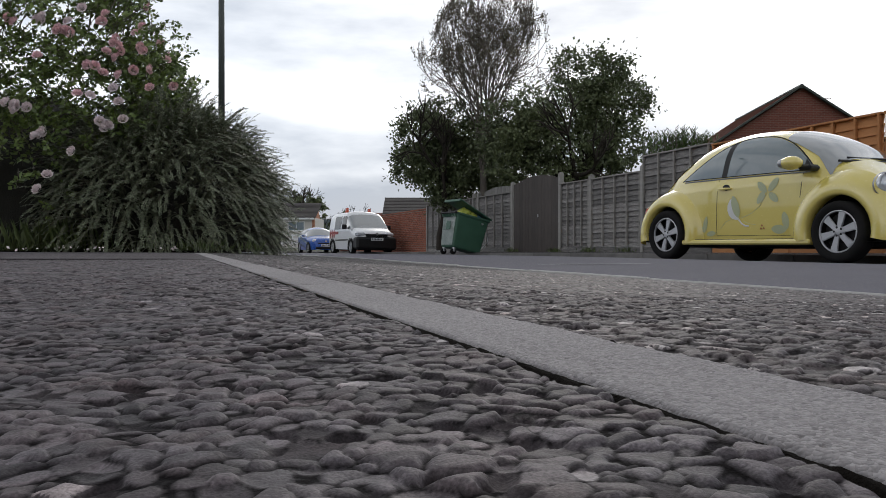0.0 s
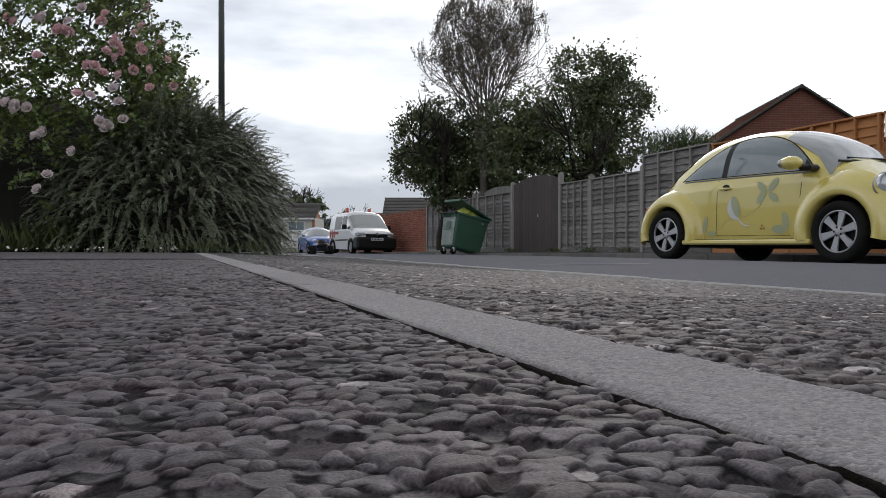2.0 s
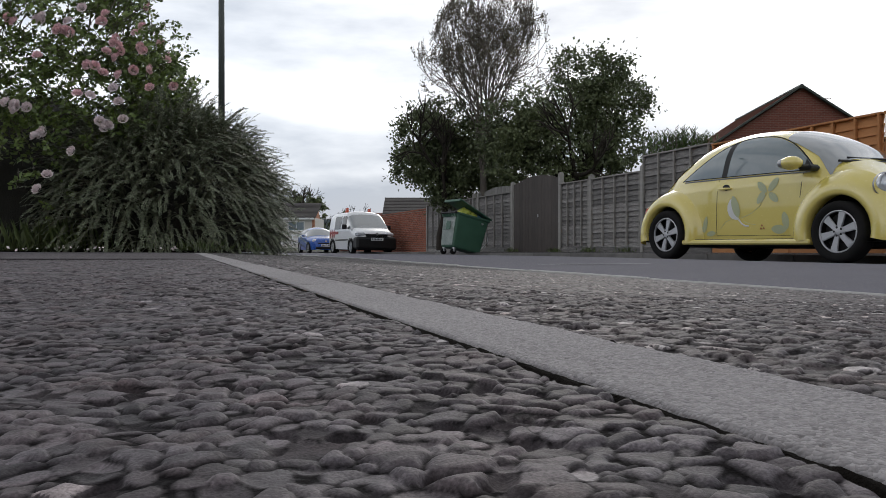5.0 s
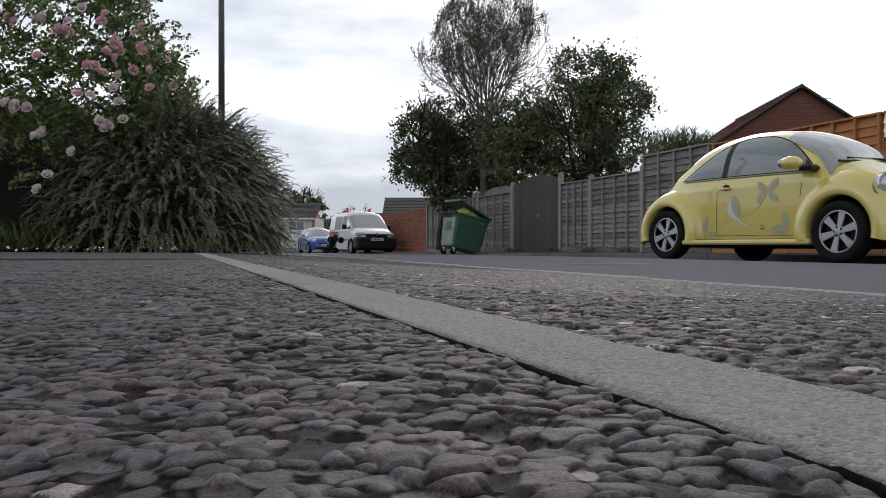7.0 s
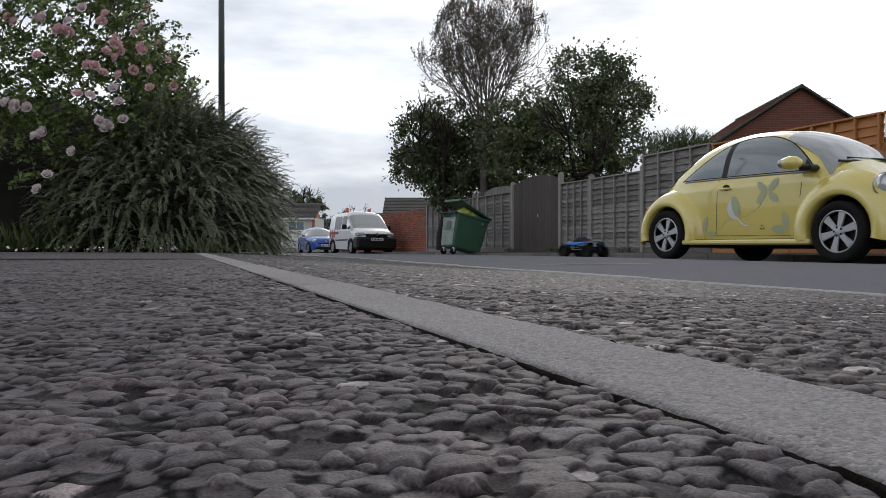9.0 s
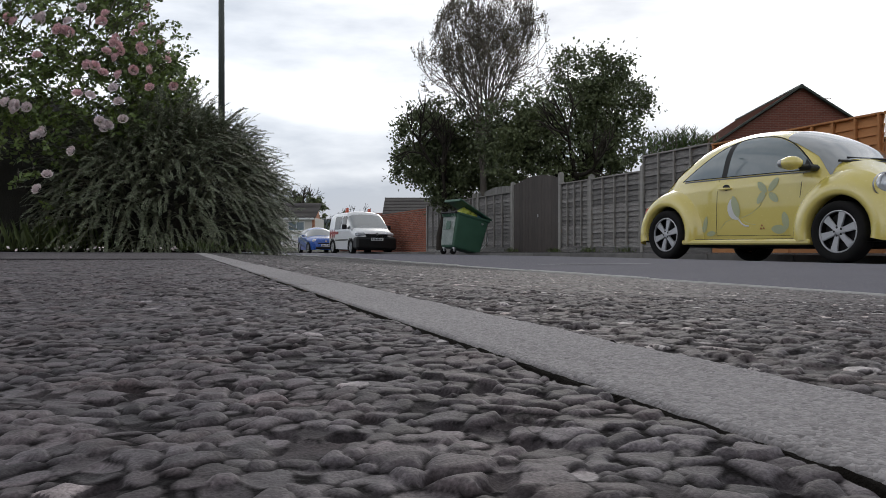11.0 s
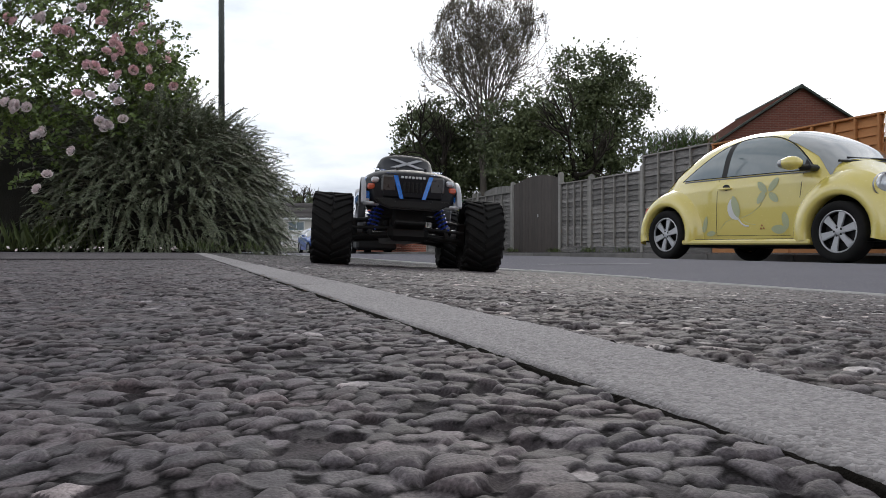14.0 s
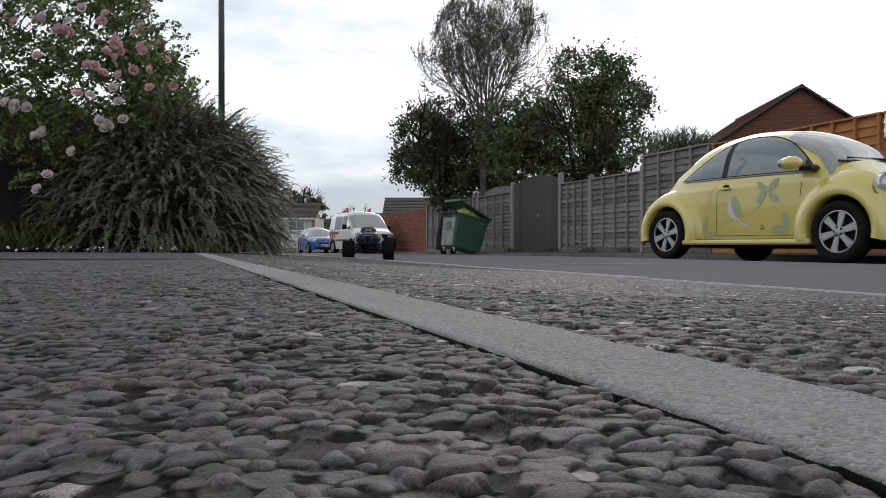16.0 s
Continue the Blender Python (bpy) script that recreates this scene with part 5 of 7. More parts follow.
def build_truck():
    truck = thing("toy_truck", None, "blue and black radio-controlled monster truck with big tyres", "toy truck")
    wheels = [truck_wheel(truck, x, y) for x, y in ((AXLE, TRACK), (AXLE, -TRACK), (-AXLE, TRACK), (-AXLE, -TRACK))]
    s = Shell(top=[(-0.325, 0.235), (-0.315, 0.258), (-0.28, 0.274), (-0.17, 0.272), (-0.12, 0.280), (0.04, 0.296), (0.14, 0.302), (0.26, 0.296), (0.32, 0.284), (0.345, 0.262), (0.355, 0.232)],
              width=[(-0.325, 0.11), (-0.30, 0.145), (-0.2, 0.160), (0.0, 0.150), (0.2, 0.158), (0.30, 0.150), (0.345, 0.128), (0.355, 0.115)],
              belt=[(-0.33, 0.236), (0.36, 0.240)], floor=[(-0.325, 0.205), (-0.26, 0.175), (-0.09, 0.138), (0.09, 0.138), (0.27, 0.172), (0.355, 0.19)], lean=0.12, crown=4.5, tuck=0.012, share=0.90)
    shell = part("shell", s.body(-0.325, 0.355, ((AXLE, 0.156), (-AXLE, 0.156)), 0.102, 130, 0.085), RCBLACK, truck, "glossy black body shell", True)
    cab = Shell(top=[(-0.20, 0.272), (-0.18, 0.288), (-0.135, 0.332), (-0.11, 0.348), (-0.04, 0.358), (0.05, 0.361), (0.08, 0.355), (0.12, 0.326), (0.16, 0.297)],
                width=[(-0.20, 0.106), (-0.12, 0.112), (0.06, 0.110), (0.16, 0.102)], belt=[(-0.20, 0.268), (0.16, 0.272)], floor=[(-0.20, 0.24), (0.16, 0.25)], lean=0.26, crown=14.0, tuck=0.0, share=0.96)
    c = part("cab", cab.body(-0.20, 0.16, (), 0, 40), RCBLACK, truck, "black cab with a low roof", True)
    part("windscreen", cab.top_patch(0.094, 0.156, 0.12, 0.0012), SMOKED, c, "raked dark windscreen", True)
    mark = [bmesh.new() for _ in range(2)]
    for k, sgn in enumerate((1, -1)):
        pts = []
        for u in (-1, 1):
            x, y = 0.124 - u * 0.020, sgn * u * 0.046
            z = cab.top(x) + 0.0035
            pts += [(x, y - 0.011, z), (x, y + 0.011, z)]
        q = [mark[k].verts.new(p) for p in pts]
        mark[k].faces.new((q[0], q[1], q[3], q[2]))
        ext = bmesh.ops.extrude_face_region(mark[k], geom=list(mark[k].faces))
        for v in [g for g in ext["geom"] if isinstance(g, bmesh.types.BMVert)]:
            v.co.z += 0.0015
        part("screen_mark", mark[k], RCSILVER, c, "pale slanted bar on the windscreen")
    part("rear_window", cab.top_patch(-0.176, -0.128, 0.15, 0.0012), SMOKED, c, "dark rear window", True)
    for x in (-0.07, -0.02, 0.03):
        part("roof_rib", box((x, -0.055, 0.344), (x + 0.02, 0.055, 0.3645), 0.003), PLASTIC, c, "raised roof rib")
    for side in (-1, 1):
        part("side_window", cab.side_patch(-0.150, 0.125, lambda x: 0.294, lambda x: max(0.2945, min(0.346, cab.top(x) - 0.009)), side, 0.0012, 20, 5), SMOKED, c, "dark side window", True)
        part("blue_flash", s.side_patch(-0.29, 0.30, lambda x: 0.232 + 0.03 * max(0, x) + 0.02 * math.sin(9 * x), lambda x: 0.258 + 0.022 * max(0, x) + 0.004 * math.sin(9 * x), side, 0.0014, 36, 5), RCBLUE, truck, "blue flash along the flank", True)
        part("sill_moulding", box((-0.128, side * 0.142 - 0.012, 0.131), (0.128, side * 0.142 + 0.013, 0.142), 0.004), RCSILVER, truck, "silver-grey sill moulding")
        truck_flare(truck, AXLE, side, 18, 197)
        truck_flare(truck, -AXLE, side, -17, 138)
        # the arch mouldings run down into the sill
        for sx in (-1, 1):
            leg = bmesh.new()
            box((-0.007, -0.012, 0.0), (0.007, 0.012, 0.062), 0.003, bm=leg)
            for v in leg.verts:
                u = v.co.z / 0.062
                v.co = Vector((sx * (0.122 + 0.018 * u) + v.co.x, side * (0.146 + 0.002 * u) + v.co.y, 0.132 + v.co.z))
            part("flare_leg", leg, RCSILVER, truck, "silver-grey moulding running down to the sill")
        # broken chrome lettering-like zigzag and a thin waistline on the flank
        for zig, rad in ((((-0.075, 0.212), (0.010, 0.226), (-0.030, 0.208), (0.000, 0.197), (0.045, 0.206)), 0.0022), (((0.015, 0.196), (0.055, 0.190), (0.098, 0.208), (0.060, 0.214), (0.092, 0.226), (0.120, 0.234)), 0.0022),
                         (((-0.090, 0.160), (-0.040, 0.172), (0.010, 0.196)), 0.0030), (((-0.105, 0.176), (0.0, 0.1775), (0.110, 0.179)), 0.0011)):
            bm = s.seam(zig, side, rad)
            part("chrome_zigzag", bm, RCSILVER, truck, "chrome zigzag graphic")
        part("waist_blue", s.side_patch(-0.12, 0.13, lambda x: 0.214 + 0.10 * max(0, x - 0.05), lambda x: 0.222 + 0.16 * max(0, x - 0.05), side, 0.0012, 16, 3), RCBLUE, truck, "second blue streak", True)
        # lamps and bright corners of the nose
        part("headlight", box((0.330, side * 0.116 - 0.013, 0.247), (0.351, side * 0.116 + 0.012, 0.263), 0.005), LAMPGLASS, truck, "clear headlight")
        part("side_lamp", box((0.322, side * 0.126 - 0.014, 0.228), (0.352, side * 0.126 + 0.010, 0.244), 0.004), REDAMBER, truck, "amber side lamp")
        part("lamp_surround", box((0.322, side * 0.074 - 0.024, 0.222), (0.3605, side * 0.074 + 0.024, 0.270), 0.006), RCGREY, truck, "smoky grey lamp panel")
        part("corner_trim", box((0.300, side * 0.124 - 0.026, 0.186), (0.352, side * 0.124 + 0.026, 0.195), 0.004), RCWHITE, truck, "white moulding under the lamp")
        stripe = prism([(-0.012, 0.0), (0.000, 0.0), (0.022, 0.055), (0.008, 0.055)], -0.002, 0.002)
        for v in stripe.verts:
            v.co = Vector((0.3635 - 0.55 * max(0, v.co.z - 0.045) + v.co.y, side * (0.040 + v.co.x), 0.206 + v.co.z * 1.15))
        part("nose_stripe", stripe, RCBLUE, truck, "blue stripe down the nose")
        hood = bmesh.new()
        q = []
        for x, y in ((0.335, 0.050), (0.335, 0.075), (0.17, 0.120), (0.17, 0.085)):
            q.append(hood.verts.new((x, side * y, s.top(x) + 0.0025)))
        hood.faces.new(q)
        bmesh.ops.solidify(hood, geom=list(hood.faces), thickness=0.004)
        part("hood_stripe", hood, RCBLUE, truck, "blue stripe along the bonnet")
        part("cheek", box((0.300, side * 0.140 - 0.008, 0.198), (0.338, side * 0.134 + 0.005, 0.224), 0.004), RCBLUE, truck, "blue cheek below the lamp")
        part("tail_lamp", box((-0.330, side * 0.10 - 0.02, 0.232), (-0.318, side * 0.10 + 0.02, 0.252), 0.003), RED, truck, "red tail lamp")
    part("nose", box((0.318, -0.100, 0.200), (0.360, 0.100, 0.274), 0.012), RCBLACK, truck, "black ribbed nose")
    for k in range(5):
        part("nose_rib", box((0.358, -0.030 + k * 0.013, 0.224), (0.3635, -0.024 + k * 0.013, 0.252), 0.001), PLASTIC, truck)
    for k in range(7):
        part("nose_lettering", box((0.3602, -0.038 + k * 0.0112, 0.262), (0.3622, -0.030 + k * 0.0112, 0.2685), 0.0008), RCWHITE, truck, "row of small white bars")
    part("front_bumper", prism([(-0.122, 0.206), (-0.06, 0.206), (-0.052, 0.200), (0.052, 0.200), (0.06, 0.206), (0.122, 0.206), (0.105, 0.188), (0.07, 0.176), (-0.07, 0.176), (-0.105, 0.188)], 0.315, 0.376, None, Matrix.Rotation(-math.pi / 2, 4, "Z"), 0.005), PLASTIC, truck, "black front bumper")
    # everything on the shell so far rides with it on the springs
    for ob in list(truck.children):
        if ob not in wheels and ob not in (shell, c):
            ob.parent = shell
    # the shell tucks in between the wheels
    for ob in [shell, c] + list(shell.children) + list(c.children):
        for v in ob.data.vertices:
            v.co.y *= 0.89
    # chassis and running gear
    part("chassis", box((-0.30, -0.058, 0.075), (0.30, 0.058, 0.122), 0.014), PLASTIC, truck, "black plastic chassis tub")
    part("skid_plate", box((0.245, -0.044, 0.070), (0.345, 0.044, 0.082), 0.004, pose(0.03, 0, -0.03, 0, -14, 0)), PLASTIC, truck, "black skid plate")
    part("skid_plate", box((-0.345, -0.044, 0.070), (-0.245, 0.044, 0.082), 0.004, pose(-0.03, 0, -0.03, 0, 14, 0)), PLASTIC, truck, "black skid plate")
    part("bulkhead", box((0.205, -0.05, 0.10), (0.285, 0.05, 0.195), 0.012), PLASTIC, truck, "front bulkhead")
    part("bulkhead", box((-0.285, -0.05, 0.10), (-0.205, 0.05, 0.195), 0.012), PLASTIC, truck, "rear bulkhead")
    part("motor", rod((-0.12, -0.01, 0.14), (-0.02, -0.01, 0.14), 0.032, seg=16), PLASTIC, truck, "motor in the chassis")
    part("battery_tray", box((-0.14, -0.062, 0.11), (0.15, 0.062, 0.155), 0.01), PLASTIC, truck, "black battery tray")
    for fx in (1, -1):
        part("shock_tower", prism([(-0.085, 0.150), (0.085, 0.150), (0.070, 0.215), (-0.070, 0.215)], fx * 0.268, fx * 0.276, None, Matrix.Rotation(-math.pi / 2, 4, "Z")), PLASTIC, truck, "black shock tower")
        for side in (-1, 1):
            for dx in (-0.028, 0.028):
                part("lower_arm", rod((fx * AXLE + dx, side * 0.045, 0.092), (fx * AXLE + dx * 0.5, side * 0.158, 0.082), 0.0085), PLASTIC, truck, "black lower suspension arm")
                part("upper_arm", rod((fx * AXLE + dx, side * 0.045, 0.145), (fx * AXLE + dx * 0.3, side * 0.158, 0.126), 0.006), PLASTIC, truck, "black upper suspension arm")
            part("hub_carrier", box((fx * AXLE - 0.02, side * 0.157 - 0.014, 0.07), (fx * AXLE + 0.02, side * 0.157 + 0.014, 0.135), 0.006), PLASTIC, truck, "black hub carrier")
            part("drive_shaft", rod((fx * AXLE, side * 0.04, 0.11), (fx * AXLE, side * 0.16, 0.104), 0.007), PLASTIC, truck, "black drive shaft")
            part("tie_rod", rod((fx * AXLE + fx * 0.045, side * 0.03, 0.112), (fx * AXLE + fx * 0.04, side * 0.16, 0.106), 0.0045), PLASTIC, truck, "black tie rod")
            part("hub_pin", rod((fx * AXLE, side * 0.128, 0.104), (fx * AXLE, side * 0.146, 0.104), 0.011, seg=12), STEEL, truck, "bright hub cup")
            a, b = Vector((fx * (AXLE + 0.038), side * 0.112, 0.090)), Vector((fx * (AXLE + 0.030), side * 0.070, 0.205))
            shock = part("shock", rod(a, b, 0.0075, seg=10), PLASTIC, truck, "shock absorber with a blue spring")
            coil = bmesh.new()
            d = (b - a).normalized()
            u = d.orthogonal().normalized()
            v2 = d.cross(u)
            pts = []
            for k in range(57):
                t = k / 56
                ang = 2 * math.pi * 7 * t
                pts.append(a + (b - a) * (0.16 + 0.66 * t) + u * (0.0135 * math.cos(ang)) + v2 * (0.0135 * math.sin(ang)))
            for p, q in zip(pts, pts[1:]):
                rod(p, q, 0.0024, seg=5, bm=coil)
            part("spring", coil, SPRINGBLUE, shock, "blue coil spring")
            part("body_post", rod((fx * 0.285, side * 0.04, 0.19), (fx * 0.285, side * 0.04, 0.282), 0.004), PLASTIC, truck, "black body post")
    return truck, wheels, (shell, c)


TRUCK, TRUCK_WHEELS, TRUCK_BODY = build_truck()
# ---- hedge, rose and trees; their own axes: x across the view, y away ----
TURN = -18.8


def dome_points(rng, k, cx, cy, half, depth, height, power, z0=0.02):
    """k points on a rounded mound with outward normals: (points, normals)."""
    u = rng.uniform(-1, 1, k * 3)
    v = rng.uniform(-1, 1, k * 3)
    q = np.abs(u) ** power + np.abs(v) ** power
    ok = q < 1
    u, v, q = u[ok], v[ok], q[ok]
    h = (1 - q) ** (1 / power)
    side = rng.random(len(u)) < 0.55
    # spread part of the points down the flanks
    ang = rng.uniform(0, 2 * math.pi, len(u))
    hz = rng.uniform(0, 1, len(u))
    rr = (1 - hz ** power) ** (1 / power)
    c, s = np.cos(ang), np.sin(ang)
    norm = (np.abs(c) ** power + np.abs(s) ** power) ** (-1 / power)
    u = np.where(side, rr * norm * c, u)
    v = np.where(side, rr * norm * s, v)
    h = np.where(side, hz, h)
    p = np.stack([cx + half * u, cy + depth * v, z0 + height * h], 1)[:k]
    n = np.stack([np.sign(u) * np.abs(u) ** (power - 1) / half, np.sign(v) * np.abs(v) ** (power - 1) / depth, h ** (power - 1) / height], 1)[:k]
    n /= np.linalg.norm(n, axis=1)[:, None] + 1e-9
    return p, n


def frames_along(d, rng, roll=None):
    """Rotation frames whose first axis follows d, rolled at random."""
    d = d / (np.linalg.norm(d, axis=1)[:, None] + 1e-9)
    r = rng.normal(size=d.shape)
    s = np.cross(d, r)
    s /= np.linalg.norm(s, axis=1)[:, None] + 1e-9
    t = np.cross(d, s)
    return np.stack([d, s, t], 2)


def frames_facing(d, up):
    """Rotation frames along d whose third axis leans to up."""
    d = d / (np.linalg.norm(d, axis=1)[:, None] + 1e-9)
    s = np.cross(up, d)
    s /= np.linalg.norm(s, axis=1)[:, None] + 1e-9
    return np.stack([d, s, np.cross(d, s)], 2)


# A solid mound added inside a bush, coloured near-black as its inner shade.
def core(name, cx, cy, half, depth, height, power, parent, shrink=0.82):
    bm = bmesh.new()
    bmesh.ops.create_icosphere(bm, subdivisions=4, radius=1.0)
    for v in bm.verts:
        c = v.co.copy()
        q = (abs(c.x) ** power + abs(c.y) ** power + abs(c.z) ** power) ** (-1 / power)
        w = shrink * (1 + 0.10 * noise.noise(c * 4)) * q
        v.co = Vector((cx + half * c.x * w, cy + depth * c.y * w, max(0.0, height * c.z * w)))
    ob = part(name, bm, BUSHSHADE, parent, "solid near-black filling that stands in for the shade inside the bush", True)
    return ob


def sprays(rng, p, n, length, droop, leaves, leaf, up=0.0):
    """Arching shoots from p along n with leaves in two rows: (runs, centres, directions)."""
    runs, lc, ld, ln_ = [], [], [], []
    for i in range(len(p)):
        a = Vector(p[i])
        d = (Vector(n[i]) + Vector(rng.normal(0, 0.58, 3)) + Vector((0, 0, up))).normalized()
        ln = length * rng.uniform(0.55, 1.35)
        step = ln / 7
        run = []
        side = d.cross(Vector((0, 0, 1)))
        side = side.normalized() if side.length > 1e-3 else Vector((1, 0, 0))
        side = (side + Vector(rng.normal(0, 0.35, 3))).normalized()
        for k in range(8):
            run.append((a.copy(), 0.0026 * (1 - k / 9)))
            m = leaves // 8
            for j in range(m):
                b = a + d * (step * j / m)
                for sgn in (-1, 1):
                    lc.append(tuple(b))
                    ld.append(tuple(side * sgn + d * 0.55 + Vector(rng.normal(0, 0.18, 3))))
                    ln_.append(tuple(d.cross(side) + Vector(rng.normal(0, 0.35, 3))))
            a = a + d * step
            d = (d + Vector((0, 0, -droop))).normalized()
        runs.append(run)
    return runs, np.array(lc), np.stack([np.array(ld), np.array(ln_)], 1)


def build_hedge():
    rng = np.random.default_rng(11)
    hedge = thing("hedge", pose(0, 0, 0.0, 0, 0, TURN), "dense grey-green cotoneaster hedge with arching sprays", "hedge")
    mounds = ((-2.05, 6.0, 0.74, 1.05, 0.985, 2.3), (-2.15, 7.6, 0.60, 1.2, 0.97, 2.3))
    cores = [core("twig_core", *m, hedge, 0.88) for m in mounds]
    runs, lc, ld = [], [], []
    for (cx, cy, half, depth, height, power), count in zip(mounds, (3900, 450)):
        p, n = dome_points(rng, count, cx, cy, half * 0.93, depth * 0.93, height * 0.93, power)
        keep = (n[:, 1] < 0.35) | (p[:, 2] > 0.6 * height)
        p, n = p[keep], n[keep]
        r, c, d = sprays(rng, p, n, 0.24, 0.16, 40, 0.014, 0.06)
        runs += r
        lc.append(c)
        ld.append(d)
        # upright whips above the top
        p, n = dome_points(rng, 90, cx, cy, half * 0.97, depth * 0.8, height * 0.97, power)
        top = p[:, 2] > 0.5 * height
        r, c, d = sprays(rng, p[top], n[top], 0.19, 0.07, 32, 0.016, 0.25)
        runs += r
        lc.append(c)
        ld.append(d)
    lc, ld = np.concatenate(lc), np.concatenate(ld)
    k = len(lc)
    tw = tube_mesh("twig_mass", runs, BARK, 3)
    tw.parent = hedge
    lf = leaf_mesh("leaves", lc, frames_facing(ld[:, 0], ld[:, 1]), rng.uniform(0.010, 0.017, k), rng.uniform(0.006, 0.010, k), LEAF_COTON)
    lf.parent = hedge
    tagged(lf, "small grey-green leaves in two rows")

    rose = thing("rose_bush", pose(0, 0, 0.0, 0, 0, TURN), "tall rambling rose bush with pink and pale blooms", "rose bush")
    mound = (-3.4, 5.92, 1.60, 1.1, 2.42, 2.3)
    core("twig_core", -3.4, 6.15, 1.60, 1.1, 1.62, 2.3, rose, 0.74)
    p, n = dome_points(rng, 9500, *mound)
    keep = (n[:, 1] < 0.35) & (p[:, 0] > -3.35) & (rng.random(len(p)) < np.where(p[:, 2] > 1.45, 0.33, np.where(p[:, 2] < 0.72, 0.07, 0.80)))
    p, n = p[keep], n[keep]
    runs, lc, ld = [], [], []
    for i in range(len(p)):
        a, out = Vector(p[i]) - Vector(n[i]) * rng.uniform(0.02, 0.34), Vector(n[i])
        d = (out * 0.6 + Vector(rng.normal(0, 0.6, 3)) + Vector((0, 0, 0.3))).normalized()
        run = [(a.copy(), 0.0035)]
        for k in range(4):
            a = a + d * 0.045
            d = (d + Vector((0, 0, -0.10)) + Vector(rng.normal(0, 0.1, 3))).normalized()
            run.append((a.copy(), 0.003 - 0.0005 * k))
            stalk = (out * 0.5 + Vector(rng.normal(0, 0.7, 3))).normalized()
            perp = stalk.orthogonal().normalized()
            for j, (f, sg) in enumerate(((0.35, 1), (0.35, -1), (0.7, 1), (0.7, -1), (1.0, 0))):
                lc.append(tuple(a + stalk * (0.05 * f)))
                ld.append(tuple(stalk * (0.6 if sg else 1.0) + perp * sg))
        runs.append(run)
    tw = tube_mesh("cane_mass", runs, BARK, 3)
    tw.parent = rose
    lc, ld = np.array(lc), np.array(ld)
    k = len(lc)
    fr = frames_along(ld, rng)
    lf = leaf_mesh("leaves", lc, fr, rng.uniform(0.026, 0.046, k), rng.uniform(0.018, 0.030, k), LEAF_ROSE)
    lf.parent = rose
    tagged(lf, "fresh green rose leaflets")
    # long canes that rise past the top
    runs = []
    for i in range(26):
        a = Vector((rng.uniform(-3.6, -2.25), rng.uniform(5.3, 6.1), rng.uniform(1.3, 1.75)))
        d = Vector((rng.uniform(-0.1, 0.5), rng.uniform(-0.3, 0.2), 1)).normalized()
        run = []
        for j in range(9):
            run.append((a.copy(), 0.005 - 0.0004 * j))
            a = a + d * 0.07
            d = (d + Vector((0.07, 0, -0.10))).normalized()
        runs.append(run)
    tube_mesh("cane_mass", runs, BARK, 4).parent = rose

    def bloom_mesh(mat, name):
        q, dd = [], []
        for ring, (m, tilt, rad) in enumerate(((4, -0.25, 0.008), (6, 0.15, 0.011), (8, 0.55, 0.013), (9, 1.0, 0.014))):
            for j in range(m):
                a = 2 * math.pi * (j + 0.5 * ring) / m
                q.append((rad * math.cos(a), rad * math.sin(a), 0.004 * (3 - ring)))
                dd.append((math.sin(tilt) * math.cos(a), math.sin(tilt) * math.sin(a), math.cos(tilt)))
        dd = np.array(dd)
        s = np.cross(dd, np.array([0, 0, 1.0]))
        s /= np.linalg.norm(s, axis=1)[:, None]
        fr = np.stack([dd, s, np.cross(dd, s)], 2)
        ob = leaf_mesh(name, np.array(q), fr, np.full(len(q), 0.028), np.full(len(q), 0.034), mat)
        me = ob.data
        bpy.data.objects.remove(ob)
        return me

    pink, pale = bloom_mesh(PETAL, "rose_bloom"), bloom_mesh(PETALPALE, "rose_bloom")
    # clusters: across, up, number of blooms, pale or pink
    for cx, cz, count, kind in ((-2.68, 0.92, 5, 1), (-2.56, 0.72, 3, 1), (-2.56, 1.24, 1, 0), (-2.16, 0.80, 4, 1), (-2.02, 0.84, 1, 1), (-2.31, 1.0, 1, 0), (-2.23, 0.99, 1, 1), (-2.10, 1.00, 2, 1), (-1.85, 1.04, 1, 0),
                                (-2.02, 1.14, 2, 0), (-2.08, 1.26, 3, 0), (-1.88, 1.28, 2, 0), (-2.34, 0.64, 1, 1), (-2.50, 0.49, 1, 1), (-2.56, 0.40, 1, 1), (-1.84, 1.16, 1, 0), (-1.72, 1.22, 2, 0), (-2.15, 1.45, 3, 0), (-1.86, 1.55, 1, 0),
                                (-2.42, 1.40, 4, 0), (-2.55, 1.46, 3, 1), (-2.05, 1.35, 4, 0), (-2.2, 1.16, 3, 0), (-1.95, 1.42, 2, 0), (-1.78, 1.32, 1, 0), (-2.7, 1.5, 2, 0), (-2.3, 1.52, 2, 1), (-1.70, 1.05, 1, 0)):
        for j in range(count):
            x, z = cx + rng.normal(0, 0.035) * (count > 1), cz + rng.normal(0, 0.030) * (count > 1)
            y = 5.2
            for _ in range(4):
                u, v = abs((x * y / 5.0 + 3.4) / 1.60), z * y / 5.0 / 2.42
                y = 5.92 - 1.1 * max(0.0, 1 - u ** 2.3 - v ** 2.3) ** (1 / 2.3) - 0.10
            ob = new("bloom", pale if kind else pink)
            ob.parent = rose
            ob.matrix_basis = pose(x * y / 5.0, y, 0.042 + (z - 0.042) * y / 5.0, 75 + rng.uniform(-35, 25), rng.uniform(-30, 30), rng.uniform(-40, 40))
            tagged(ob, "full pale pink bloom" if kind else "full deep pink bloom")


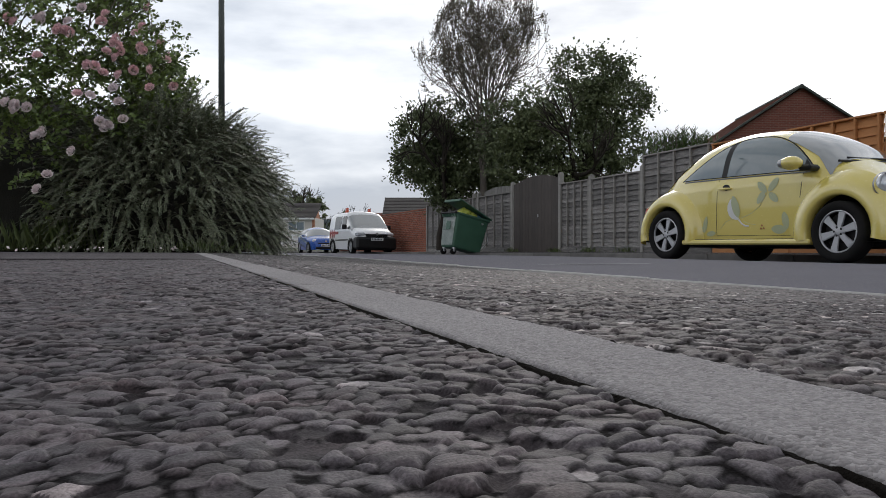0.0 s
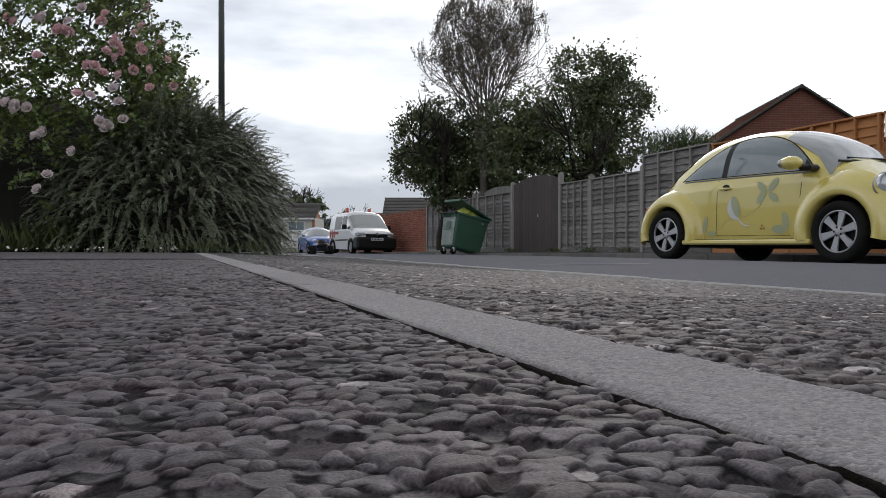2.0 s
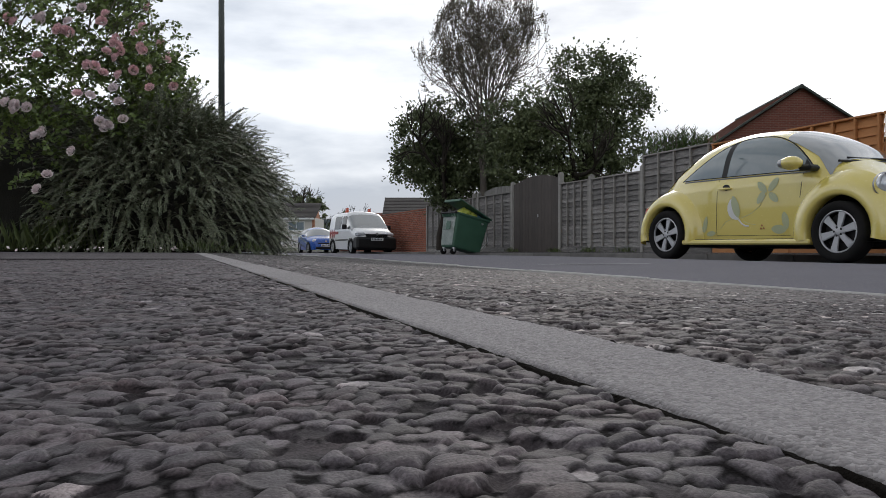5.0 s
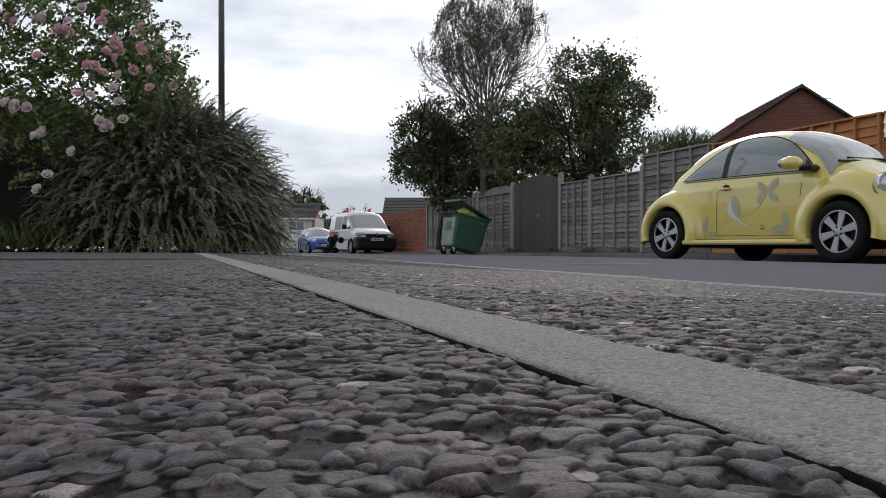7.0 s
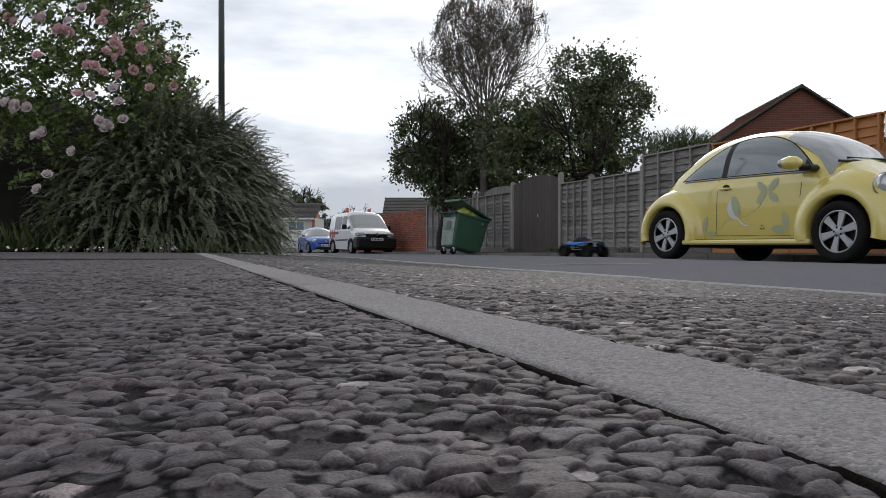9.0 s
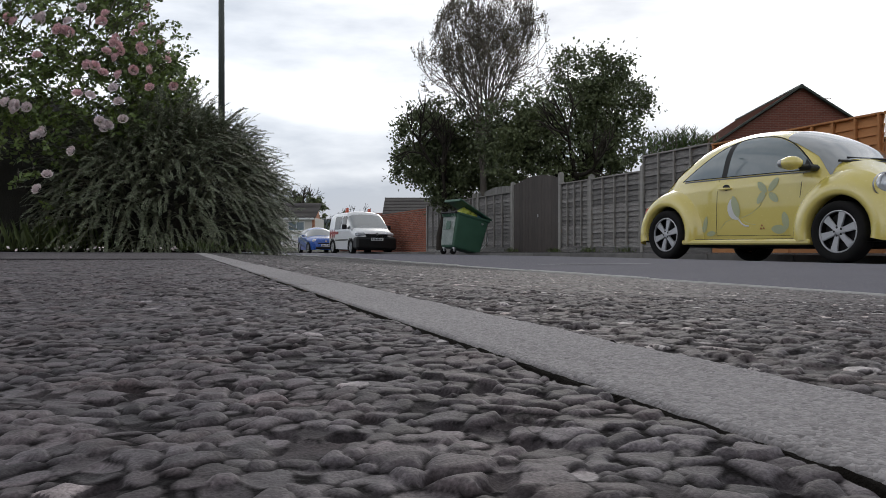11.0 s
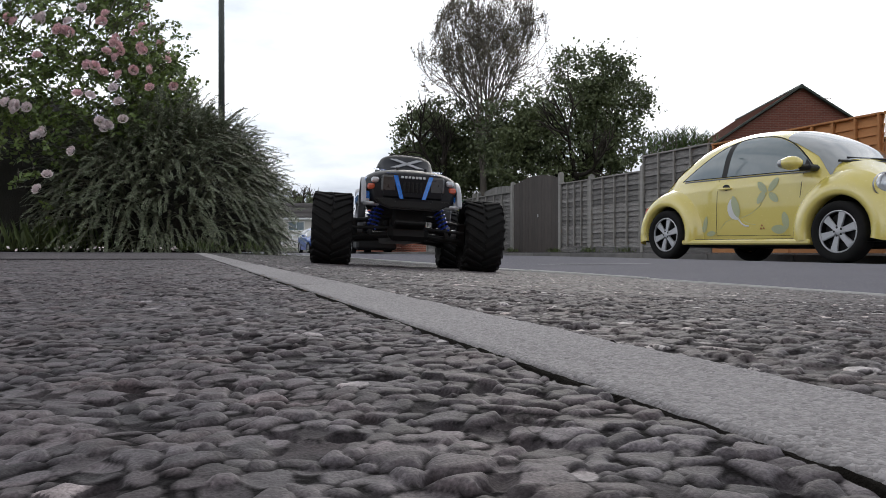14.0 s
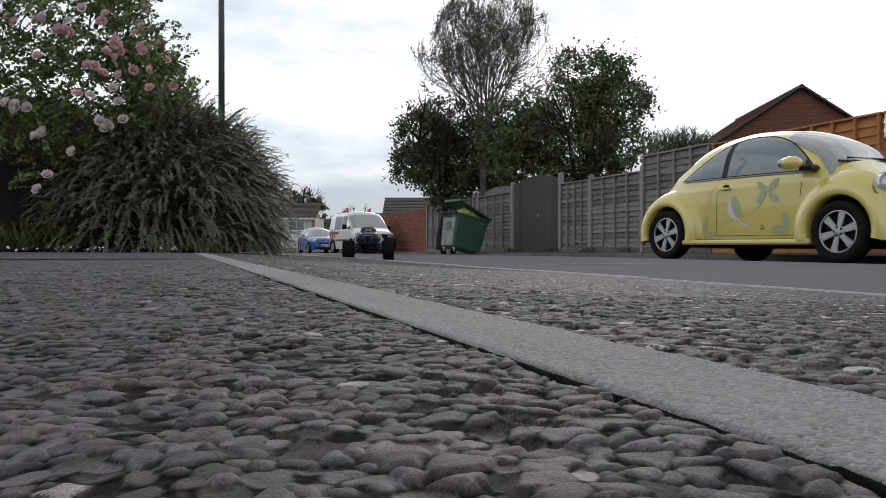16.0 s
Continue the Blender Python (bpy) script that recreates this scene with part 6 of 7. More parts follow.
def build_grass():
    rng = np.random.default_rng(4)
    k = 900
    x = rng.uniform(-3.3, -1.15, k)
    x[:420] = rng.normal(-2.55, 0.18, 420)
    x[420:520] = rng.normal(-1.62, 0.10, 100)
    y = 5.02 + rng.uniform(-0.05, 0.25, k)
    d = np.stack([rng.normal(0, 0.35, k), rng.normal(0, 0.3, k), np.ones(k)], 1)
    ln = rng.uniform(0.05, 0.26, k)
    ln[420:] *= 0.4
    ob = leaf_mesh("grass", np.stack([x, y, np.full(k, 0.01)], 1), frames_along(d, rng), ln, rng.uniform(0.004, 0.007, k), GRASS)
    ob.matrix_basis = pose(0, 0, 0, 0, 0, TURN)
    tagged(ob, "thin grass tufts at the foot of the hedge", "grass", kind="stuff")
    k = 34
    c = np.stack([rng.uniform(-3.2, -1.5, k), rng.uniform(4.55, 5.0, k), np.full(k, 0.028)], 1)
    ob = leaf_mesh("fallen_petals", c, turns(rng, k), rng.uniform(0.012, 0.028, k), rng.uniform(0.010, 0.02, k), PETALPALE)
    ob.matrix_basis = pose(0, 0, 0, 0, 0, TURN)
    tagged(ob, "pale fallen petals scattered along the drive's edge", "petals", kind="stuff")


def branch(rng, a, d, length, radius, depth, runs, tips, bend=0.25, split=3, upward=0.12, shrink=0.68):
    """Grows a limb and its twigs; tips collects points along the outer wood."""
    n = 5
    run = []
    for i in range(n + 1):
        run.append((a.copy(), max(0.0055, radius * (1 - 0.45 * i / n))))
        if depth <= 1:
            tips.append((a.copy(), d.copy()))
        if i < n:
            a = a + d * (length / n)
            d = (d + Vector(rng.normal(0, bend * 0.4, 3)) + Vector((0, 0, upward * 0.3))).normalized()
        if depth > 0 and i >= 2:
            for _ in range(split if i == n else (1 if rng.random() < 0.75 else 0)):
                nd = (d + Vector(rng.normal(0, bend * 2.0, 3))).normalized()
                branch(rng, a.copy(), nd, length * shrink * rng.uniform(0.75, 1.15), radius * 0.52, depth - 1, runs, tips, bend, split, upward, shrink)
    runs.append(run)


def clump_leaves(rng, blobs, count, size, gap=0.62):
    """Leaves gathered in small clumps over the outer part of several blobs (centre, radii)."""
    out, dirs = [], []
    vol = np.array([b[1][0] * b[1][1] * b[1][2] for b in blobs]) ** 0.67
    for (c, r), share in zip(blobs, vol / vol.sum()):
        m = max(8, int(count * share / 44))
        d = rng.normal(size=(m, 3))
        d /= np.linalg.norm(d, axis=1)[:, None]
        rad = rng.uniform(gap, 1.04, m) ** 0.8
        cc = np.array(c) + d * np.array(r) * rad[:, None]
        for q, w in zip(cc, d):
            kk = 44
            spread = rng.uniform(0.08, 0.19)
            shoot = w + np.array([0, 0, 0.7]) + rng.normal(0, 0.3, 3)
            out.append(q + rng.normal(0, spread, (kk, 3)) * np.array([1, 1, 0.7]) + rng.exponential(0.055, (kk, 1)) * shoot)
            dirs.append(w * 0.5 + rng.normal(0, 0.8, (kk, 3)) + np.array([0, 0, -0.25]))
    return np.concatenate(out), np.concatenate(dirs)


def leafy_tree(name, label, at, trunk_h, lean, blobs, count, leaf, seed, material=LEAF_TREE, limb=1.6, radius=0.14):
    rng = np.random.default_rng(seed)
    x, y = at
    tree = thing(name, pose(0.9466 * x + 0.3223 * y, -0.3223 * x + 0.9466 * y, -0.1, 0, 0, TURN), label, "tree")
    runs, tips = [], []
    branch(rng, Vector((0, 0, 0)), Vector((lean, 0, 1)).normalized(), trunk_h, radius, 3, runs, tips, 0.30, 3, 0.1, 0.62)
    for c, r in blobs:
        runs.append([(Vector((0, 0, trunk_h * 0.7)), radius * 0.5), (Vector((c[0] * 0.5, c[1] * 0.5, (trunk_h * 0.7 + c[2]) / 2 + 0.15)), radius * 0.35), (Vector(c), radius * 0.15)])
    w = tube_mesh("trunk", runs, DARKBARK, 5)
    w.parent = tree
    tagged(w, "dark trunk and limbs")
    c, d = clump_leaves(rng, blobs, count, leaf)
    k = len(c)
    lf = leaf_mesh("crown", c, frames_along(d, rng), rng.uniform(0.7, 1.3, k) * leaf, rng.uniform(0.45, 0.75, k) * leaf, material)
    lf.parent = tree
    tagged(lf, "dense dark green leaves")
    return tree


def build_trees():
    leafy_tree("tree", "dense dark green tree behind the fence and the bin", (-0.1, 27.5), 2.6, 0.0,
               [((-0.55, 0, 3.9), (0.9, 0.9, 0.95)), ((0.35, 0.2, 4.3), (0.9, 0.9, 1.0)), ((-0.9, 0, 3.0), (0.75, 0.8, 0.75)), ((0.2, -0.2, 2.9), (1.1, 0.9, 0.9)), ((1.0, 0, 3.3), (0.9, 0.8, 1.1)), ((0.15, 0, 2.2), (0.6, 0.6, 0.5)), ((0.5, 0, 2.05), (0.9, 0.6, 0.7)), ((1.9, 0, 3.2), (1.0, 0.8, 1.2)), ((1.5, 0, 2.1), (1.0, 0.7, 0.7))], 27000, 0.120, 3)
    leafy_tree("tree", "broad leafy tree with an uneven crown behind the fence", (4.4, 24.0), 2.4, 0.02,
               [((0.35, 0, 5.2), (0.8, 0.8, 0.75)), ((0.75, 0, 4.3), (1.0, 0.9, 0.9)), ((-0.6, 0.2, 5.5), (0.28, 0.4, 0.55)), ((-0.4, 0, 4.2), (0.9, 0.9, 0.75)), ((0.9, 0, 3.2), (0.8, 0.9, 0.75)), ((-0.3, 0, 3.1), (1.2, 0.9, 0.9)), ((-1.5, 0, 3.3), (1.0, 0.8, 0.95)), ((-2.2, 0.2, 2.8), (0.8, 0.8, 0.8)), ((-0.9, 0, 2.3), (1.0, 0.8, 0.5)), ((0.3, 0, 2.4), (0.6, 0.7, 0.45)), ((-2.5, 0, 3.5), (0.9, 0.8, 0.95)), ((-1.7, 0, 4.15), (0.7, 0.7, 0.6)), ((1.3, 0, 4.6), (0.45, 0.5, 0.5)), ((0.85, 0, 5.45), (0.35, 0.4, 0.4))], 29000, 0.120, 8, LEAF_TREE)
    # the tall half-bare tree: many fine rising twigs with few dry leaves
    rng = np.random.default_rng(21)
    x, y = 1.35, 26.5
    tree = thing("tree", pose(0.9466 * x + 0.3223 * y, -0.3223 * x + 0.9466 * y, -0.1, 0, 0, TURN), "tall half-bare tree with fine twigs and sparse leaves", "tree")
    runs, tips = [], []
    runs.append([(Vector((0, 0, 0)), 0.16), (Vector((0.03, 0, 1.5)), 0.14), (Vector((0.0, 0, 3.0)), 0.12)])
    for i in range(10):
        a = 2 * math.pi * i / 10 + rng.uniform(-0.3, 0.3)
        out = rng.uniform(0.05, 0.24)
        branch(rng, Vector((0, 0, rng.uniform(2.2, 3.4))), Vector((out * math.cos(a), out * math.sin(a), 1)).normalized(), rng.uniform(2.3, 3.0), 0.046, 4, runs, tips, 0.15, 2, 0.05, 0.58)
    for i in range(13):
        a = 2 * math.pi * i / 13 + rng.uniform(-0.3, 0.3)
        out = rng.uniform(0.55, 1.0)
        branch(rng, Vector((0, 0, rng.uniform(3.0, 5.2))), Vector((out * math.cos(a), out * math.sin(a), 0.8)).normalized(), rng.uniform(1.5, 2.1), 0.036, 3, runs, tips, 0.2, 2, 0.10, 0.6)
    reach = curve_of([(0.0, 0.7), (3.0, 1.7), (4.5, 2.9), (5.6, 3.5), (6.4, 3.1), (7.4, 2.2), (8.4, 1.5), (10.0, 0.6)])

    def drawn_in(p):
        """The crown is broadest at half its height and narrows towards its top."""
        w = reach(p.z)
        return Vector((w * math.tanh(1.2 * p.x / w) + 0.05 * max(0.0, p.z - 3.0), w * math.tanh(1.2 * p.y / w), p.z))
    runs = [[(drawn_in(p), r) for p, r in run] for run in runs]
    tips = [(drawn_in(p), d) for p, d in tips]
    w = tube_mesh("trunk", runs, BARK, 3)
    w.parent = tree
    tagged(w, "grey-brown trunk and many fine twigs")
    tips = [t for t in tips if t[0].z > 3.2]
    c = np.array([tuple(t[0]) for t in tips])
    d = np.array([tuple(t[1]) for t in tips])
    odds = np.clip(1.2 - (c[:, 2] - 5.2) / 3.6, 0.12, 1.0)
    pick = rng.choice(len(c), 7500, p=odds / odds.sum())
    c, d = c[pick] + rng.normal(0, 0.05, (len(pick), 3)), d[pick] + rng.normal(0, 0.8, (len(pick), 3)) + np.array([0, 0, -0.5])
    c2, d2 = clump_leaves(rng, [((0.1, 0, 4.4), (1.7, 1.2, 1.2)), ((0.25, 0, 5.4), (1.8, 1.2, 1.0)), ((0.4, 0, 6.5), (1.3, 1.0, 1.0)), ((0.5, 0, 7.6), (0.8, 0.8, 0.9))], 3600, 0.1, 0.25)
    c, d = np.concatenate([c, c2]), np.concatenate([d, d2])
    lf = leaf_mesh("crown", c, frames_along(d, rng), rng.uniform(0.06, 0.12, len(c)), rng.uniform(0.025, 0.05, len(c)), LEAF_DRY)
    lf.parent = tree
    tagged(lf, "sparse dry brownish leaves")
    # spiky evergreen shrub looking over the tall panel
    x, y = 5.45, 18.2
    rng = np.random.default_rng(31)
    shrub = thing("shrub", pose(0.9466 * x + 0.3223 * y, -0.3223 * x + 0.9466 * y, -0.1, 0, 0, TURN), "upright spiky evergreen shrub behind the fence", "shrub")
    runs, lc, ld = [], [], []
    for i in range(150):
        px, py = rng.uniform(-0.78, 0.78), rng.uniform(-0.4, 0.4)
        top = 2.78 - 0.22 * abs(px) + rng.uniform(-0.22, 0.10)
        a, b = Vector((px * 0.6, py, 1.2)), Vector((px + rng.normal(0, 0.05), py, top))
        runs.append([(Vector((px * 0.2, py * 0.3, 0.0)), 0.02), (a, 0.012), (b, 0.004)])
        for j in range(46):
            t = j / 46
            lc.append(tuple(a.lerp(b, t)))
            ang = rng.uniform(0, 6.28)
            ld.append((math.cos(ang) * 0.7, math.sin(ang) * 0.7, 0.9))
    tube_mesh("stems", runs, BARK, 4).parent = shrub
    lc, ld = np.array(lc), np.array(ld)
    k = len(lc)
    lf = leaf_mesh("needles", lc, frames_along(ld, rng), rng.uniform(0.08, 0.15, k), rng.uniform(0.016, 0.028, k), LEAF_BRIGHT)
    lf.parent = shrub
    # far trees along the skyline
    for i, (px, z, w, h) in enumerate(((535, 80, 2.0, 6.0), (553, 95, 1.6, 6.6), (630, 110, 2.6, 5.6), (515, 88, 2.0, 6.2), (573, 150, 3.5, 5.6), (600, 170, 3.0, 5.4))):
        xx = (px - 784) / 1401 * z
        leafy_tree("tree", "small far tree on the skyline beyond the houses", (xx, z), h * 0.5, 0.0,
                   [((0, 0, h * 0.75), (w * 0.8, w * 0.8, h * 0.25)), ((-w * 0.5, 0, h * 0.6), (w * 0.6, w * 0.6, h * 0.22)), ((w * 0.5, 0, h * 0.6), (w * 0.6, w * 0.6, h * 0.22))], 900, 0.34, 50 + i, LEAF_TREE, radius=0.2)


build_hedge()
build_grass()
build_trees()
# ---- bin, wall, lamp post and houses ----
def across(x, z):
    """Plan place of a point x to the side of and z ahead of the camera."""
    return 0.9466 * x + 0.3223 * z, -0.3223 * x + 0.9466 * z


def build_bin():
    bx, by = across(0.462, 22.3)
    bin_ = thing("wheeled_bin", pose(bx, by, BIN_Z, 0, BIN_TILT, TURN + BIN_TURN), "large green wheeled bin, lid propped open, tilted on the kerb", "bin")
    w, d, h = 1.09, 0.80, 1.10

    def ring_at(z, g, r=0.075):
        out = []
        for cx, cy, a0 in ((-1, -1, 180), (1, -1, 270), (1, 1, 0), (-1, 1, 90)):
            for k in range(4):
                a = radians(a0 + 30 * k)
                out.append(((cx * (w / 2 - r) + r * math.cos(a)) * g, (cy * (d / 2 - r) + r * math.sin(a)) * g, z))
        return out

    body = bmesh.new()
    rings = [[body.verts.new(p) for p in ring_at(z, g)] for z, g in ((0.13, 0.80), (0.17, 0.855), (0.45, 0.90), (0.80, 0.955), (h - 0.07, 0.985), (h - 0.065, 1.02), (h, 1.02), (h, 0.95), (0.35, 0.84))]
    for a, b in zip(rings, rings[1:]):
        for i in range(16):
            body.faces.new((a[i], a[(i + 1) % 16], b[(i + 1) % 16], b[i]))
    body.faces.new(rings[0])
    body.faces.new(rings[-1])
    bmesh.ops.recalc_face_normals(body, faces=body.faces)
    part("tub", body, BINGREEN, bin_, "dark green plastic tub")
    # the end with its notice, its sky glare put into a paler colour
    end = bmesh.new()
    rows = []
    for z, g in ((0.19, 0.858), (0.45, 0.90), (0.80, 0.955), (h - 0.075, 0.984)):
        x = -w / 2 * g - 0.006
        rows.append([end.verts.new((x, y * (d / 2 - 0.05) * g, z)) for y in (-1.0, -0.5, 0.0, 0.5, 1.0)])
    for a, b in zip(rows, rows[1:]):
        for i in range(4):
            end.faces.new((a[i], a[i + 1], b[i + 1], b[i]))
    bmesh.ops.solidify(end, geom=list(end.faces), thickness=0.005)
    bmesh.ops.recalc_face_normals(end, faces=end.faces)
    part("end_panel", end, BINGLARE, bin_, "end face with its sky glare painted pale")
    part("notice", box((-0.006, -0.13, 0.0), (0.0, 0.11, 0.23), 0.002, pose(-w / 2 * 0.935 - 0.009, 0.0, 0.62, 0, -5.5, 0)), BINGREEN, bin_, "faded square notice")
    for k in range(9):
        y = -d / 2 + 0.06 + k * (d - 0.12) / 8
        part("rim_rib", box((-w / 2 - 0.05, y - 0.011, h - 0.13), (-w / 2 + 0.01, y + 0.011, h - 0.02), 0.004), BINGREEN, bin_)
    part("rim_bar", box((-w / 2 - 0.075, -d / 2 - 0.01, h - 0.045), (-w / 2 + 0.02, d / 2 + 0.01, h + 0.012), 0.015), PLASTIC, bin_, "dark lifting rim")
    for y in (-1, 1):
        part("side_rim", box((-w / 2, y * (d / 2) - 0.025, h - 0.055), (w / 2, y * (d / 2) + 0.025, h + 0.008), 0.012), BINGREEN, bin_, "thick moulded rim")
    # the lid, hinged at the low end and held up by the bags
    lid = bmesh.new()
    box((-1.16, -d / 2 - 0.03, 0.0), (0.03, d / 2 + 0.03, 0.035), 0.012, bm=lid)
    box((-1.17, -d / 2 - 0.035, -0.05), (-1.13, d / 2 + 0.035, 0.03), 0.01, bm=lid)
    for k in range(4):
        box((-1.08, -0.30 + 0.19 * k, 0.03), (-0.06, -0.26 + 0.19 * k, 0.052), 0.008, bm=lid)
    for v in lid.verts:
        v.co = pose(w / 2 + 0.02, 0.0, h + 0.01, 0, 17, 0) @ v.co
    part("lid", lid, BINGREEN, bin_, "green lid propped open on the rubbish")
    for x, y, z, r, mat, lab in ((-0.16, -0.10, h + 0.04, 0.20, BAGGREEN, "lime green rubbish bag"), (0.06, -0.14, h - 0.02, 0.19, BAGGREEN, "lime green rubbish bag"), (0.24, -0.16, h - 0.06, 0.17, BAGBLUE, "blue rubbish bag"), (-0.12, 0.18, h - 0.02, 0.18, BAGGREEN, "lime green rubbish bag")):
        bm = ball((x, y, z), r, (1.05, 1, 0.85), 3)
        for v in bm.verts:
            v.co += v.normal * 0.06 * noise.noise(v.co * 11)
        part("rubbish_bag", bm, mat, bin_, lab)
    for y in (-0.27, 0.27):
        part("trunnion", rod((0.3, y * 1.45, h - 0.16), (0.3, y * 1.68, h - 0.16), 0.028), STEEL, bin_, "steel lifting pin")
        c = part("castor", rod((-0.38, y - 0.03, 0.02), (-0.38, y + 0.03, 0.02), 0.085, seg=20), RUBBER, bin_, "black rubber castor")
        part("fork", box((-0.41, y - 0.05, 0.02), (-0.35, y + 0.05, 0.16), 0.008), STEEL, c, "steel castor fork")
    a = [(w / 2 + 0.0, -0.30, 0.80), (w / 2 + 0.10, -0.32, 0.52), (w / 2 - 0.09, -0.34, 0.25)]
    for p, q in zip(a, a[1:]):
        part("handle_bar", rod(p, q, 0.016), STEEL, bin_, "bent galvanised bar")


BIN_Z, BIN_TILT, BIN_TURN = -0.20, 12.3, 29.7
build_bin()


def build_brick_wall():
    y0, y1, h, base = Y[757] + 0.07, 46.0, 1.67, -0.23
    wall = thing("wall_brick", pose(FENCE_X, y0, base), "low red brick garden wall with flush mortar", "wall", kind="structure")
    part("mortar_core", box((0.012, 0, -0.1), (0.20, y1 - y0, h)), MORTAR, wall, "pale mortar")
    verts, faces = [], []
    quad = np.array([(0, 3, 2, 1), (4, 5, 6, 7), (0, 1, 5, 4), (1, 2, 6, 5), (2, 3, 7, 6), (3, 0, 4, 7)])
    k = 0
    for row in range(int(h / 0.075)):
        for col in range(int((y1 - y0) / 0.225) - 1):
            b = col * 0.225 + (0.1125 if row % 2 else 0.0)
            x = random.uniform(-0.003, 0.003)
            lo, hi = (x, b + 0.005, row * 0.075 + 0.005), (0.1, b + 0.22, row * 0.075 + 0.07)
            verts += [(lo[0], lo[1], lo[2]), (hi[0], lo[1], lo[2]), (hi[0], hi[1], lo[2]), (lo[0], hi[1], lo[2]), (lo[0], lo[1], hi[2]), (hi[0], lo[1], hi[2]), (hi[0], hi[1], hi[2]), (lo[0], hi[1], hi[2])]
            faces.append(quad + 8 * k)
            k += 1
    ob = joined("bricks", np.array(verts), np.concatenate(faces), BRICK)
    ob.parent = wall
    tagged(ob, "red bricks laid in stretcher bond", kind="stuff")
    cop = finish(box((-0.03, 0, 0), (0.23, 0.22, 0.06), 0.006), "coping_brick", BRICK)
    for i in range(int((y1 - y0) / 0.225)):
        c = new("coping_brick", cop)
        c.parent = wall
        c.matrix_basis = pose(0, i * 0.225, h)


def brick_face(name, c1, c2):
    """Far brickwork, too distant to pick its bricks apart."""
    m, N, L, b = shader(name, 0.9)
    co = N.new("ShaderNodeTexCoord")
    mp = N.new("ShaderNodeMapping")
    mp.inputs["Rotation"].default_value = (radians(90), 0, 0)
    br = N.new("ShaderNodeTexBrick")
    br.inputs["Color1"].default_value, br.inputs["Color2"].default_value, br.inputs["Mortar"].default_value = (*c1, 1), (*c2, 1), (0.20, 0.13, 0.10, 1)
    br.inputs["Scale"].default_value, br.inputs["Brick Width"].default_value, br.inputs["Row Height"].default_value, br.inputs["Mortar Size"].default_value = 1.0, 0.225, 0.075, 0.009
    L.new(co.outputs["Object"], mp.inputs["Vector"])
    L.new(mp.outputs[0], br.inputs["Vector"])
    L.new(br.outputs["Color"], b.inputs["Base Color"])
    return m


FARBRICK = brick_face("far_red_brick", (0.15, 0.042, 0.03), (0.20, 0.060, 0.040))
ORANGEBRICK = brick_face("far_orange_brick", (0.40, 0.16, 0.08), (0.48, 0.20, 0.10))


def tiled_slope(parent, name, corners, rows, material, label):
    """A pitched roof slope in lapped courses; corners: eaves start, eaves end, ridge end, ridge start."""
    a, b, c, d = [Vector(p) for p in corners]
    up = ((d - a) + (c - b)) / 2
    nrm = (b - a).cross(d - a).normalized()
    if nrm.z < 0:
        nrm = -nrm
    roof = part(name, prism([(0, 0), (0.01, 0), (0.01, 0.01)], 0, 0.01), material, parent, label)
    bm = bmesh.new()
    steps = [(0.0, -0.05)]
    for i in range(rows):
        steps += [(i / rows, 0.07), ((i + 1) / rows, 0.035)]
    steps += [(1.0, -0.05), (0.0, -0.05)]
    edge = [(bm.verts.new(a.lerp(d, t) + nrm * h), bm.verts.new(b.lerp(c, t) + nrm * h)) for t, h in steps[:-1]]
    edge.append(edge[0])
    for p, q in zip(edge, edge[1:]):
        bm.faces.new((p[0], p[1], q[1], q[0]))
    old = roof.data
    roof.data = finish(bm, name, material)
    bpy.data.meshes.remove(old)
    return roof


def house_window(parent, x, y, z, w, h):
    win = part("window", box((x - w / 2, y - 0.03, z), (x + w / 2, y + 0.05, z + h), 0.01), WHITE, parent, "white framed window")
    for k in range(2):
        x0 = x - w / 2 + 0.06 + k * (w / 2 - 0.03)
        part("pane", box((x0, y - 0.036, z + 0.07), (x0 + w / 2 - 0.09, y - 0.026, z + h - 0.07)), SKYGLASS, win, "dark pane")
    part("sill", box((x - w / 2 - 0.08, y - 0.10, z - 0.07), (x + w / 2 + 0.08, y + 0.02, z - 0.002), 0.01), WHITE, win, "white sill")


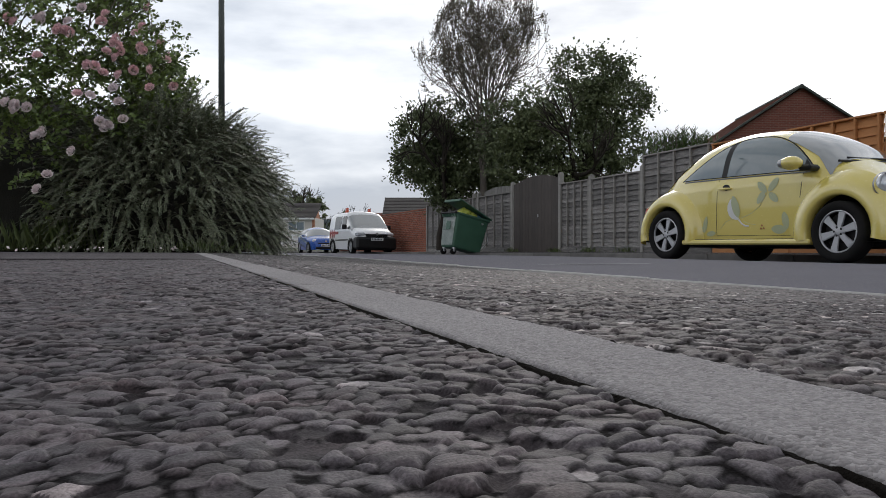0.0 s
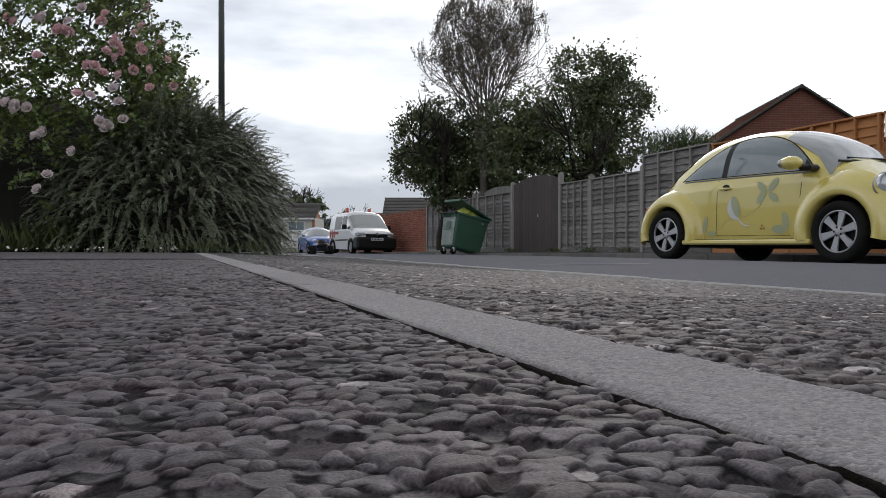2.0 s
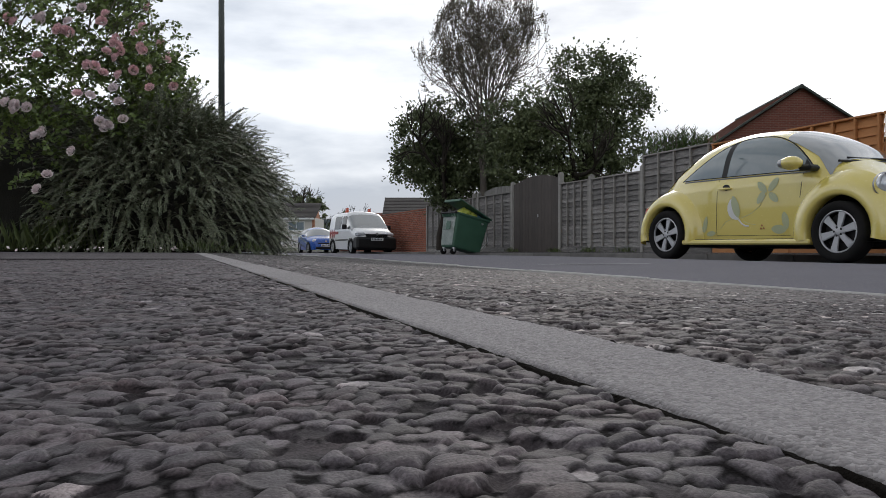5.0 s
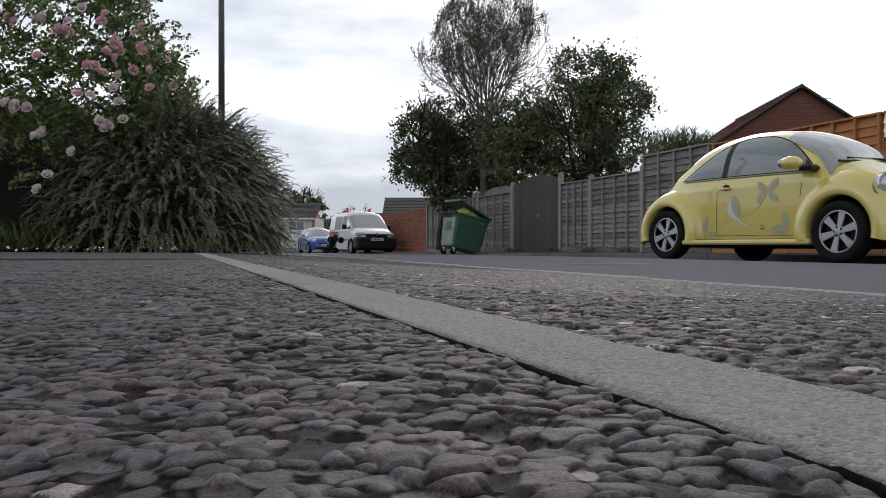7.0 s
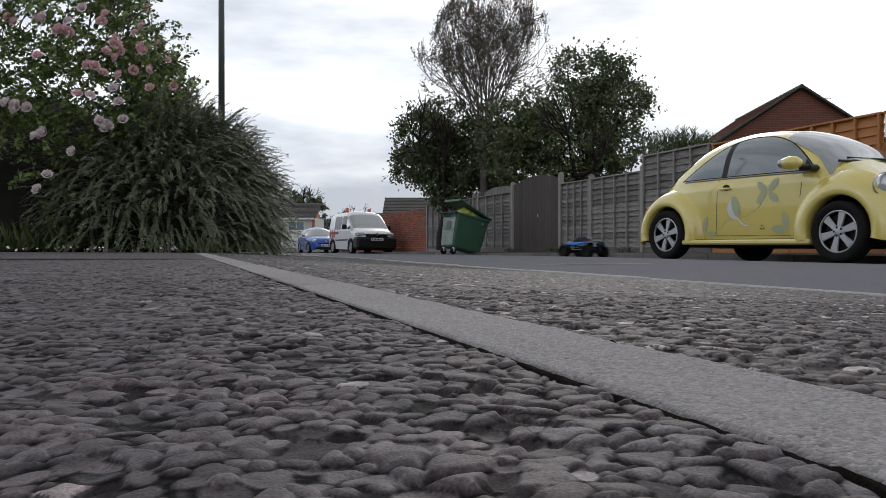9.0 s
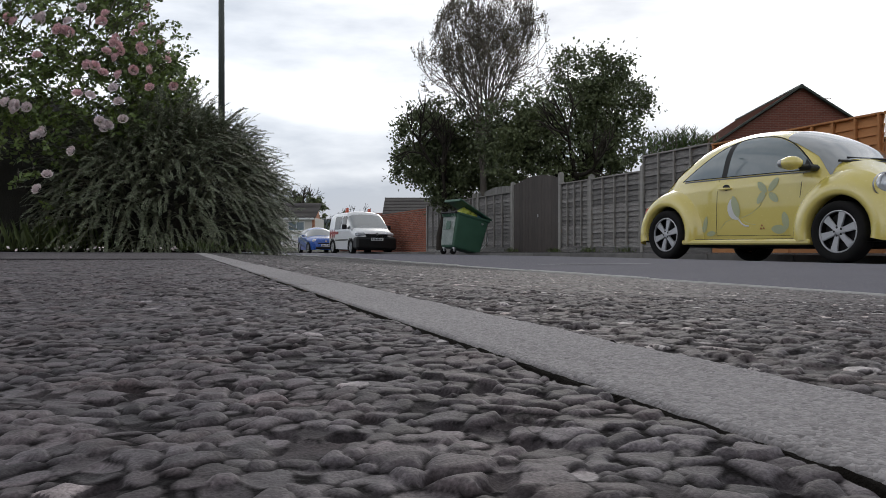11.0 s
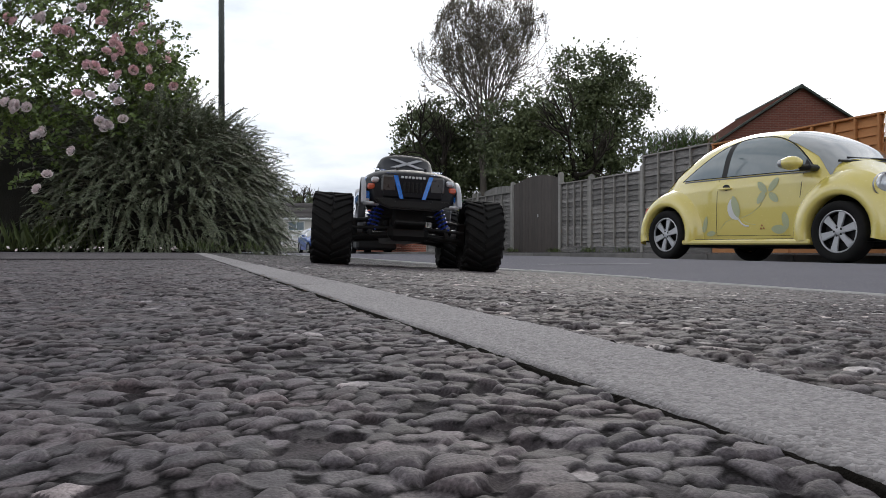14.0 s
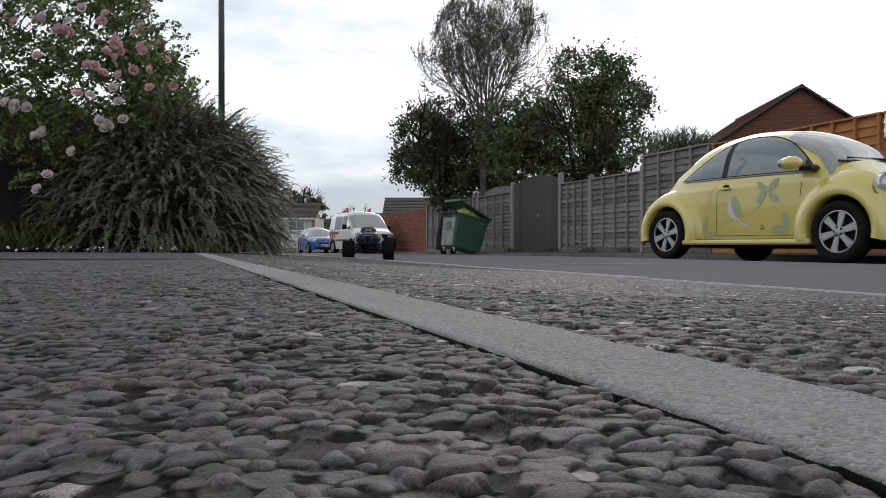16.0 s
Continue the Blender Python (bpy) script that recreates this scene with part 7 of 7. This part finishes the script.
def build_gable_house():
    """Red brick gable rising over the orange fence; its own axes face the view."""
    z = 34.0
    hx, hy = across((1416 - 784) / 1401 * z, z)
    house = thing("house", pose(hx, hy, -0.25, 0, 0, TURN - 4), "red brick house with a plain gable and tiled verge", "house")
    apex, half, slope = 7.05, 4.6, 0.66
    eave = apex - half * slope
    part("wall", prism([(-half, 0), (half, 0), (half, eave), (0, apex), (-half, eave)], 0.0, 9.0), FARBRICK, house, "dark red brick gable wall")
    for s in (-1, 1):
        tiled_slope(house, "roof", [(s * (half + 0.35), -0.18, eave - 0.35 * slope + 0.05), (s * (half + 0.35), 9.2, eave - 0.35 * slope + 0.05), (0, 9.2, apex + 0.06), (0, -0.18, apex + 0.06)], 18, REDTILE, "brown-red tiled roof slope")
        part("verge", prism([(s * (half + 0.35), eave - 0.35 * slope + 0.02), (s * (half + 0.35), eave - 0.35 * slope + 0.12), (0, apex + 0.16), (0, apex + 0.06)], -0.24, -0.10), MOSSTILE, house, "tiled verge along the gable")
    for k in range(7):
        part("ridge_tile", rod((0, -0.2 + k * 1.33, apex + 0.08), (0, 1.08 + k * 1.33, apex + 0.08), 0.10, seg=8), MOSSTILE, house)
    aerial = part("aerial", rod((1.62, 2.0, 5.9), (1.62, 2.0, 7.15), 0.018, seg=6), STEEL, house, "thin television aerial")
    part("boom", rod((1.5, 2.0, 6.98), (2.15, 2.0, 7.0), 0.012, seg=5), STEEL, aerial)
    for k in range(5):
        part("element", rod((1.55 + k * 0.13, 1.8, 6.98), (1.55 + k * 0.13, 2.2, 6.98), 0.008, seg=4), STEEL, aerial)


def build_far_houses():
    # bungalow roof behind the brick wall
    z = 46.0
    hx, hy = across((742 - 784) / 1401 * z, z)
    house = thing("house", pose(hx, hy, -0.1, 0, 0, TURN + 3), "low house with a dark tiled roof beyond the wall", "house")
    part("wall", box((-2.0, 0.0, 0), (6.0, 6.0, 1.9)), RENDER, house, "pale wall")
    tiled_slope(house, "roof", [(-2.15, -0.35, 1.88), (6.2, -0.35, 1.88), (6.2, 3.0, 3.12), (-2.05, 3.0, 3.12)], 12, ROOFTILE, "dark grey tiled roof")
    tiled_slope(house, "roof", [(6.2, 6.35, 1.88), (-2.15, 6.35, 1.88), (-2.05, 3.0, 3.12), (6.2, 3.0, 3.12)], 12, ROOFTILE, "dark grey tiled roof")
    part("fascia", box((-2.2, -0.45, 1.74), (6.2, -0.37, 1.90), 0.01), WHITE, house, "white fascia board")
    part("gutter", rod((-2.2, -0.50, 1.86), (6.2, -0.50, 1.86), 0.05, seg=8), PLASTIC, house, "dark gutter")
    # lower roof between the van and the bungalow
    z = 60.0
    hx, hy = across((655 - 784) / 1401 * z, z)
    house = thing("house", pose(hx, hy, -0.1, 0, 0, TURN), "far low house with a brown tiled roof", "house")
    part("wall", box((-2.2, 0, 0), (2.6, 5, 2.0)), RENDER, house, "pale wall")
    tiled_slope(house, "roof", [(-2.4, -0.3, 2.0), (2.8, -0.3, 2.0), (2.8, 2.5, 2.75), (-2.4, 2.5, 2.75)], 10, REDTILE, "brown tiled roof")
    # two-storey house at the end of the road
    z = 72.0
    hx, hy = across((527 - 784) / 1401 * z, z)
    house = thing("house", pose(hx, hy, -0.1, 0, 0, TURN), "far house with clad front, dark roof and orange brick end", "house")
    part("wall", box((-4.0, 0.0, 0.0), (1.45, 6.0, 2.75)), RENDER, house, "pale clad front wall")
    part("end_wall", prism([(0, 0), (6.2, 0), (6.2, 2.7), (3.1, 4.2), (0, 2.7)], 0, 0.2, None, pose(1.50, -0.05, 0, 0, 0, 94)), ORANGEBRICK, house, "orange brick end wall")
    tiled_slope(house, "roof", [(-4.2, -0.3, 2.7), (1.6, -0.3, 2.7), (1.75, 3.0, 4.2), (-4.2, 3.0, 4.2)], 12, ROOFTILE, "dark tiled roof")
    part("fascia", box((-4.2, -0.36, 2.56), (1.55, -0.29, 2.72), 0.01), WHITE, house, "white fascia board")
    house_window(house, -0.15, 0.0, 1.55, 1.5, 0.85)
    house_window(house, -2.6, 0.0, 1.55, 1.5, 0.85)
    for k in range(4):
        part("cladding_board", box((-4.0, -0.05, 0.5 + k * 0.25), (1.45, -0.01, 0.5 + k * 0.25 + 0.21), 0.008), RENDER, house, "pale cladding board")
    # garden railings in front of it
    rail = thing("garden_fence", pose(*across((512 - 784) / 1401 * 62, 62), -0.1, 0, 0, TURN), "low white garden railings by the far house", "railing")
    for k in range(3):
        part("rail", box((-2.0, -0.02, 0.35 + 0.3 * k), (1.3, 0.02, 0.45 + 0.3 * k), 0.006), WHITE, rail)
    for k in range(4):
        part("rail_post", box((-2.0 + k * 1.1, -0.04, 0), (-1.92 + k * 1.1, 0.04, 1.1), 0.006), WHITE, rail)
    # wooded rise on the horizon
    bm = bmesh.new()
    prev = None
    for k in range(61):
        a = radians(-70 + k * 140 / 60)
        r = 420.0
        h = 14 + 5 * noise.noise((k * 0.35, 0, 0)) + 2 * noise.noise((k * 1.7, 3, 0))
        pair = (bm.verts.new((r * math.sin(a), r * math.cos(a), -1)), bm.verts.new((r * math.sin(a), r * math.cos(a), h)), bm.verts.new(((r + 60) * math.sin(a), (r + 60) * math.cos(a), -1)))
        if prev:
            bm.faces.new((prev[0], pair[0], pair[1], prev[1]))
            bm.faces.new((prev[1], pair[1], pair[2], prev[2]))
        prev = pair
    hill = solid("backdrop", bm, FARHILL, "hazy blue-green wooded rise on the horizon", "hill", "structure")
    hill.matrix_basis = pose(0, 0, 0, 0, 0, TURN)


# distance haze is mixed into the hill's base colour
FARHILL = surface("hazy_hill", (0.11, 0.14, 0.15), (0.16, 0.19, 0.20), 0.05, 0.6, 0.95, bump=0.0)


def build_lamp_post():
    x, y = across((392 - 784) / 1401 * 12.7, 12.7)
    post = thing("lamp_post", pose(x, y, -0.06), "plain dark steel lamp post rising behind the hedge", "lamp post")
    part("column", rod((0, 0, 0), (0, 0, 1.3), 0.075, seg=16), POLE, post, "wider base of the column", True)
    part("shaft", rod((0, 0, 1.3), (0, 0, 6.0), 0.052, 0.042, 16), POLE, post, "slender steel shaft", True)
    part("collar", rod((0, 0, 1.28), (0, 0, 1.36), 0.08, 0.055, 16), POLE, post)
    part("bracket", rod((0, 0, 5.95), (0.6, 0, 6.15), 0.03, seg=10), POLE, post)
    part("lantern", box((0.5, -0.1, 6.08), (1.05, 0.1, 6.22), 0.04), LAMPGLASS, post, "grey lantern head")


def build_unseen_house():
    """An unseen plain brick house front, added behind the camera to darken reflections."""
    house = thing("house", pose(-9.5, -6.4, -0.05), "unseen plain brick house front added behind the camera", "house")
    part("wall", box((0, -0.3, 0), (9.4, 0, 5.0)), ORANGEBRICK, house, "unseen plain brick wall that darkens reflections")
    tiled_slope(house, "roof", [(9.7, 0.4, 4.9), (-0.3, 0.4, 4.9), (-0.3, -4.2, 7.4), (9.7, -4.2, 7.4)], 16, ROOFTILE, "dark tiled roof")


build_unseen_house()
build_brick_wall()
build_gable_house()
build_far_houses()
build_lamp_post()


# ---- what moves: the truck and its four wheels ----
# seconds, metres to the side of the camera, metres ahead of it, heading (0 faces across to the far side, 90 faces the camera), nose lift in degrees
TRUCK_RUNS = [
    (0.0, 3.3, -1.6, -112, 0), (0.3, 2.55, 1.0, -112, 0), (0.5, 2.25, 2.75, -115, 0), (0.6, 2.20, 3.6, -122, 0), (0.7, 2.15, 4.5, -125, 1), (0.8, 2.00, 5.55, -125, 4), (0.9, 1.92, 6.85, -120, 11),
    (1.0, 1.54, 8.2, -116, 21), (1.1, 1.20, 9.2, -118, 25), (1.2, 0.63, 10.1, -120, 26), (1.3, 0.27, 10.9, -122, 22), (1.4, -0.27, 11.8, -136, 4), (1.5, -0.67, 12.6, -138, 0), (1.6, -1.17, 13.6, -126, 0),
    (1.7, -1.52, 14.8, -118, 2), (1.8, -2.0, 16.0, -114, 0), (1.9, -2.44, 17.5, -112, 0), (2.0, -3.02, 19.5, -110, 0), (2.1, -3.65, 22.0, -110, 0), (2.2, -4.35, 24.8, -110, 0), (2.3, -5.25, 27.8, -110, 0),
    (2.6, -7.3, 35.0, -112, 0), (3.0, -8.6, 39.0, -112, 0), (3.6, -8.9, 40.0, -112, 0), (4.2, -8.6, 39.0, -170, 0), (4.8, -8.0, 37.5, -240, 0), (5.4, -7.4, 36.0, -290, 0), (5.9, -6.5, 33.5, -300, 0), (6.3, -5.2, 30.5, -310, 0), (6.6, -4.2, 28.4, -312, 0),
    (6.8, -3.85, 27.6, -312, 14), (7.0, -3.72, 27.0, -312, 48), (7.2, -3.55, 26.5, -312, 4), (7.4, -3.30, 26.0, -312, 0), (7.6, -2.57, 25.0, -312, 4), (7.7, -2.36, 24.3, -312, 3), (7.8, -2.16, 23.5, -312, 5), (7.9, -2.02, 22.8, -312, 25),
    (8.0, -1.45, 22.0, -312, 58), (8.1, -1.13, 21.2, -312, 76), (8.2, -0.59, 20.3, -312, 84), (8.3, -0.22, 19.4, -312, 84), (8.4, 0.32, 18.4, -312, 54), (8.5, 0.74, 17.5, -312, 4), (8.6, 1.09, 16.6, -312, -14), (8.7, 1.37, 15.8, -312, -17),
    (8.8, 1.78, 15.0, -312, -13), (8.9, 2.09, 14.2, -312, 0), (9.0, 2.38, 13.4, -312, 0), (9.1, 2.61, 12.7, -308, 0), (9.2, 2.82, 12.0, -304, 0), (9.3, 2.66, 11.2, -292, 0), (9.4, 2.42, 10.4, -280, 0), (9.6, 2.30, 8.8, -272, 0), (9.8, 2.28, 6.7, -270, 0),
    (10.0, 2.25, 4.6, -270, 0), (10.2, 2.15, 2.8, -272, 0), (10.4, 2.05, 1.5, -276, 0), (10.6, 2.02, 0.7, -292, 0), (10.8, 2.08, 0.35, -315, 0), (11.0, 2.02, 0.22, -330, 0), (11.2, 1.85, 0.30, -334, 0), (11.3, 1.68, 0.40, -334, 0),
    (11.5, 1.25, 0.65, -334, 0), (11.7, 0.86, 0.86, -334, 0), (11.8, 0.655, 0.961, -333, 0), (11.9, 0.51, 1.045, -329, 0), (12.0, 0.37, 1.130, -323, 0), (12.1, 0.262, 1.19, -317.5, 0), (12.2, 0.178, 1.29, -313, 0), (12.3, 0.103, 1.405, -309, 0),
    (12.4, 0.048, 1.52, -304, 0), (12.5, 0.003, 1.629, -299.2, 0), (12.6, -0.03, 1.735, -295, 0), (12.7, -0.055, 1.831, -291, 0), (12.8, -0.072, 1.92, -287, 0), (13.0, -0.092, 2.072, -282.5, 0), (13.2, -0.107, 2.20, -280.5, 0), (13.5, -0.128, 2.36, -279, 0),
    (14.0, -0.144, 2.523, -278, 0), (14.3, -0.147, 2.60, -277, 0), (14.5, -0.150, 2.64, -275.5, -1), (14.7, -0.175, 2.90, -275, -6), (14.85, -0.22, 3.25, -275, -11), (15.0, -0.285, 3.73, -275, -13), (15.25, -0.375, 4.65, -275, -8), (15.5, -0.474, 5.667, -275, -4),
    (15.75, -0.62, 7.1, -275, -2), (16.0, -0.81, 8.6, -275, 0)]


def truck_place(x, z, heading, lift):
    """The truck on the ground under its wheels, its nose lifted about the axle that stays down."""
    cx, cy = across(x, z)
    turn = -heading + TURN
    c, s = math.cos(radians(turn)), math.sin(radians(turn))
    spots = {}
    for fx in (1, -1):
        for sy in (1, -1):
            px, py = fx * AXLE, sy * TRACK
            spots[fx, sy] = land_z(cx + c * px - s * py, cy + s * px + c * py)
    mean = sum(spots.values()) / 4
    pitch = math.degrees(math.atan2((spots[1, 1] + spots[1, -1] - spots[-1, 1] - spots[-1, -1]) / 2, 2 * AXLE))
    roll = math.degrees(math.atan2((spots[1, 1] + spots[-1, 1] - spots[1, -1] - spots[-1, -1]) / 2, 2 * TRACK))
    ground = pose(cx, cy, mean, 0, 0, turn) @ pose(0, 0, 0, 0, -pitch, 0) @ pose(0, 0, 0, roll, 0, 0)
    hinge = -AXLE if lift > 0 else AXLE
    return ground @ pose(hinge, 0, TYRE_R) @ pose(0, 0, 0, 0, -lift, 0) @ pose(-hinge, 0, -TYRE_R)


def motions():
    rows = [(t, truck_place(x, z, h, lift)) for t, x, z, h, lift in TRUCK_RUNS]
    walk(TRUCK, rows)
    # the body squats and lifts its nose on the springs: seconds, metres up, degrees of nose lift
    springs = ((0.0, 0.0, 0.0), (11.8, 0.0, 0.0), (12.2, 0.002, 0.5), (12.5, -0.002, 1.0), (12.9, -0.010, -0.8), (13.4, -0.012, -0.8), (14.0, -0.014, -0.5), (14.5, -0.014, 0.0), (14.8, -0.024, 0.0), (15.3, -0.020, 0.0), (16.0, -0.010, 0.0))
    for ob in TRUCK_BODY:
        walk(ob, [(t, pose(0, 0, 0.20 + up) @ pose(0, 0, 0, 0, -nose, 0) @ pose(0, 0, -0.20)) for t, up, nose in springs])
    # the wheels roll by the way gone along the heading, at most 80 degrees from row to row
    fine = []
    for k in range(481):
        t = k / FPS
        i = max(j for j in range(len(TRUCK_RUNS)) if TRUCK_RUNS[j][0] <= t + 1e-6)
        a, b = TRUCK_RUNS[i], TRUCK_RUNS[min(i + 1, len(TRUCK_RUNS) - 1)]
        u = 0.0 if b[0] == a[0] else (t - a[0]) / (b[0] - a[0])
        fine.append((t, a[1] + (b[1] - a[1]) * u, a[2] + (b[2] - a[2]) * u, a[3] + (b[3] - a[3]) * u))
    spin, angles = 0.0, [0.0]
    for a, b in zip(fine, fine[1:]):
        h = radians(b[3])
        way = (b[1] - a[1]) * math.cos(h) - (b[2] - a[2]) * math.sin(h)
        spin += max(-80.0, min(80.0, math.degrees(way / TYRE_R)))
        angles.append(spin)
    for wheel, (x, y) in zip(TRUCK_WHEELS, ((AXLE, TRACK), (AXLE, -TRACK), (-AXLE, TRACK), (-AXLE, -TRACK))):
        walk(wheel, [(p[0], pose(x, y, TYRE_R, 0, a, 0)) for p, a in zip(fine, angles)])


motions()
